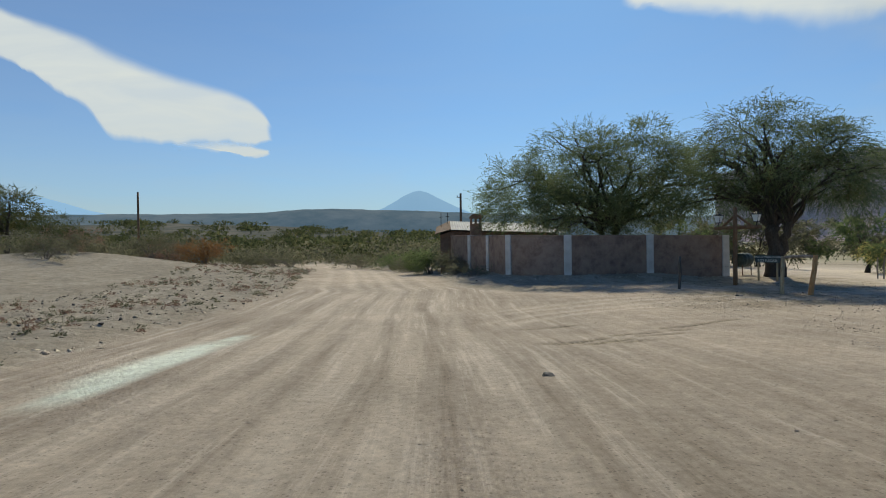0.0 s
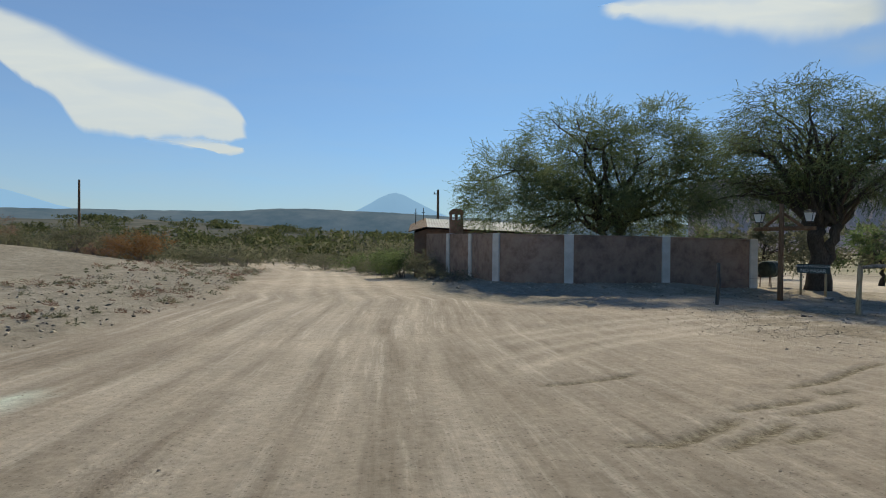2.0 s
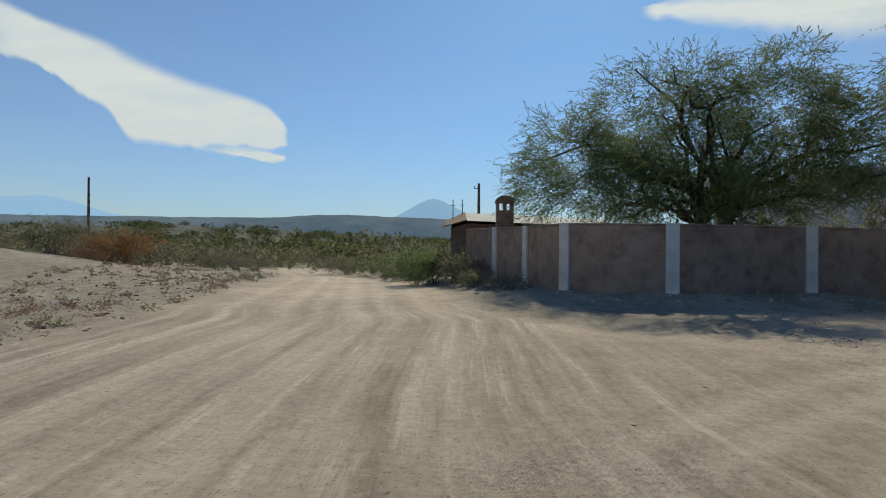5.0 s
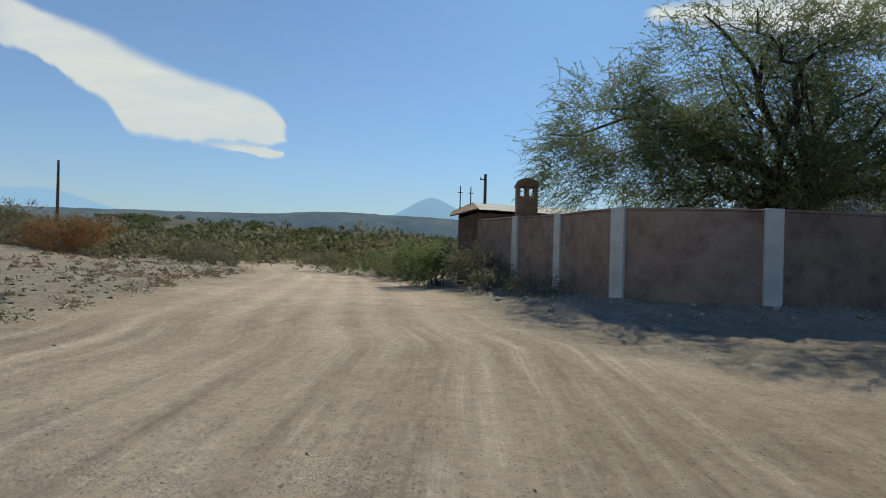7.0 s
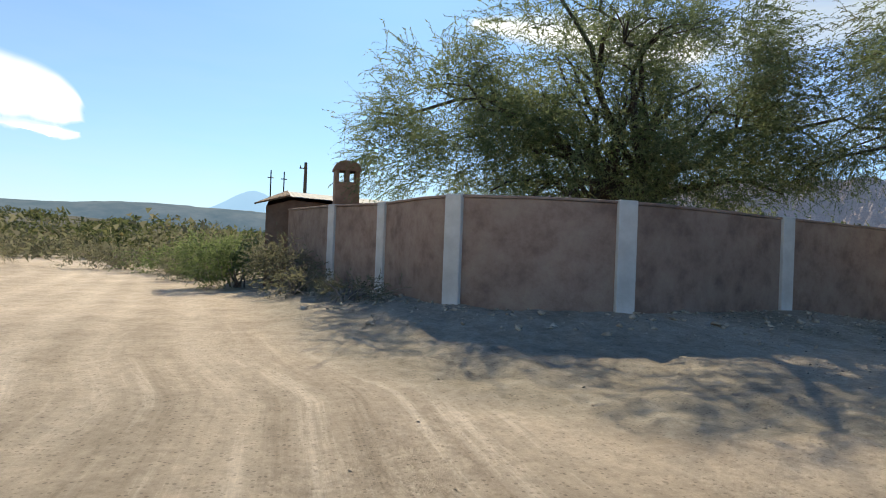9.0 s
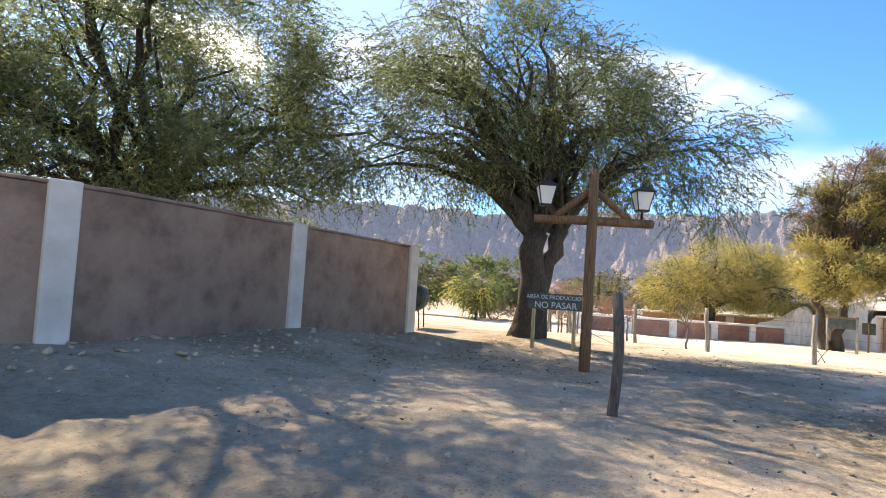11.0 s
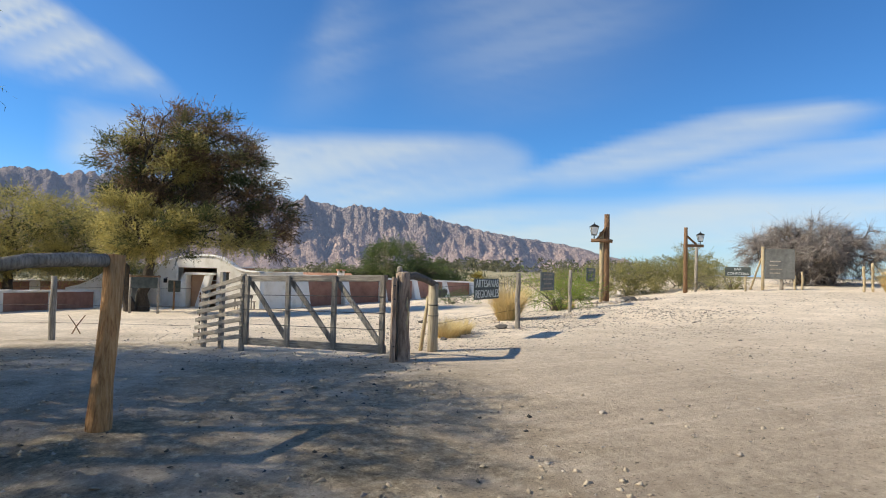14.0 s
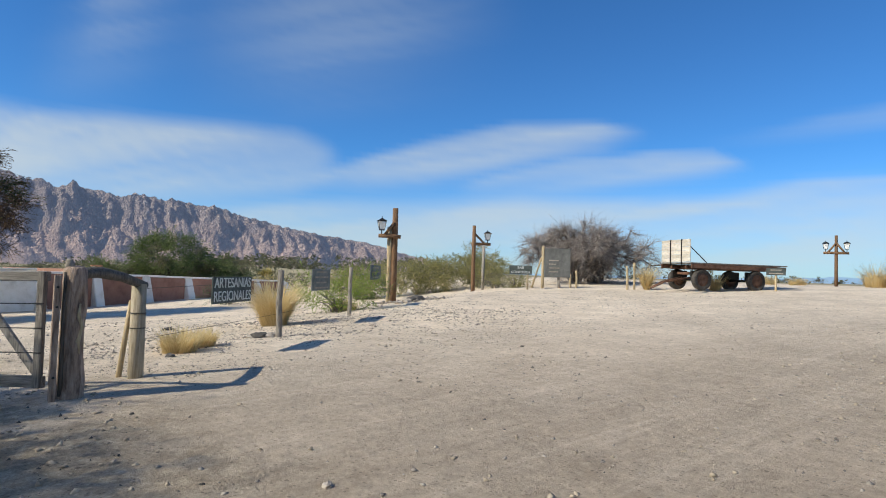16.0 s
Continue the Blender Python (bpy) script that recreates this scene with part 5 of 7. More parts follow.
for i, (sx, sy, size, mname, count) in enumerate(SHRUBS):
    tint = {"leaf_olive": "pale yellow-olive", "leaf_scrub": "dusty olive", "leaf_green": "fresh green", "leaf_fresh": "bright yellow-green", "leaf_orange": "dry orange-brown", "leaf_pink": "dry pinkish leafless", "leaf_dark": "dark olive"}[mname]
    build_shrub("shrub", f"{tint} shrub on bare earth", stand(sx, sy), size, mname, int(count * (0.6 if size[2] > 1.2 else 0.85)), 300 + i, dense=size[2] > 1.2, leaf=(0.065, 0.016) if size[2] > 1.2 else (0.06, 0.012), per=9, length=0.34, droop=-0.25 if mname == "leaf_fresh" else 0.1)


def build_valley_scrub():
    """The belt of scrub and trees that fills the valley beyond the road."""
    rng = np.random.RandomState(5)
    for label, mname, n, ylo, yhi, xlo, xhi, hlo, hhi in (
        ("belt of dusty olive scrub and low trees filling the valley", "leaf_scrub", 150, 58, 330, -190, 30, 1.4, 3.2),
        ("belt of dark green trees across the valley", "leaf_dark", 165, 72, 400, -250, 36, 2.2, 5.2),
        ("scattered dark trees on the far side of the valley", "leaf_dark", 210, 170, 660, -330, 60, 3.0, 6.5),
        ("belt of green bushes along the valley road", "leaf_scrub", 95, 54, 110, -44, 18, 1.4, 3.4),
        ("belt of green scrub below the mountains", "leaf_scrub", 110, -60, 110, 100, 260, 1.4, 3.8),
        ("thin scrub over the southern plain", "leaf_scrub", 60, -170, -26, -20, 130, 0.7, 1.6)):
        quads = []
        for _ in range(n):
            x, y = xlo + (xhi - xlo) * rng.rand(), ylo + (yhi - ylo) * rng.rand() ** 1.4
            if y > 0 and xlo < 0 and road_left(min(y, 80)) - 2 < x < road_right(min(y, 80)) + 2 and y < 70:
                continue
            if ylo < -100:
                y = -26 - (-26 + 170) * rng.rand()
                if -20 < y:
                    continue
            h = hlo + (hhi - hlo) * rng.rand()
            z = float(lie(x, y)) + (fbm(np.array(x * 0.06), np.array(y * 0.06), 3) - 0.5) * 1.2 * float(smooth(70, 160, math.hypot(x - 5, y - 20)))
            if xlo < 0 < ylo:
                z = max(z, float(rise_z(x, y)))
            w = h * (1.0 + 0.9 * rng.rand())
            lob = [(x + rng.normal() * w * 0.5, y + rng.normal() * w * 0.5, z + h * (0.35 + 0.2 * rng.rand()), w * 0.6, w * 0.6, h * 0.42) for _ in range(4)]
            c, d = in_lobes(lob, int(np.interp(abs(y), [60, 110, 250, 500], [140, 84, 40, 18])) if xlo < 0 and y > 0 else 80, rng, 0.72, 0.09 * h)
            c[:, 2] = np.maximum(c[:, 2], z + 0.05)
            q, f, _ = leaf_sprays(c, d, rng, 5, h * 0.10, 0.1, tuple(v * float(np.interp(math.hypot(x - 10, y), [60, 110, 250], [0.42, 0.75, 1.5])) * h ** 0.6 for v in (0.17, 0.06)), 0)
            heart = inner_leaves(lob, rng, 170 if 0 < y < 110 else 50 if y < 170 else 24, 0.97, 0.072 if 0 < y < 110 else 0.13 if y < 170 else 0.26)
            heart[:, 2] = np.maximum(heart[:, 2], z - 0.2)
            quads += [q, heart]
        q = np.concatenate(quads)
        tagged(new("valley_scrub", mesh_of("valley_scrub", q, np.arange(len(q)).reshape(-1, 3), MAT[mname])), label, "scrub", kind="stuff")


build_valley_scrub()
for deg, far_, top, seed in ((108.6, 104, 6.4, 71), (106.6, 112, 6.0, 72), (104.0, 126, 5.4, 73), (111.6, 128, 5.6, 74), (99.6, 118, 4.2, 75)):
    tx, ty = 1.3 + far_ * math.cos(math.radians(deg)), 20.3 + far_ * math.sin(math.radians(deg))
    tz = float(rise_z(tx, ty)) - 0.1
    build_tree("valley_tree", "dark green tree standing above the valley scrub", (tx, ty, tz), [((tx, ty, tz + 2.2), 0.24, 0.18)],
               [(tx, ty, tz + top * 0.62, 3.2, 3.0, top * 0.36), (tx + 2.4, ty, tz + top * 0.45, 2.2, 2.2, top * 0.3), (tx - 2.3, ty + 1, tz + top * 0.42, 2.4, 2.2, top * 0.28)], [("leaf_dark", 1.0, None)], 900, seed, limbs=7, leaf=(0.26, 0.07), length=0.8, droop=0.2, per=9, rise=0.3)


def build_grass(x, y, height, spread, blades, seed, label):
    rng = np.random.RandomState(seed)
    ob = thing("grass_clump", label, "grass", stand(x, y))
    ang, r = rng.rand(blades) * 2 * math.pi, spread * np.sqrt(rng.rand(blades))
    foot = np.stack([r * np.cos(ang) * 0.55, r * np.sin(ang) * 0.55, 0 * r], 1)
    lean = np.stack([np.cos(ang), np.sin(ang), 0 * ang], 1) * (r / spread * 0.55 + 0.2 * rng.rand(blades))[:, None] + rng.normal(size=(blades, 3)) * 0.24
    h = height * (0.55 + 0.5 * rng.rand(blades))[:, None]
    mid, tip = foot + lean * h * 0.35 + [0, 0, 1] * h * 0.6, foot + lean * h * 1.0 + [0, 0, 1] * h * 0.92
    w = np.stack([-np.sin(ang), np.cos(ang), 0 * ang], 1) * 0.0075
    q = np.stack([foot - w, foot + w, mid + w * 0.8, mid - w * 0.8, mid - w * 0.8, mid + w * 0.8, tip + w * 0.15, tip - w * 0.15], 1).reshape(-1, 3)
    part("tuft", mesh_of("tuft", q, np.arange(len(q)).reshape(-1, 4), MAT["straw"]), None, ob)


build_grass(24.4, 14.15, 0.95, 0.50, 1900, 3, "tall dry straw-coloured grass clump")
build_grass(21.1, 17.05, 0.36, 0.46, 900, 4, "low dry straw-coloured grass clump by stones")
build_grass(21.6, 16.55, 0.32, 0.36, 600, 8, "low dry straw-coloured grass clump by stones")
build_grass(25.8, -2.6, 0.95, 0.2, 600, 5, "dry straw-coloured grass clump beside the wagon")
build_grass(27.6, 10.6, 0.35, 0.7, 700, 6, "low pale dry grass under a green shrub")
build_grass(23.5, -3.84, 0.6, 0.35, 420, 9, "dry straw-coloured grass clump under the wagon")
build_grass(26.6, -18.6, 0.45, 0.8, 900, 10, "dry straw-coloured grass clump near a lamp post")
build_grass(28.2, -18.2, 0.5, 0.9, 900, 12, "dry straw-coloured grass clump near a lamp post")
for i, (x, y, h) in enumerate(((23.2, -20.5, 1.1), (21.8, -20.0, 1.3), (20.6, -19.0, 1.4), (22.2, -22.5, 1.5))):
    build_grass(x, y, h, 1.0, 1000, 70 + i, "tall pale straw-coloured dry brush near a lamp post")


# ---- the brown wall along the road ----
def ribbon_wall(path, low, high, thick, jitter=0.0, seed=1):
    """A wall of that thickness along a path of points; low and high are heights, one for each point."""
    rng = np.random.RandomState(seed)
    path = np.asarray(path, float)[:, :2]
    way = np.gradient(path, axis=0)
    way /= np.linalg.norm(way, axis=1, keepdims=True)
    side = np.stack([-way[:, 1], way[:, 0]], 1) * thick / 2
    high = np.asarray(high) + jitter * (rng.rand(len(path)) - 0.5)
    bm = bmesh.new()
    rings = []
    for p, s, a, b in zip(path, side, low, high):
        rings.append([bm.verts.new((*(p + s), a)), bm.verts.new((*(p + s), b - 0.015)), bm.verts.new((*(p + s * 0.8), b)), bm.verts.new((*(p - s * 0.8), b)), bm.verts.new((*(p - s), b - 0.015)), bm.verts.new((*(p - s), a))])
    for r, q in zip(rings, rings[1:]):
        for k in range(6):
            bm.faces.new((r[k], r[(k + 1) % 6], q[(k + 1) % 6], q[k]))
    bm.faces.new(rings[0])
    bm.faces.new(rings[-1][::-1])
    bmesh.ops.recalc_face_normals(bm, faces=bm.faces[:])
    return bm


def build_road_wall():
    wall = thing("wall_road", "brown rendered garden wall with pale pillars, curved at the corner", "wall", kind="structure")
    pts = spline([(2.0, 41.6, 3.25)] + WALL + [(19.9, 33.5, 2.95)], 10)[:-10]
    for i in range(6):
        seg = pts[i * 10 : i * 10 + 11]
        base = [float(lie(p[0], p[1])) - 0.35 for p in seg]
        part("panel", ribbon_wall(seg, base, seg[:, 2] - 0.03, 0.19, 0.012, i), MAT["panel"], wall)
        part("coping", ribbon_wall(seg, seg[:, 2] - 0.028, seg[:, 2] + 0.022, 0.25, 0.015, i + 20), MAT["panel"], wall)
    for i, (x, y, z) in enumerate(WALL):
        p, q = pts[max(0, i * 10 + 8)], pts[min(len(pts) - 1, i * 10 + 12)]
        ang = math.degrees(math.atan2(q[1] - p[1], q[0] - p[0]))
        ob = part("pillar", boxed((-0.19, -0.165, -0.5), (0.19, 0.165, z - float(lie(x, y)) + 0.035), 0.025), MAT["lime"], wall)
        ob.matrix_local = pose(x, y, float(lie(x, y)), 0, 0, ang)
    back = np.linspace((16.36, 33.05), (17.3, 40.5), 8)
    part("panel", ribbon_wall(back, [0.2] * 8, [2.93] * 8, 0.19, 0.01, 9), MAT["panel"], wall)


build_road_wall()


# ---- the house behind the wall ----
def build_house():
    h = thing("house", "low weathered brick house with a pale tin roof", "house", (0, 0, 0))
    g = float(lie(4, 43)) - 0.4
    bm = bmesh.new()
    front = [(1.2, g), (9.2, g), (9.2, 3.28), (1.95, 3.58), (1.2, 3.34)]
    f = [bm.verts.new((x, 42.0, z)) for x, z in front]
    b = [bm.verts.new((x, 49.0, z + (0.78 if z > 2 else 0))) for x, z in front]
    bm.faces.new(f), bm.faces.new(b[::-1])
    for i in range(5):
        bm.faces.new((f[i], b[i], b[(i + 1) % 5], f[(i + 1) % 5]))
    bmesh.ops.recalc_face_normals(bm, faces=bm.faces[:])
    part("wall", bm, MAT["brick_wall"], h)
    roof = bmesh.new()
    xs = np.linspace(1.88, 9.6, 90)
    for k, (x0, x1) in enumerate(zip(xs, xs[1:])):
        z0, z1 = (3.66 - (x - 1.9) * 0.0400 + 0.008 * math.sin(x * 36) for x in (x0, x1))
        vs = [roof.verts.new(v) for v in ((x0, 41.6, z0), (x1, 41.6, z1), (x1, 49.4, z1 + 0.82), (x0, 49.4, z0 + 0.82), (x0, 41.6, z0 + 0.02), (x1, 41.6, z1 + 0.02), (x1, 49.4, z1 + 0.84), (x0, 49.4, z0 + 0.84))]
        for q in ((0, 1, 5, 4), (4, 5, 6, 7), (3, 2, 1, 0), (2, 3, 7, 6)):
            roof.faces.new([vs[i] for i in q])
    bmesh.ops.remove_doubles(roof, verts=roof.verts[:], dist=0.0005)
    part("roof", roof, MAT["tin"], h, "pale corrugated tin roof")
    eave = bmesh.new()
    vs = [eave.verts.new(v) for v in ((0.85, 41.55, 3.36), (1.93, 41.55, 3.67), (1.93, 49.4, 4.50), (0.85, 49.4, 4.0), (0.85, 41.55, 3.41), (1.93, 41.55, 3.72), (1.93, 49.4, 4.55), (0.85, 49.4, 4.05))]
    for q in ((0, 1, 5, 4), (4, 5, 6, 7), (3, 2, 1, 0), (2, 3, 7, 6), (1, 2, 6, 5), (0, 4, 7, 3)):
        eave.faces.new([vs[i] for i in q])
    part("eave", eave, MAT["wood_brown"], h)
    chimney = thing("barbecue_chimney", "brick barbecue chimney with a rounded cap and two vent holes", "chimney", (3.5, 39.55, g))
    top = 4.63 - g
    part("shaft", boxed((-0.36, -0.3, 0), (0.36, 0.3, top - 0.62), 0.02), MAT["brick_wall"], chimney)
    for a, b in ((-0.36, -0.24), (-0.06, 0.06), (0.24, 0.36)):
        part("pier", boxed((a, -0.3, top - 0.62), (b, 0.3, top - 0.30), 0.01), MAT["brick_wall"], chimney)
    cap = bmesh.new()
    n = 14
    prof = [(-0.40, top - 0.30)] + [(-0.40 * math.cos(math.pi * k / n), top - 0.26 + 0.26 * math.sin(math.pi * k / n)) for k in range(n + 1)] + [(0.40, top - 0.30)]
    a = [cap.verts.new((x, -0.34, z)) for x, z in prof]
    b = [cap.verts.new((x, 0.34, z)) for x, z in prof]
    cap.faces.new(a[::-1]), cap.faces.new(b)
    for i in range(len(prof)):
        cap.faces.new((a[i], a[(i + 1) % len(prof)], b[(i + 1) % len(prof)], b[i]))
    bmesh.ops.recalc_face_normals(cap, faces=cap.faces[:])
    part("cap", cap, MAT["brick_wall"], chimney)
    for x, y, z in ((1.25, 46.0, 5.0), (1.75, 47.2, 5.1)):
        m = thing("roof_antenna", "thin metal antenna mast on the house roof", "antenna", (x, y, 3.2))
        rod("mast", [(0, 0, 0), (0, 0, z - 3.2)], [0.03, 0.025], MAT["iron"], m, 6, 0)
        rod("crossbar", [(-0.12, 0, z - 3.5), (0.12, 0, z - 3.5)], [0.02, 0.02], MAT["iron"], m, 6, 0)


build_house()


def utility_pole(x, y, top, lean=0.0, arm=True):
    b = (x, y, float(lie(x, y)) - 0.6)
    p = thing("utility_pole", "dark slim wooden utility pole in the scrub", "pole", b, group="utility poles")
    h = top - b[2]
    rod("pole", [(0, 0, 0), (lean * 0.5, 0, h / 2), (lean, 0, h)], [0.17, 0.14, 0.11], MAT["wood_brown"], p, 10, 0.03)
    if arm:
        part("bracket", barred((-0.42 + lean, 0, h - 0.42), (0.12 + lean, 0, h - 0.40), 0.07, 0.07), MAT["wood_brown"], p)
        rod("insulator", [(lean - 0.36, 0, h - 0.38), (lean - 0.36, 0, h - 0.22)], [0.05, 0.03], MAT["iron"], p, 6, 0)


utility_pole(-34.2, 71.6, 9.1, 0.0, False)
utility_pole(3.26, 65.3, 7.95)


# ---- the lamp posts ----
def lantern(parent, x, y, z, scale=1.0):
    """A four-sided coach lantern that stands on the arm at z."""
    s = scale
    rod("stalk", [(x, y, z), (x, y, z + 0.16 * s)], [0.022, 0.018], MAT["iron"], parent, 8, 0)
    lo, hi, wide0, wide1 = z + 0.16 * s, z + 0.48 * s, 0.085 * s, 0.15 * s
    cage = part("lantern", boxed((x - wide0 - 0.015, y - wide0 - 0.015, lo - 0.02), (x + wide0 + 0.015, y + wide0 + 0.015, lo + 0.015), 0.004), MAT["iron"], parent, "black iron coach lantern with pale glass")
    for sx, sy in ((-1, -1), (1, -1), (1, 1), (-1, 1)):
        part("corner_bar", barred((x + sx * wide0, y + sy * wide0, lo), (x + sx * wide1, y + sy * wide1, hi), 0.014, 0.014, bevel=0), MAT["iron"], cage)
    part("top_ring", boxed((x - wide1 - 0.02, y - wide1 - 0.02, hi - 0.012), (x + wide1 + 0.02, y + wide1 + 0.02, hi + 0.016), 0.004), MAT["iron"], cage)
    bm = bmesh.new()
    base = [bm.verts.new((x + sx * (wide1 + 0.015), y + sy * (wide1 + 0.015), hi + 0.016)) for sx, sy in ((-1, -1), (1, -1), (1, 1), (-1, 1))]
    peak = [bm.verts.new((x + sx * 0.03, y + sy * 0.03, hi + 0.105 * s)) for sx, sy in ((-1, -1), (1, -1), (1, 1), (-1, 1))]
    bm.faces.new(base[::-1]), bm.faces.new(peak)
    for k in range(4):
        bm.faces.new((base[k], base[(k + 1) % 4], peak[(k + 1) % 4], peak[k]))
    part("lantern_roof", bm, MAT["iron"], cage)
    rod("finial", [(x, y, hi + 0.10 * s), (x, y, hi + 0.19 * s)], [0.022, 0.004], MAT["iron"], cage, 6, 0)
    bm = bmesh.new()
    a = [bm.verts.new((x + sx * (wide0 - 0.004), y + sy * (wide0 - 0.004), lo + 0.015)) for sx, sy in ((-1, -1), (1, -1), (1, 1), (-1, 1))]
    b = [bm.verts.new((x + sx * (wide1 - 0.004), y + sy * (wide1 - 0.004), hi - 0.014)) for sx, sy in ((-1, -1), (1, -1), (1, 1), (-1, 1))]
    for k in range(4):
        bm.faces.new((a[k], a[(k + 1) % 4], b[(k + 1) % 4], b[k]))
    part("glass", bm, MAT["glass"], cage).visible_shadow = False


def lamp_post(x, y, height, turn, wood, arm_z, left, right, label, radius=0.11, lean=(0.0, 0.0), second=None, lamps=(-1, 1)):
    """A log post with a crossbeam (left and right of it along the local x axis), braces and lanterns."""
    p = thing("lamp_post", label, "lamp post", (x, y, ground_z(x, y) - 0.05), turn, group="lamp posts")
    lx, ly = lean
    rod("post", [(0, 0, -0.3), (lx * 0.3, ly * 0.3, height * 0.33), (lx * 0.66, ly * 0.66, height * 0.66), (lx, ly, height)], [radius * 1.12, radius * 1.05, radius, radius * 0.9], MAT[wood], p, 12, 0.05, 3)
    k = arm_z / height
    ax, ay = lx * k, ly * k + radius
    rod("crossbeam", [(ax - left, ay, arm_z - 0.02), (ax, ay, arm_z), (ax + right, ay, arm_z + 0.0)], [0.07, 0.08, 0.075], MAT[wood], p, 10, 0.06, 5)
    for s, ln in ((-1, left), (1, right)):
        if ln > 0.4:
            rod("brace", [(ax + s * ln * 0.62, ay, arm_z + 0.05), (ax + s * 0.04, ay, arm_z + 0.52)], [0.055, 0.055], MAT[wood], p, 8, 0.06, 7)
    if -1 in lamps:
        lantern(p, ax - left * 0.82, ay, arm_z + 0.06)
    if 1 in lamps:
        lantern(p, ax + right * 0.82, ay, arm_z + 0.06)
    if second:
        sx, sy, sh, sw = second
        rod("prop", [(sx, sy, -0.3), (sx, sy, sh * 0.5), (sx + 0.02, sy, sh)], [radius * 0.8] * 3, MAT[sw], p, 10, 0.08, 9, "paler bark-stripped log")
    return p


lamp_post(14.09, 27.07, 3.42, math.degrees(math.atan2(-1.56, 1.25)), "wood_brown", 2.56, 0.95, 1.05, "tall brown log lamp post with crossbeam and two lanterns", 0.086, (0.02, 0.0))
lamp_post(29.7, 7.5, 3.55, 66, "wood_brown", 2.5, 0.2, 0.62, "brown log lamp post with a paler log and lantern", 0.115, second=(0.17, -0.03, 2.85, "wood_tan"), lamps=(1,))
lamp_post(33.6, 0.4, 3.3, -120, "wood_brown", 2.4, 0.1, 0.85, "brown log lamp post with one lantern on its arm", 0.095, second=(0.5, 0.05, 2.35, "wood_grey"), lamps=(1,))
lamp_post(24.7, -19.0, 2.95, 20, "wood_brown", 1.95, 0.62, 0.62, "distant brown log lamp post with two lanterns", 0.085)


# ---- fence, gate and portals ----
def post(x, y, height, r, wood, label, lean=(0, 0), seed=1, group="fence posts", name="fence_post"):
    p = thing(name, label, "post", (x, y, ground_z(x, y)), group=group)
    rng = np.random.RandomState(seed)
    pts = [(lean[0] * k / 5 + 0.012 * rng.normal(), lean[1] * k / 5 + 0.012 * rng.normal(), -0.3 + (height + 0.3) * k / 5) for k in range(6)]
    rod("stake", pts, [r * 1.08, r * 1.03, r, r * 0.97, r * 0.95, r * 0.9], MAT[wood], p, 10, 0.14, seed)
    return p


def wires(points, heights, label):
    w = thing("fence_wire", label, "wire", (0, 0, 0))
    for h in heights:
        rod("strand", [(x, y, float(lie(x, y)) + h) for x, y in points], [0.0032] * len(points), MAT["wire"], w, 5, 0)


post(11.02, 25.33, 1.32, 0.060, "wood_dark", "dark grey wooden stake standing alone on shaded earth", (0.01, 0.01), 2)
FENCE = [(26.6, 33.3), (24.0, 29.8), (23.2, 27.4), (22.7, 24.7), (21.35, 22.1)]
for i, (x, y) in enumerate(FENCE[:4]):
    post(x, y, 1.25, 0.062, "wood_grey", "grey weathered wooden fence post", (0.02, 0.03), 10 + i)
for i, (x, y) in enumerate(((25.0, 33.7), (25.15, 33.5), (25.3, 33.45), (25.4, 33.2), (25.6, 33.15), (25.65, 32.95), (25.85, 32.9), (25.95, 32.7), (26.2, 33.0), (26.4, 32.55), (27.4, 34.6), (28.0, 35.3))):
    post(x, y, 1.15 + 0.1 * math.sin(i * 2), 0.036, "wood_grey", "grey crooked fence stake in a cluster", (0.04 * math.sin(i), 0.05 * math.cos(i * 3)), 30 + i, "clustered stakes")
wires(FENCE, (0.35, 0.7, 1.05), "three thin wires along the wooden fence posts")
wires([(11.02, 25.33), (16.9, 29.4), (19.5, 31.0), (26.6, 33.3)], (0.75,), "single thin wire past the tree trunk")

portal = thing("timber_portal", "small timber portal of two posts and a bent lintel", "portal", stand(14.2, 22.6), group="portals")
z0 = 0.0
rod("post", [(-0.36, 0.33, -0.3), (-0.37, 0.33, 0.3), (-0.355, 0.33, 0.8), (-0.33, 0.32, 1.40)], [0.074, 0.072, 0.068, 0.068], MAT["wood_tan"], portal, 14, 0.08, 2)
rod("post", [(0.28, -0.30, -0.3), (0.30, -0.30, 0.12), (0.34, -0.31, 0.45), (0.42, -0.33, 0.95), (0.46, -0.34, 1.45)], [0.098, 0.094, 0.084, 0.080, 0.080], MAT["wood_orange"], portal, 14, 0.16, 4, "orange-brown split leaning post")
rod("lintel", [(-0.31, 0.29, 1.345), (-0.12, 0.13, 1.385), (0.18, -0.11, 1.405), (0.40, -0.28, 1.40)], [0.046, 0.054, 0.056, 0.054], MAT["wood_grey"], portal, 12, 0.14, 6)

stakes = thing("crossed_stakes", "two thin crossed sticks standing in the yard", "stakes", stand(24.8, 24.75), 80)
for s in (-1, 1):
    rod("stick", [(-0.15 * s, 0.02 * s, -0.08), (0.0, 0.02 * s, 0.2), (0.17 * s, 0.02 * s, 0.44)], [0.016, 0.014, 0.010], MAT["wood_brown"], stakes, 6, 0.15)

GATE = np.array((17.98, 19.12)), np.array((20.04, 21.13)), np.array((21.0, 21.9))


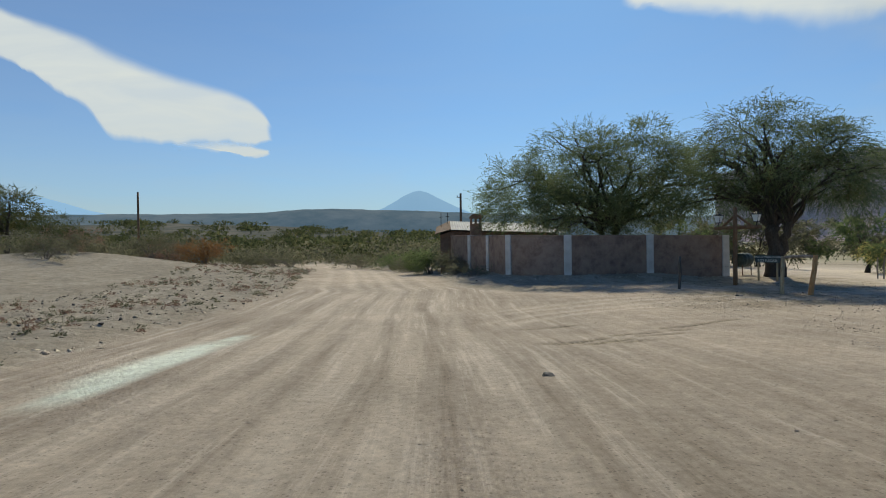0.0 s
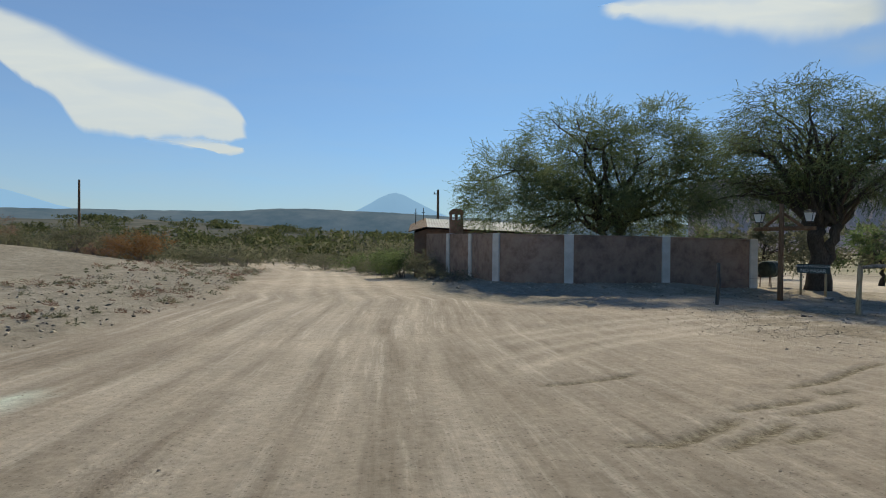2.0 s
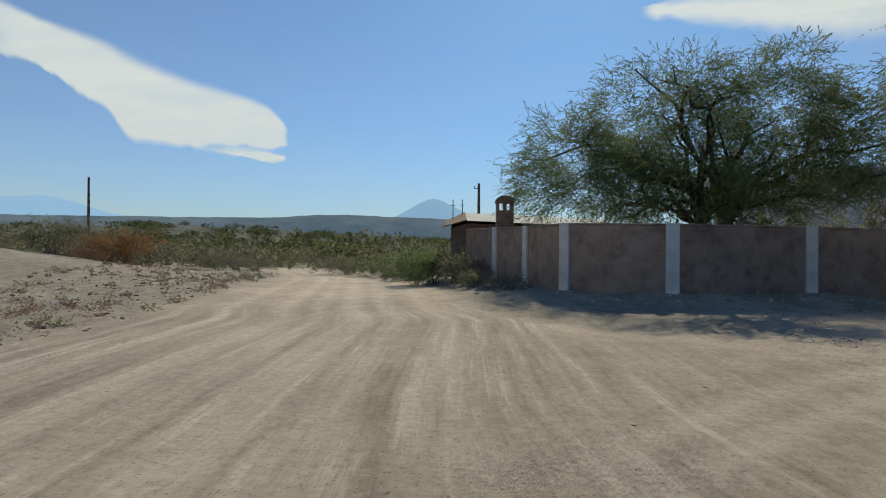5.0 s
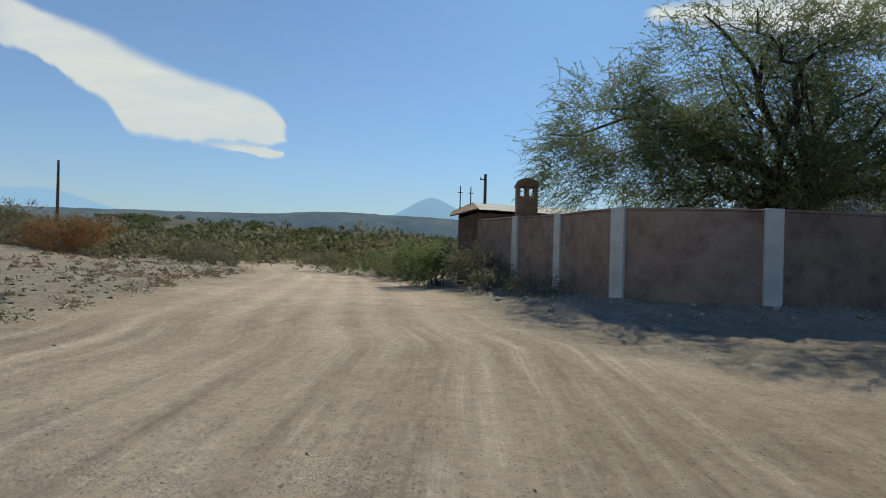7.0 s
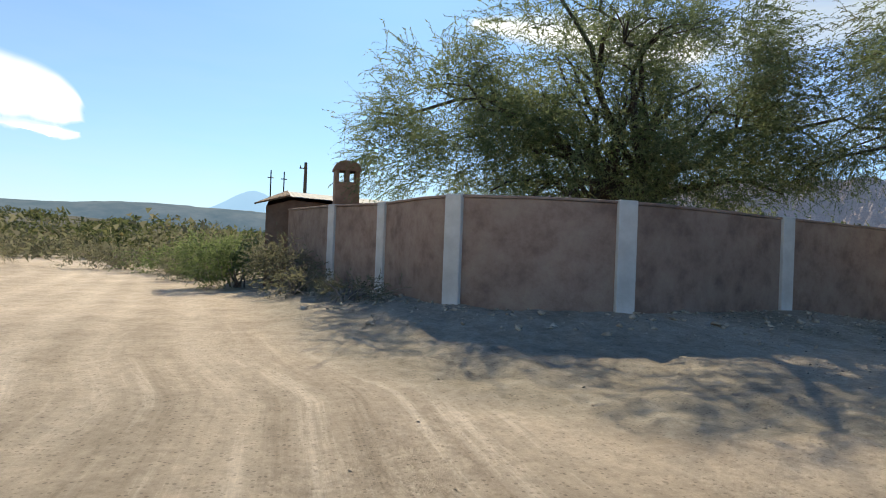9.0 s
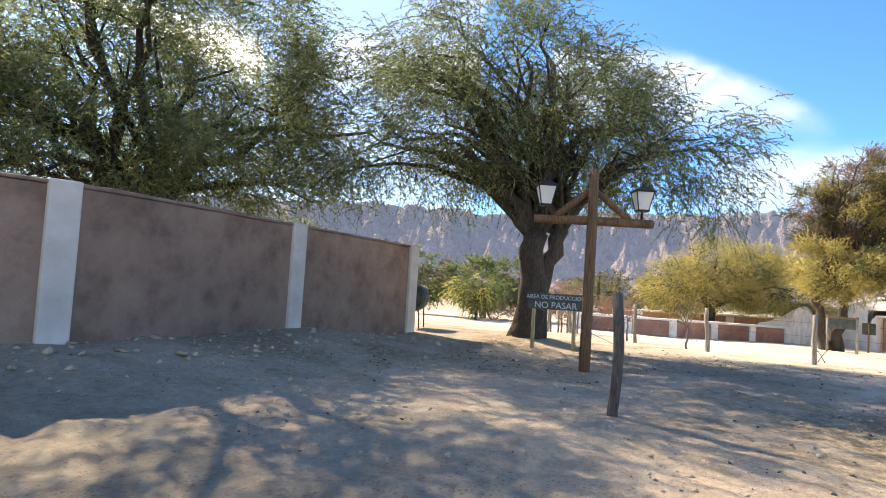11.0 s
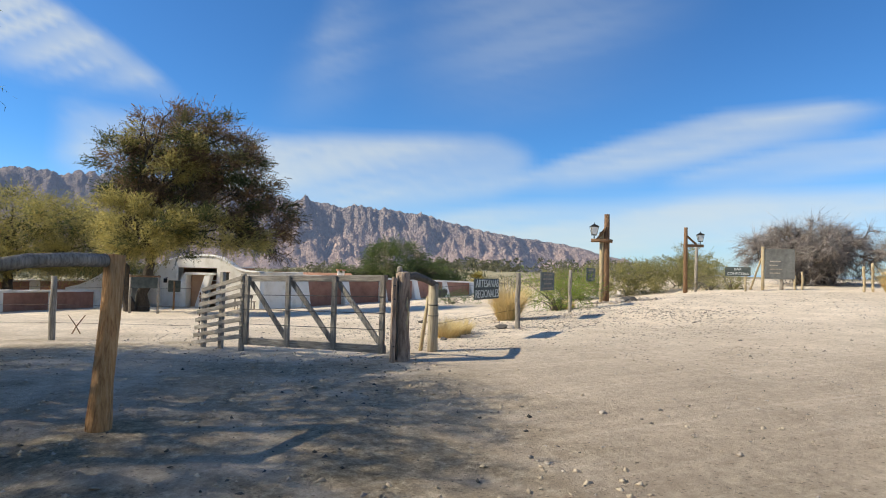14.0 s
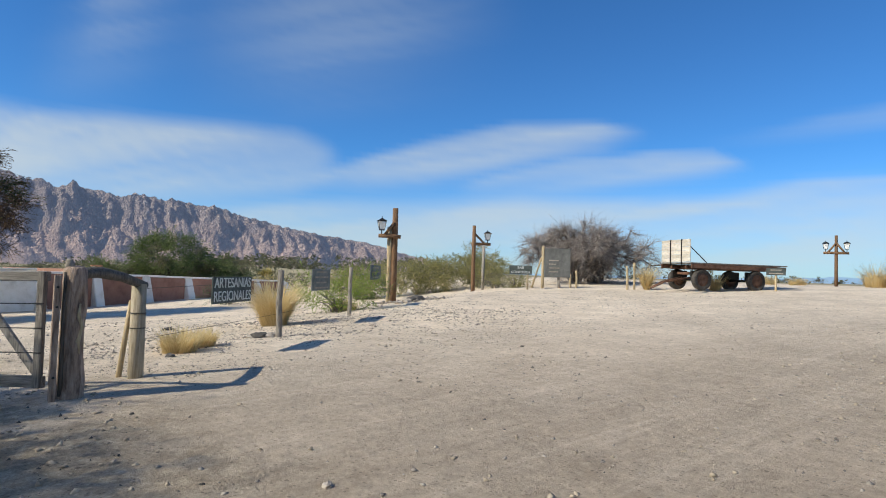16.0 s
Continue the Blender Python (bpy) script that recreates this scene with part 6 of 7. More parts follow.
def build_gate():
    a, b, c = GATE
    ln = float(np.linalg.norm(b - a))
    ang = math.degrees(math.atan2(*(b - a)[::-1]))
    za, zb = float(lie(*a)), float(lie(*b))
    g = thing("farm_gate", "weathered grey timber farm gate with diagonal braces and wires", "gate", (*a, 0), ang)
    lo = lambda s: za + (zb - za) * s / ln + 0.16
    hi = lambda s: za + (zb - za) * s / ln + 1.24
    part("top_rail", barred((0, 0, hi(0)), (ln, 0, hi(ln)), 0.10, 0.05, (0, 1, 0)), MAT["wood_rail"], g)
    part("bottom_rail", barred((0, 0, lo(0)), (ln, 0, lo(ln)), 0.12, 0.05, (0, 1, 0)), MAT["wood_rail"], g)
    stops = [0.05, ln * 0.335, ln * 0.665, ln - 0.05]
    for s in stops:
        part("upright", barred((s, 0.03, lo(s) - 0.06), (s, 0.03, hi(s) + 0.05), 0.085, 0.055, (0, 1, 0)), MAT["wood_grey"], g)
    for s, e in zip(stops, stops[1:]):
        part("brace", barred((e - 0.02, -0.03, hi(e) - 0.05), (s + 0.05, -0.03, lo(s) + 0.06), 0.085, 0.04, (0, 1, 0)), MAT["wood_grey"], g)
    for h in (0.30, 0.55, 0.80):
        rod("strand", [(0, 0.06, lo(0) + h), (ln, 0.06, lo(ln) + h)], [0.006, 0.006], MAT["wire"], g, 5, 0)
    s2 = thing("slatted_gate", "small weathered gate of tilted grey slats", "gate", (*b, zb), math.degrees(math.atan2(*(c - b)[::-1])))
    w = float(np.linalg.norm(c - b))
    for k in range(8):
        z = 0.13 + 0.140 * k
        reach = w + 0.16 - 0.035 * k + 0.02 * math.sin(k * 5)
        part("slat", barred((0.02, 0.07, z + 0.12 + 0.004 * k), (reach, 0.07, z - 0.11 - 0.006 * math.sin(k * 3)), 0.075, 0.022, (0, 1, 0)), MAT["wood_pale"], s2)
    for x, top in ((0.06, 1.32), (0.62, 1.34), (w - 0.12, 1.0)):
        part("upright", barred((x, 0.02, -0.1), (x, 0.02, top), 0.085, 0.07, (0, 1, 0)), MAT["wood_grey"], s2)
    chain = Rods()
    for k in range(14):
        chain.add([(w + 0.05 + 0.012 * math.sin(k * 2), 0, 0.95 - k * 0.065), (w + 0.05, 0, 0.90 - k * 0.065)], [0.014, 0.014], 5, 0)
    part("chain", chain.mesh("chain", MAT["rust"]), None, s2)


build_gate()

P2 = thing("gate_portal", "thick knotty gate post joined to a round post by a lintel", "portal", stand(17.83, 18.90), group="portals")
rod("gate_post", [(0, 0, -0.35), (0.0, 0, 0.02), (0.012, 0, 0.2), (-0.012, 0.01, 0.45), (-0.02, 0.01, 0.7), (0.015, 0, 0.95), (0.0, 0, 1.2), (-0.01, 0.01, 1.33), (-0.015, 0.01, 1.36)], [0.145, 0.132, 0.118, 0.106, 0.104, 0.112, 0.108, 0.100, 0.07], MAT["wood_post"], P2, 18, 0.30, 5, "thick split knotty trunk")
rod("knot", [(-0.098, -0.045, 0.46), (-0.112, -0.03, 0.60), (-0.108, -0.06, 0.74), (-0.118, -0.03, 0.86), (-0.100, -0.04, 0.98)], [0.010, 0.022, 0.016, 0.020, 0.008], MAT["wood_tan"], P2, 8, 0.45, 2)
rod("bark_strip", [(-0.06, 0.095, 0.05), (-0.07, 0.098, 0.5), (-0.06, 0.10, 0.9), (-0.055, 0.10, 1.3)], [0.020, 0.018, 0.020, 0.014], MAT["wood_dark"], P2, 7, 0.5, 4)
part("hanging_board", barred((-0.10, 0.17, -0.05), (-0.10, 0.17, 1.27), 0.09, 0.06, (0, 1, 0)), MAT["wood_post"], P2)
for h in (0.25, 0.95, 1.15):
    rod("bolt", [(-0.13, 0.17, h), (-0.155, 0.165, h)], [0.014, 0.012], MAT["iron"], P2, 6, 0)
rod("round_post", [(0.90, -0.77, -0.35), (0.90, -0.77, 0.5), (0.92, -0.77, 1.16)], [0.092, 0.088, 0.084], MAT["wood_round"], P2, 14, 0.05, 8, "pale round post with dark bands")
for h in (0.30, 0.62, 0.80):
    rod("band", [(0.903, -0.77, h), (0.903, -0.77, h + 0.014)], [0.0905, 0.0905], MAT["wire"], P2, 14, 0)
rod("lintel", [(-0.05, 0.03, 1.28), (0.3, -0.25, 1.30), (0.65, -0.54, 1.24), (0.98, -0.84, 1.14)], [0.060, 0.062, 0.056, 0.050], MAT["wood_dark"], P2, 10, 0.22, 11)
rod("strut", [(1.12, -0.60, -0.2), (0.98, -0.70, 0.95)], [0.036, 0.030], MAT["wood_tan"], P2, 8, 0.1, 12)
rod("cap_stone", [(0.0, 0.06, 1.33), (0.01, 0.06, 1.39), (0.0, 0.07, 1.43)], [0.05, 0.045, 0.03], MAT["wood_pale"], P2, 7, 0.3, 14)

S2, S3, LQ = (22.0, 15.0), (25.4, 11.6), (29.5, 7.7)
post(*S2, 1.30, 0.062, "wood_grey", "grey-brown weathered fence post beside stones", (-0.06, 0.04), 41)
post(*S3, 1.28, 0.055, "wood_grey", "thin dark fence post on stony earth", (0.0, 0.02), 42)
wires([(18.75, 18.15), S2, S3, LQ], (0.45, 1.08), "thin wires between the roadside fence posts")


# ---- signs ----
def sign_board(p, q, bottom, top, lines, label, size, posts=(), bars=0, name="sign", board="board"):
    """A board from p to q in plan, lettered on the side that faces the drive."""
    p, q = np.array(p, float), np.array(q, float)
    ln = float(np.linalg.norm(q - p))
    ang = math.degrees(math.atan2(*(q - p)[::-1]))
    s = thing(name, label, "sign", (*((p + q) / 2), bottom), ang)
    h = top - bottom
    part("board", boxed((-ln / 2, -0.012, 0), (ln / 2, 0.012, h), 0.004), MAT[board], s)
    rows = len(lines) or bars
    for i, text in enumerate(lines):
        z = h * (1 - (i + 0.5) / rows)
        lettering(text, size[i], MAT["paint"], s, (0, -0.017, z), 0)
    for i in range(bars if not lines else 0):
        z = h * (1 - (i + 0.5) / rows)
        w = ln * (0.36 if i % 2 else 0.28)
        part("text_bar", boxed((-w, -0.018, z - h * 0.16 / rows), (w, -0.012, z + h * 0.16 / rows), 0.002), MAT["wood_grey"], s)
    for x in posts:
        rod("stake", [(x, 0.05, -(bottom - float(lie(*((p + q) / 2)))) - 0.2), (x, 0.05, h * 0.8)], [0.045, 0.04], MAT["wood_tan"], s, 8, 0.08, 3)
    return s


sign_board((20.07, 16.87), (21.04, 15.93), 1.63, 2.05, ["ARTESANIAS", "REGIONALES"], "dark hanging board lettered in white, ARTESANIAS REGIONALES", (0.225, 0.225))
sign_board((23.23, 13.77), (24.11, 12.89), 1.73, 2.22, [], "grey hanging board with faded unreadable white lettering", (0.2,), bars=4, board="board_grey")
sign_board((26.95, 10.1), (28.0, 9.1), 1.95, 2.41, [], "grey hanging board with faded white lettering", (0.2,), bars=3, board="board_grey")
sign_board((16.1, 29.3), (16.75, 28.35), 1.72, 2.06, ["AREA DE PRODUCCION", "NO PASAR"], "dark wooden notice, AREA DE PRODUCCION NO PASAR", (0.115, 0.19), posts=(-0.45, 0.42))
sign_board((30.2, 1.16), (29.5, 0.46), 2.28, 2.67, ["BAR", "CONFITERIA"], "dark blue-grey board lettered BAR CONFITERIA on a post", (0.16, 0.15), posts=(0.3,))
sign_board((21.95, -4.8), (21.35, -5.1), 2.53, 2.80, [], "small grey board hanging beside the wagon", (0.1,), bars=2, posts=(0.0,))


def build_billboard():
    b = thing("billboard", "large faded grey wooden notice board on tan posts", "sign", stand(29.4, -1.0), math.degrees(math.atan2(-0.72, -0.79)))
    z = b.location[2]
    part("board", boxed((-0.55, -0.02, 2.2 - z), (0.6, 0.02, 3.5 - z), 0.006), MAT["board_faded"], b, "faded grey board")
    for k in range(4):
        part("text_bar", boxed((-0.35, -0.027, 2.42 - z + 0.17 * k), (0.05 + 0.1 * math.sin(k * 2.2), -0.021, 2.47 - z + 0.17 * k), 0.002), MAT["wood_grey"], b)
    rod("post", [(-0.62, 0.02, -0.3), (-0.62, 0.02, 3.6 - z)], [0.07, 0.065], MAT["wood_tan"], b, 10, 0.06, 2)
    rod("post", [(0.1, 0.16, -0.3), (0.1, 0.14, 2.9 - z)], [0.08, 0.075], MAT["wood_grey"], b, 10, 0.06, 5)
    rod("strut", [(-1.15, 0.35, -0.1), (-0.68, 0.08, 3.1 - z)], [0.045, 0.04], MAT["wood_tan"], b, 8, 0.05, 4)


build_billboard()
for i, (x, y, h) in enumerate(((28.96, -1.42, 0.62), (28.75, -1.6, 0.78), (26.45, -2.15, 1.0), (26.25, -2.35, 1.12))):
    post(x, y, h, 0.05, "wood_tan", "short pale wooden stake on the plain", (0.02, 0), 60 + i, "short stakes")


# ---- the wagon ----
def wheel(parent, x, y, r, width, hub):
    w = part("wheel", lathe([(r * 0.62, -width / 2 * 0.8), (r * 0.82, -width / 2), (r * 0.97, -width / 2 * 0.8), (r, -width * 0.2), (r, width * 0.2), (r * 0.97, width / 2 * 0.8), (r * 0.82, width / 2), (r * 0.62, width / 2 * 0.8)], 26), MAT["rubber"], parent, "worn dusty tyre", True)
    w.matrix_local = pose(x, y, r, 90, 0, 0)
    rim = part("rim", lathe([(0.0, -0.05), (r * 0.22, -0.07), (r * 0.30, -0.02), (r * 0.56, 0.01), (r * 0.64, -width * 0.38), (r * 0.64, width * 0.38), (r * 0.3, 0.04), (0.0, 0.05)], 22), MAT[hub], w, "rusty reddish rim", True)
    for k in range(6):
        a = k * math.pi / 3
        part("bolt", lathe([(0, -0.11), (0.018, -0.11), (0.018, -0.03)], 6, (r * 0.24 * math.cos(a), r * 0.24 * math.sin(a), 0)), MAT["iron"], w)


def lathe(profile, steps, shift=(0, 0, 0)):
    bm = bmesh.new()
    rings = []
    for r, z in profile:
        rings.append([bm.verts.new((r * math.cos(2 * math.pi * k / steps) + shift[0], r * math.sin(2 * math.pi * k / steps) + shift[1], z + shift[2])) for k in range(steps)])
    for a, b in zip(rings, rings[1:]):
        for k in range(steps):
            bm.faces.new((a[k], a[(k + 1) % steps], b[(k + 1) % steps], b[k]))
    bmesh.ops.remove_doubles(bm, verts=bm.verts[:], dist=1e-5)
    bmesh.ops.recalc_face_normals(bm, faces=bm.faces[:])
    return bm


def build_wagon():
    a, way, ln = np.array((23.3, -1.75)), radians(-109.8), 4.7
    b = a + ln * np.array((math.cos(way), math.sin(way)))
    g = float(lie(*((a + b) / 2)))
    w = thing("farm_wagon", "old flatbed farm wagon, rusty frame, pale slatted headboard", "wagon", (*a, g), math.degrees(way))
    deck = 1.02
    for k in range(8):
        y = 0.05 + k * 0.215
        part("deck_plank", boxed((0.0, y, deck), (ln + 0.05 * math.sin(k * 4), y + 0.205, deck + 0.045), 0.006), MAT["wood_grey"], w)
    for y in (0.0, 1.77):
        part("side_beam", barred((0.0, y, deck - 0.09), (ln - 0.15, y, deck - 0.11), 0.17, 0.05, (0, 1, 0)), MAT["rust"], w)
    for y in (0.45, 1.3):
        part("chassis_beam", barred((0.1, y, deck - 0.14), (ln - 0.2, y, deck - 0.14), 0.14, 0.09, (0, 1, 0)), MAT["rust"], w)
    for x in (0.55, 1.5, 2.5, 3.5, 4.4):
        part("cross_member", barred((x, 0.05, deck - 0.12), (x, 1.75, deck - 0.12), 0.08, 0.1), MAT["rust"], w)
    for x in (0.62, 3.22):
        part("axle", barred((x, 0.2, 0.41), (x, 1.56, 0.41), 0.09, 0.09), MAT["iron"], w)
        for y in (0.35, 1.45):
            part("leaf_spring", barred((x - 0.35, y, 0.60), (x + 0.35, y, 0.60), 0.32, 0.08, (0, 1, 0)), MAT["iron"], w)
    for x in (0.62, 3.22):
        wheel(w, x, 0.18, 0.41, 0.22, "rust")
        wheel(w, x, 1.58, 0.41, 0.22, "rust")
    for k in range(6):
        z = deck + 0.07 + k * 0.145
        part("headboard_plank", barred((-0.02, 0.02 + 0.01 * (k % 2), z + 0.07), (-0.02, 1.72, z + 0.06), 0.028, 0.138), MAT["slat_white"], w)
    for y in (0.5, 1.15):
        part("headboard_strap", barred((-0.045, y, deck - 0.1), (-0.045, y, deck + 0.94), 0.06, 0.03, (0, 1, 0)), MAT["iron"], w)
    rod("stay", [(0.0, 0.05, deck + 0.65), (0.75, 0.05, deck + 0.05)], [0.02, 0.02], MAT["iron"], w, 6, 0)
    rod("drawbar", [(0.5, 0.6, 0.5), (-0.6, 0.8, 0.28), (-1.15, 0.85, 0.03)], [0.04, 0.035, 0.03], MAT["rust"], w, 8, 0)
    rod("drawbar", [(0.5, 1.2, 0.5), (-0.6, 0.98, 0.28), (-1.15, 0.9, 0.03)], [0.04, 0.035, 0.03], MAT["rust"], w, 8, 0)
    part("turntable", lathe([(0, 0.6), (0.42, 0.6), (0.42, 0.7), (0, 0.7)], 20, (0.62, 0.9, 0)), MAT["rust"], w)


build_wagon()


# ---- the estate: low walls, arch, outbuildings ----
def panelled_wall(name, label, a, b, top_a, top_b, bays, lean=0.0, thick=0.3):
    w = thing(name, label, "wall", kind="structure")
    a, b = np.array(a), np.array(b)
    s = np.linspace(0, 1, bays * 4 + 1)
    path = a + (b - a) * s[:, None]
    tops = top_a + (top_b - top_a) * s
    low = [float(lie(*p)) - 0.3 for p in path]
    part("wall_core", ribbon_wall(path, low, tops - 0.02, thick, 0.02, 3), MAT["red_panel"], w)
    part("coping", ribbon_wall(path, tops - 0.018, tops + 0.10, thick + 0.12, 0.02, 4), MAT["white"], w)
    way = (b - a) / np.linalg.norm(b - a)
    nrm = np.array((way[1], -way[0]))
    if nrm @ (np.array((12, 20)) - a) < 0:
        nrm = -nrm
    for k in range(bays + 1):
        p = a + (b - a) * k / bays
        g, t = float(lie(*p)) - 0.25, top_a + (top_b - top_a) * k / bays
        bm = bmesh.new()
        half = 0.27
        lo = [p + way * h + nrm * d for h, d in ((-half, -0.1), (half, -0.1), (half, thick / 2 + 0.06 + lean), (-half, thick / 2 + 0.06 + lean))]
        hi = [p + way * h + nrm * d for h, d in ((-half, -0.1), (half, -0.1), (half, thick / 2 + 0.05), (-half, thick / 2 + 0.05))]
        va, vb = [bm.verts.new((*v, g)) for v in lo], [bm.verts.new((*v, t - 0.02)) for v in hi]
        bm.faces.new(va[::-1]), bm.faces.new(vb)
        for i in range(4):
            bm.faces.new((va[i], va[(i + 1) % 4], vb[(i + 1) % 4], vb[i]))
        bmesh.ops.recalc_face_normals(bm, faces=bm.faces[:])
        bmesh.ops.bevel(bm, geom=bm.edges[:], offset=0.03, segments=2, affect="EDGES")
        part("pilaster", bm, MAT["white"], w)


panelled_wall("wall_low_west", "low red-brown panelled wall with white coping and pilasters", (32.1, 35.6), (46.4, 28.7), 0.98, 0.62, 5)
panelled_wall("wall_low_back", "low red-brown wall with white coping behind the garden", (47.5, 41.2), (52.2, 30.0), 0.86, 1.05, 4)
panelled_wall("wall_long_east", "long red-brown wall with white coping and sloped buttresses", (46.6, 20.3), (57.0, 0.5), 1.72, 1.2, 7, 0.5)


wall_gate = thing("garden_gate", "small dark wooden gate set in the long wall", "gate", (53.45, 6.75, -0.35), math.degrees(math.atan2(-19.8, 10.4)))
for k in range(6):
    part("plank", boxed((-0.72 + k * 0.243, -0.31, 0.0), (-0.49 + k * 0.243, -0.26, 1.12), 0.008), MAT["wood_dark"], wall_gate)
for z in (0.2, 0.9):
    part("crossbar", boxed((-0.72, -0.35, z), (0.72, -0.312, z + 0.1), 0.006), MAT["wood_dark"], wall_gate)
garden_bench = thing("garden_bench", "weathered wooden bench in front of the white wall", "bench", (45.2, 20.9, float(lie(45.2, 20.9)) - 0.02), -62)
for k in range(3):
    part("seat_slat", boxed((-0.6, -0.2 + k * 0.14, 0.42), (0.6, -0.08 + k * 0.14, 0.46), 0.006), MAT["wood_grey"], garden_bench)
part("backrest", boxed((-0.6, 0.20, 0.62), (0.6, 0.235, 0.80), 0.006), MAT["wood_grey"], garden_bench)
for x in (-0.5, 0.5):
    for y in (-0.14, 0.2):
        part("leg", boxed((x - 0.03, y - 0.03, 0.0), (x + 0.03, y + 0.03, 0.42 if y < 0 else 0.80), 0.005), MAT["wood_grey"], garden_bench)


def build_arch():
    """The white entrance: a wall with a curved gable, a doorway and flared feet."""
    ar = thing("entrance_arch", "white limewashed entrance gable with a curved top and doorway", "gateway")
    ar.matrix_world = Matrix.Translation((48.2, 24.0, 0)) @ Matrix.Rotation(radians(-32), 4, "Z") @ Matrix.Translation((0, -24.0, 0))
    g = -0.75
    top = [(28.6, 1.80), (27.6, 1.80), (27.1, 1.85), (26.6, 2.0), (26.2, 2.2), (25.6, 2.42), (24.9, 2.64), (24.2, 2.74), (23.4, 2.77), (22.6, 2.76), (22.0, 2.62), (21.5, 2.38), (21.1, 2.12), (20.75, 1.97), (20.3, 1.89), (19.4, 1.85)]
    door_l, door_r, door_t = 24.85, 22.25, 2.02
    ys = sorted({y for y, _ in top} | {door_l, door_r}, reverse=True)
    tz = lambda y: float(np.interp(-y, [-p[0] for p in top], [p[1] for p in top]))
    bm = bmesh.new()

    def slab(y0, y1, za, zb, x0=0.0, x1=0.45):
        v = [bm.verts.new(c) for c in ((x0, y0, za[0]), (x0, y1, za[1]), (x0, y1, zb[1]), (x0, y0, zb[0]), (x1, y0, za[0]), (x1, y1, za[1]), (x1, y1, zb[1]), (x1, y0, zb[0]))]
        for f in ((0, 1, 2, 3), (7, 6, 5, 4), (3, 2, 6, 7), (0, 4, 5, 1)):
            bm.faces.new([v[i] for i in f])
        return v

    ends = []
    for y0, y1 in zip(ys, ys[1:]):
        low = (door_t, door_t) if door_r - 0.01 <= y1 and y0 <= door_l + 0.01 else (g, g)
        ends.append(slab(y0, y1, low, (tz(y0), tz(y1))))
    bm.faces.new([ends[0][i] for i in (0, 3, 7, 4)])
    bm.faces.new([ends[-1][i] for i in (1, 5, 6, 2)])
    bmesh.ops.remove_doubles(bm, verts=bm.verts[:], dist=0.0005)
    bmesh.ops.recalc_face_normals(bm, faces=bm.faces[:])
    part("gable_wall", bm, MAT["white"], ar)
    edge = spline([(y, z, 0.0) for y, z in top], 6)
    cop, rings = bmesh.new(), []
    for i, (y, z, _) in enumerate(edge):
        w = 0.012 * math.sin(i * 1.7) + 0.008 * math.sin(i * 4.1)
        rings.append([cop.verts.new(c) for c in ((-0.05, y, z - 0.07 + w), (-0.06, y, z + 0.0 + w), (0.02, y, z + 0.045 + w), (0.43, y, z + 0.045 + w), (0.50, y, z + 0.0), (0.50, y, z - 0.07))])
    for a, b in zip(rings, rings[1:]):
        for k in range(6):
            cop.faces.new((a[k], a[(k + 1) % 6], b[(k + 1) % 6], b[k]))
    cop.faces.new(rings[0]), cop.faces.new(rings[-1][::-1])
    bmesh.ops.recalc_face_normals(cop, faces=cop.faces[:])
    part("coping", cop, MAT["white"], ar, "", True)
    def plate(name, outline, x0, x1, material, bevel=0.03):
        """An upright slab with that outline of (y, z), from x0 to x1."""
        b2 = bmesh.new()
        p = [b2.verts.new((x0, y, z)) for y, z in outline]
        q = [b2.verts.new((x1, y, z)) for y, z in outline]
        b2.faces.new(p), b2.faces.new(q[::-1])
        for i in range(len(outline)):
            b2.faces.new((p[i], q[i], q[(i + 1) % len(outline)], p[(i + 1) % len(outline)]))
        bmesh.ops.recalc_face_normals(b2, faces=b2.faces[:])
        if bevel:
            bmesh.ops.bevel(b2, geom=b2.edges[:], offset=bevel, segments=2, affect="EDGES")
        return part(name, b2, MAT[material], ar)

    back = ar.matrix_world.inverted()
    pier, rings = bmesh.new(), []
    for x0, x1, y0, y1, z in ((47.20, 48.7, 29.10, 26.95, -1.0), (47.38, 48.7, 28.75, 27.22, 0.5), (47.52, 48.7, 28.50, 27.45, 1.3), (47.62, 48.6, 28.32, 27.60, 1.75), (47.75, 48.5, 28.18, 27.74, 1.93), (47.9, 48.4, 28.08, 27.84, 1.98)):
        rings.append([pier.verts.new(back @ Vector(c)) for c in ((x0, y0, z), (x0, y1, z), (x1, y1, z), (x1, y0, z))])
    pier.faces.new(rings[0]), pier.faces.new(rings[-1][::-1])
    for a, b in zip(rings, rings[1:]):
        for k in range(4):
            pier.faces.new((a[k], b[k], b[(k + 1) % 4], a[(k + 1) % 4]))
    bmesh.ops.recalc_face_normals(pier, faces=pier.faces[:])
    bmesh.ops.bevel(pier, geom=pier.edges[:], offset=0.05, segments=2, affect="EDGES")
    part("pier", pier, MAT["white_streaked"], ar, "flared white corner pier with streaked limewash")
    run_ = [(48.0, 28.0), (48.0, 28.5), (47.95, 28.9), (47.9, 29.3), (47.85, 29.8), (47.8, 30.4)]
    for name, path, tops in (("wing_wall", run_, [1.90, 1.72, 1.42, 1.15, 0.92, 0.78]), ("return_wall", [(48.4, 27.95), (49.5, 27.95), (50.75, 27.95)], [1.78, 1.78, 1.78])):
        bm = ribbon_wall(path, [-0.95] * len(path), tops, 0.32, 0.01, 8)
        bm.transform(back)
        part(name, bm, MAT["white"], ar)
    plate("buttress", [(25.1, g), (24.12, g), (24.12, 1.62), (24.35, 1.62), (24.75, 0.9)], -0.25, 0.3, "white")
    plate("porch_panel", [(24.1, g), (23.05, g), (23.05, 1.58), (24.1, 1.58)], 0.2, 0.4, "ochre", 0.01)
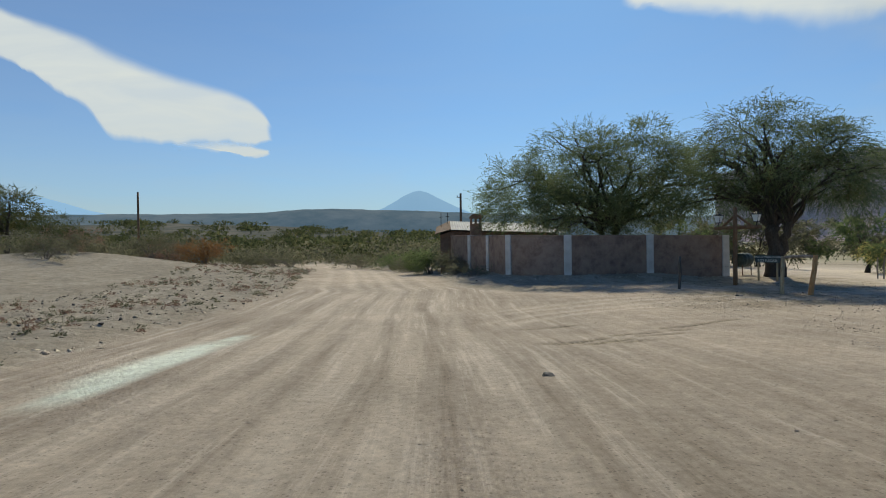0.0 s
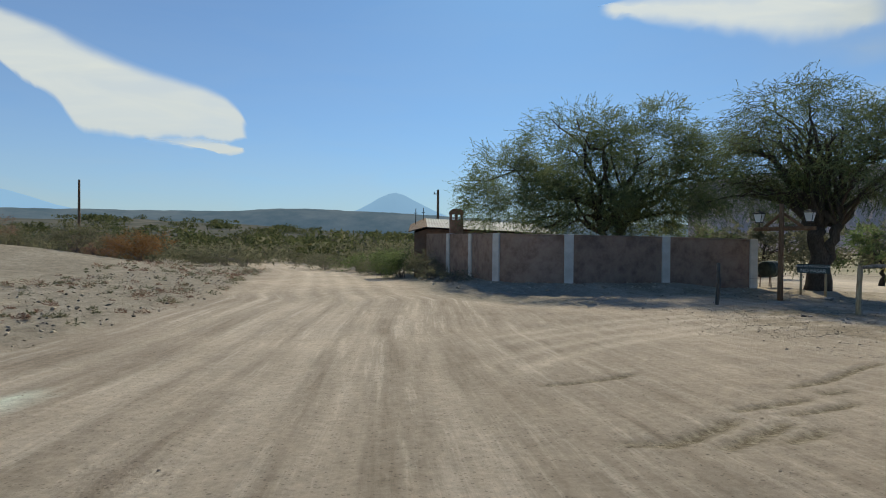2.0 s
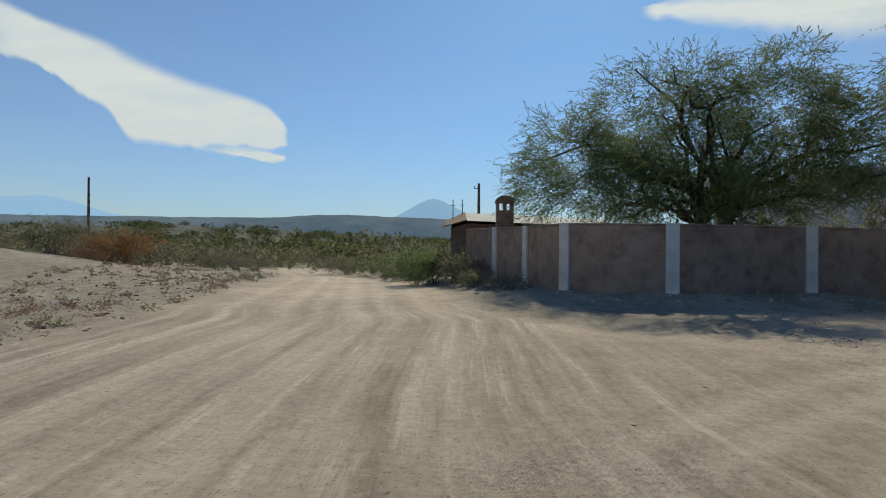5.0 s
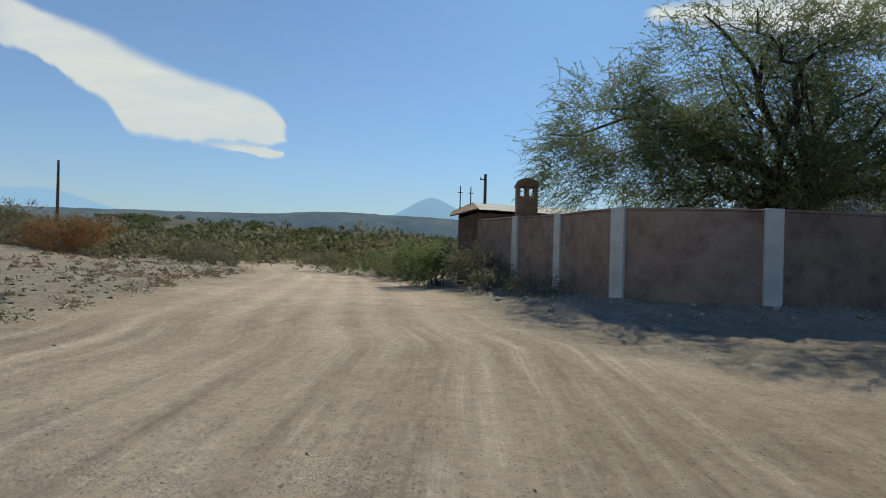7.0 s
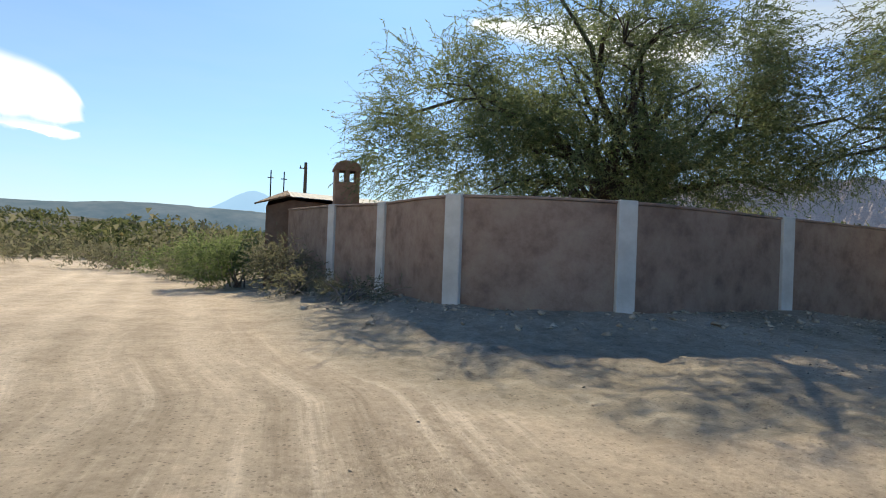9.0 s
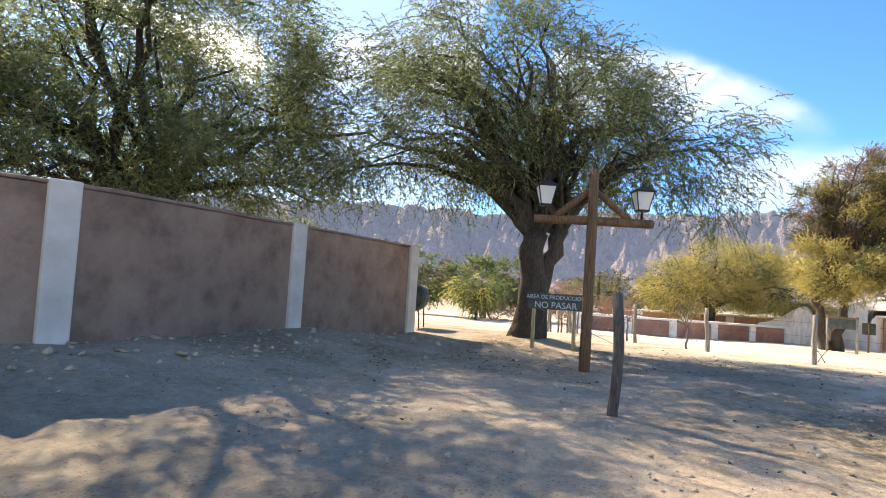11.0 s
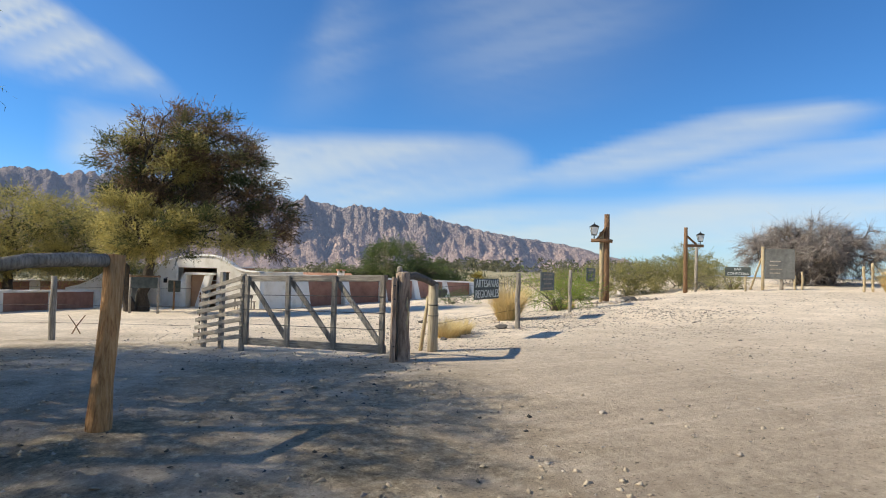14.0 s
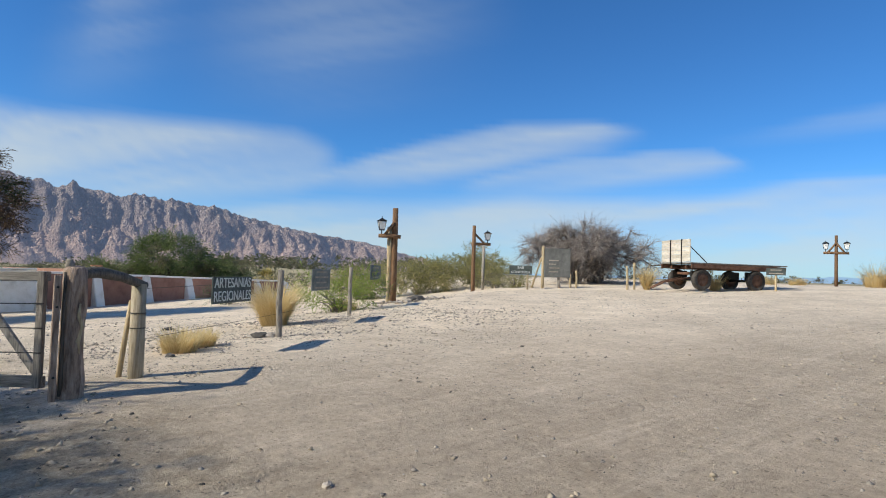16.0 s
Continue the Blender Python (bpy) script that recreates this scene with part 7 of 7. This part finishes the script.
    plate("porch_beam", [(24.36, 1.6), (22.3, 1.6), (22.3, 1.74), (24.3, 1.74)], -0.2, 0.42, "white")
    plate("buttress", [(23.66, g), (23.22, g), (22.48, 1.58), (22.92, 1.58)], -0.25, 0.10, "white")
    for y in (22.92, 22.34):
        plate("door_post", [(y + 0.06, g), (y - 0.06, g), (y - 0.06, 1.58), (y + 0.06, 1.58)], 0.2, 0.34, "white", 0.01)
    for k in range(4):
        plate("door_rail", [(22.85, 0.05 + 0.4 * k), (22.41, 0.05 + 0.4 * k), (22.41, 0.12 + 0.4 * k), (22.85, 0.12 + 0.4 * k)], 0.24, 0.30, "white", 0)
    part("passage_wall", boxed((0.452, 24.86, g), (3.4, 25.1, 2.05), 0.02), MAT["ochre"], ar, "ochre passage wall")
    part("passage_wall", boxed((0.452, 21.98, g), (3.4, 22.24, 2.05), 0.02), MAT["ochre"], ar, "ochre passage wall")
    part("passage_back", boxed((3.41, 21.9, g), (3.6, 25.2, 2.05), 0.02), MAT["ochre"], ar)
    # Roof out of view, added to keep daylight out of the passage.
    part("passage_shade_roof", boxed((0.452, 21.9, 2.055), (3.6, 25.2, 2.15), 0.02), MAT["white"], ar)
    part("lintel_beam", boxed((0.03, 22.1, door_t - 0.02), (0.44, 25.0, door_t + 0.02), 0.01), MAT["wood_brown"], ar)
    # Black plate on the wall; the window recess's shade is put into its colour.
    part("window_dark_plate", boxed((-0.006, 21.44, 1.2), (0.05, 21.74, 1.76), 0.005), MAT["iron"], ar)
    for z in (1.15, 1.77):
        part("window_frame", boxed((-0.03, 21.38, z), (0.03, 21.80, z + 0.05), 0.01), MAT["wood_brown"], ar)
    wl_ = part("wall_lamp", boxed((-0.26, 25.52, 1.08), (-0.1, 25.68, 1.34), 0.02), MAT["iron"], ar, "black wall lantern")
    part("lamp_bracket", barred((-0.18, 25.6, 1.36), (0.02, 25.6, 1.40), 0.03, 0.03), MAT["iron"], wl_)


build_arch()
white_wall = thing("wall_white", "plain white limewashed wall beside the entrance gable", "wall", kind="structure")
run = np.linspace((46.2, 20.37), (47.67, 17.58), 7)
part("wall_core", ribbon_wall(run, [-0.9] * 7, [1.80] * 7, 0.3, 0.02, 5), MAT["white"], white_wall)
part("coping", ribbon_wall(run, [1.802] * 7, [1.88] * 7, 0.42, 0.02, 6), MAT["white"], white_wall)


def build_outbuilding():
    o = thing("outbuilding", "white outbuilding with an orange clay tile roof", "house", (62.0, 15.5, float(lie(62, 15.5))))
    part("wall", boxed((-2, -3, -0.3), (2, 3, 1.6), 0.02), MAT["white"], o)
    for sx in (-1, 1):
        for k in range(14):
            y = -3.3 + k * 0.475
            t = part("tile", barred((sx * 2.5, y, 1.55), (0.0, y, 2.05), 0.06, 0.45, (0, 1, 0)), MAT["tile_roof"], o)
    h = thing("chimney_stack", "small white chimney stack with a tiled cap", "chimney", (58.0, 13.5, float(lie(58, 13.5)) - 0.1))
    part("stack", boxed((-0.25, -0.25, 0), (0.25, 0.25, 2.15), 0.02), MAT["white"], h)
    part("cap", boxed((-0.34, -0.34, 2.3), (0.34, 0.34, 2.4), 0.02), MAT["tile_roof"], h)
    for sx in (-0.2, 0.2):
        for sy in (-0.2, 0.2):
            part("pier", boxed((sx - 0.05, sy - 0.05, 2.14), (sx + 0.05, sy + 0.05, 2.305), 0), MAT["white"], h)


build_outbuilding()


def build_palm():
    p = thing("palm", "small yellow-green fan palm behind the wall", "palm", stand(63.5, -0.5))
    rod("trunk", [(0, 0, -0.1), (0, 0, 0.9)], [0.2, 0.16], MAT["bark"], p, 10, 0.2)
    rng = np.random.RandomState(4)
    quads = []
    for k in range(46):
        a, e = rng.rand() * 2 * math.pi, rng.rand() * 1.3
        d = np.array((math.cos(a) * math.cos(e), math.sin(a) * math.cos(e), math.sin(e)))
        side = np.cross(d, (0, 0, 1.0))
        for j in range(14):
            s = -1 + 2 * j / 13
            tip = np.array((0, 0, 1.0)) + d * 1.25 + side * s * 0.7 - np.array((0, 0, 0.25 * abs(s) + 0.2))
            mid = np.array((0, 0, 0.95)) + d * 0.75 + side * s * 0.34
            w = np.cross(d, side) * 0.0 + side * 0.035
            quads += [np.array((0, 0, 0.9)) + d * 0.3, mid + w, tip, mid - w]
    q = np.array(quads)
    part("crown", mesh_of("crown", q, np.arange(len(q)).reshape(-1, 4), MAT["leaf_yellow"]), None, p)


build_palm()

# a hanging board under the tree before the arch, and a small notice at the door
bench = thing("hanging_sign", "dark wooden board hung between two log posts under the tree", "sign", stand(39.7, 25.35), 78)
part("board", boxed((-0.58, -0.03, 1.16), (0.58, 0.03, 1.66), 0.012), MAT["board"], bench)
part("top_rail", barred((-0.68, 0.0, 1.70), (0.68, 0.0, 1.70), 0.10, 0.07), MAT["wood_brown"], bench)
for k in range(2):
    part("text_bar", boxed((-0.42, -0.038, 1.28 + 0.17 * k), (0.42, -0.031, 1.35 + 0.17 * k), 0), MAT["board_faded"], bench)
for x in (-0.62, 0.62):
    rod("post", [(x, 0.0, -0.1), (x, 0.0, 1.78)], [0.06, 0.05], MAT["wood_grey"], bench, 8, 0.1)
cactus = thing("column_cactus", "slim dark column cactus behind the low wall", "cactus", stand(53.2, 43.5))
ribs = bmesh.new()
loops = []
for z, r in ((-0.1, 0.10), (0.8, 0.13), (2.0, 0.125), (3.2, 0.12), (3.75, 0.09), (3.9, 0.03)):
    loops.append([ribs.verts.new((r * (1 if k % 2 else 0.78) * math.cos(k * math.pi / 8), r * (1 if k % 2 else 0.78) * math.sin(k * math.pi / 8), z)) for k in range(16)])
for a, b in zip(loops, loops[1:]):
    for k in range(16):
        ribs.faces.new((a[k], a[(k + 1) % 16], b[(k + 1) % 16], b[k]))
ribs.faces.new(loops[-1]), ribs.faces.new(loops[0][::-1])
part("stem", ribs, MAT["leaf_dark"], cactus)
nt = thing("door_notice", "small dark notice on a post by the doorway", "sign", stand(43.5, 24.45), 90)
rod("stake", [(0, 0, -0.1), (0, 0, 1.5)], [0.05, 0.045], MAT["wood_brown"], nt, 8, 0.05)
part("board", boxed((-0.3, -0.06, 0.95), (0.3, -0.02, 1.55), 0.01), MAT["board"], nt)
for k in range(3):
    part("text_bar", boxed((-0.2, -0.068, 1.08 + 0.15 * k), (0.2, -0.061, 1.12 + 0.15 * k), 0), MAT["paint"], nt)
disc = thing("metal_drum", "dark green metal drum lying on thin legs beside the wall", "drum", stand(17.75, 33.9), -62)
body = part("drum", lathe([(0, -0.46), (0.33, -0.46), (0.37, -0.43), (0.37, -0.16), (0.385, -0.14), (0.37, -0.12), (0.37, 0.12), (0.385, 0.14), (0.37, 0.16), (0.37, 0.43), (0.33, 0.46), (0, 0.46)], 30), MAT["drum_green"], disc, "", True)
body.matrix_local = pose(0, 0, 0.86, 90, 0, 0)
for x, y in ((-0.24, -0.36), (0.24, -0.36), (-0.24, 0.36), (0.24, 0.36)):
    rod("leg", [(x * 1.15, y, -0.1), (x, y, 0.62)], [0.022, 0.022], MAT["rust"], disc, 6, 0)


# ---- stones ----
def stone_mesh(rng, size, flat=0.6):
    bm = bmesh.new()
    bmesh.ops.create_icosphere(bm, subdivisions=2, radius=size)
    a = rng.rand(3) * 6
    for v in bm.verts:
        k = 1 + 0.55 * noise.noise(v.co / size * 1.1 + Vector(a)) + 0.25 * noise.noise(v.co / size * 2.6 + Vector(a))
        v.co = Vector((v.co.x * k * 1.2, v.co.y * k, v.co.z * k * flat))
    return bm


rng = np.random.RandomState(9)
# The dark stone at (11.9, 22.36) stands in for a shaded hole.
for i, (x, y, s, m) in enumerate(((22.15, 15.35, 0.12, "dark_stone"), (22.25, 15.22, 0.10, "dark_stone"), (22.1, 15.12, 0.11, "stone"), (22.3, 15.45, 0.07, "stone"), (20.6, 17.3, 0.07, "dark_stone"), (22.6, 16.8, 0.07, "dark_stone"), (26.4, 16.0, 0.10, "dark_stone"), (29.0, 7.1, 0.2, "dark_stone"), (28.6, 7.6, 0.16, "stone"), (29.3, 6.6, 0.22, "dark_stone"), (28.9, 6.2, 0.15, "stone"), (29.9, 6.7, 0.17, "stone"), (28.2, 8.2, 0.12, "stone"), (30.2, 6.2, 0.14, "dark_stone"), (12.5, 21.7, 0.045, "stone"), (12.75, 21.85, 0.04, "stone"), (2.72, 8.03, 0.085, "dark_stone"), (14.0, 17.9, 0.035, "stone"), (17.6, 12.7, 0.03, "dark_stone"), (11.9, 22.36, 0.06, "dark_stone"), (12.02, 22.28, 0.045, "stone"), (16.0, 27.3, 0.13, "stone"))):
    t = part("stone", stone_mesh(rng, s), MAT[m], None)
    t.matrix_world = pose(x, y, ground_z(x, y) + s * (0.25 if x > 5 else -0.2), 0, 0, rng.rand() * 360)
    tagged(t, "rough grey field stone lying on dry earth" if m == "stone" else "dark rough field stone on dry earth, at one spot in place of a shaded hole", "stone", "field stones")


def scatter(label, n, area, sizes, material, seed, keep=None):
    """Loose stones and clods, too many to count, in one mesh."""
    rng = np.random.RandomState(seed)
    x = area[0] + (area[1] - area[0]) * rng.rand(n * 3)
    y = area[2] + (area[3] - area[2]) * rng.rand(n * 3)
    if keep is not None:
        k = keep(x, y) > rng.rand(n * 3)
        x, y = x[k], y[k]
    x, y = x[:n], y[:n]
    z = lie(x, y) + relief(x, y)[0]
    s = sizes[0] + (sizes[1] - sizes[0]) * rng.rand(len(x)) ** 3
    unit = np.array([(1, 0.1, 0), (-1, -0.1, 0), (0.2, 1, 0), (-0.1, -1, 0), (0.25, 0.1, 0.7), (-0.2, 0, -0.7)])
    tri = np.array([(0, 2, 4), (2, 1, 4), (1, 3, 4), (3, 0, 4), (2, 0, 5), (1, 2, 5), (3, 1, 5), (0, 3, 5)])
    v = unit[None] * (0.6 + 0.8 * rng.rand(len(x), 6, 1)) * s[:, None, None] + 0.25 * rng.normal(size=(len(x), 6, 3)) * s[:, None, None]
    a = rng.rand(len(x)) * 6.28
    c, d = np.cos(a)[:, None], np.sin(a)[:, None]
    v = np.stack([v[..., 0] * c * 1.3 - v[..., 1] * d, v[..., 0] * d * 1.3 + v[..., 1] * c, v[..., 2]], -1)
    v += np.stack([x, y, z + s * 0.2], -1)[:, None]
    f = (tri[None] + (np.arange(len(x)) * 6)[:, None, None]).reshape(-1, 3)
    tagged(new("gravel", mesh_of("gravel", v.reshape(-1, 3), f, MAT[material])), label, "gravel", kind="stuff")


scatter("loose clods and stones along the rough road edge", 3600, (-13, -4.6, 4, 46), (0.008, 0.060), "clod", 1, lambda x, y: smooth(-0.1, 0.8, road_left(y) - x))
scatter("small stones strewn over the pale slope", 5200, (11, 34, 2, 24), (0.005, 0.026), "stone", 2, lambda x, y: 0.25 + smooth(18, 24, x))
scatter("dark small stones strewn over the pale slope", 160, (11, 34, -2, 24), (0.006, 0.024), "dark_stone", 3)
scatter("small stones on the dusty road", 1400, (-5, 14, 3, 30), (0.004, 0.016), "clod", 4)
scatter("rubble and clods at the foot of the wall", 1400, (-0.5, 16, 25, 40), (0.015, 0.08), "clod", 6, lambda x, y: smooth(3.2, 0.6, polyline_distance(x, y, [p[:2] for p in WALL])))
scatter("fine gravel over the pale turning place", 8000, (8, 27, -1, 23), (0.004, 0.020), "stone", 8, lambda x, y: 0.08 + smooth(0.5, 0.62, fbm(x * 0.6 + 9, y * 0.6, 4)))


def build_weeds():
    """Low dry weeds on the rough road edge."""
    rng = np.random.RandomState(15)
    for label, mname, n in (("low dry pinkish weeds on the rough road edge", "leaf_pink", 190), ("low dusty olive weeds on the rough road edge", "leaf_scrub", 220)):
        out = []
        while len(out) < n:
            y = 9 + 38 * rng.rand()
            x = float(road_left(y)) - 0.4 - 8 * rng.rand() ** 1.2
            if fbm(np.array(x * 0.35), np.array(y * 0.35), 3) < 0.5 and rng.rand() < 0.8:
                continue
            h = 0.05 + 0.15 * rng.rand() ** 2
            c, d = in_lobes([(x, y, ground_z(x, y) + h * 0.4, h * 1.5, h * 1.5, h * 0.7)], 26, rng, 0.3)
            out.append(leaf_sprays(c, d + [0, 0, 0.5], rng, 5, h * 0.8, 0.1, (0.05, 0.009), 0)[0])
        v = np.concatenate(out)
        tagged(new("low_weeds", mesh_of("low_weeds", v, np.arange(len(v)).reshape(-1, 3), MAT[mname])), label, "weeds", kind="stuff")


build_weeds()
scatter("rubble and stones on the slope by the fence", 5500, (19.5, 32, 5.5, 18.5), (0.006, 0.032), "stone", 21, lambda x, y: (0.10 + smooth(0.45, 0.6, fbm(x * 0.5, y * 0.5, 3))) * smooth(5.5, 10, y) * smooth(32, 27, x) * smooth(19.5, 22, x))
scatter("dark rubble round the foot of the lamp post", 260, (28.4, 30.6, 5.4, 8.2), (0.02, 0.10), "stone", 22)
scatter("clods and leaf litter on the shaded earth under the trees", 4200, (7.5, 20.5, 18.5, 31), (0.005, 0.028), "clod", 23, lambda x, y: 0.15 + smooth(0.45, 0.6, fbm(x * 0.8 + 2, y * 0.8, 4)))
scatter("dark twigs and litter on the shaded earth under the trees", 1500, (7.5, 20.5, 18.5, 31), (0.004, 0.022), "dark_stone", 24, lambda x, y: 0.1 + smooth(0.48, 0.6, fbm(x * 0.8 + 3, y * 0.8, 4)))
scatter("small clods scattered over the pale slope", 3000, (9, 30, -3, 18), (0.005, 0.026), "clod", 25, lambda x, y: 0.12 + smooth(0.48, 0.6, fbm(x * 0.45 + 5, y * 0.45, 4)))
scatter("dark clods and debris on the rough road edge", 520, (-13, -4.8, 6, 46), (0.012, 0.060), "dark_stone", 31, lambda x, y: smooth(0.2, 1.2, road_left(y) - x))
scatter("fine grey gravel on the slope by the gate", 8500, (18.2, 27, 9, 19.5), (0.004, 0.016), "stone", 33, lambda x, y: (0.2 + smooth(0.42, 0.6, fbm(x * 0.7 + 6, y * 0.7, 3))) * smooth(27, 23, x))
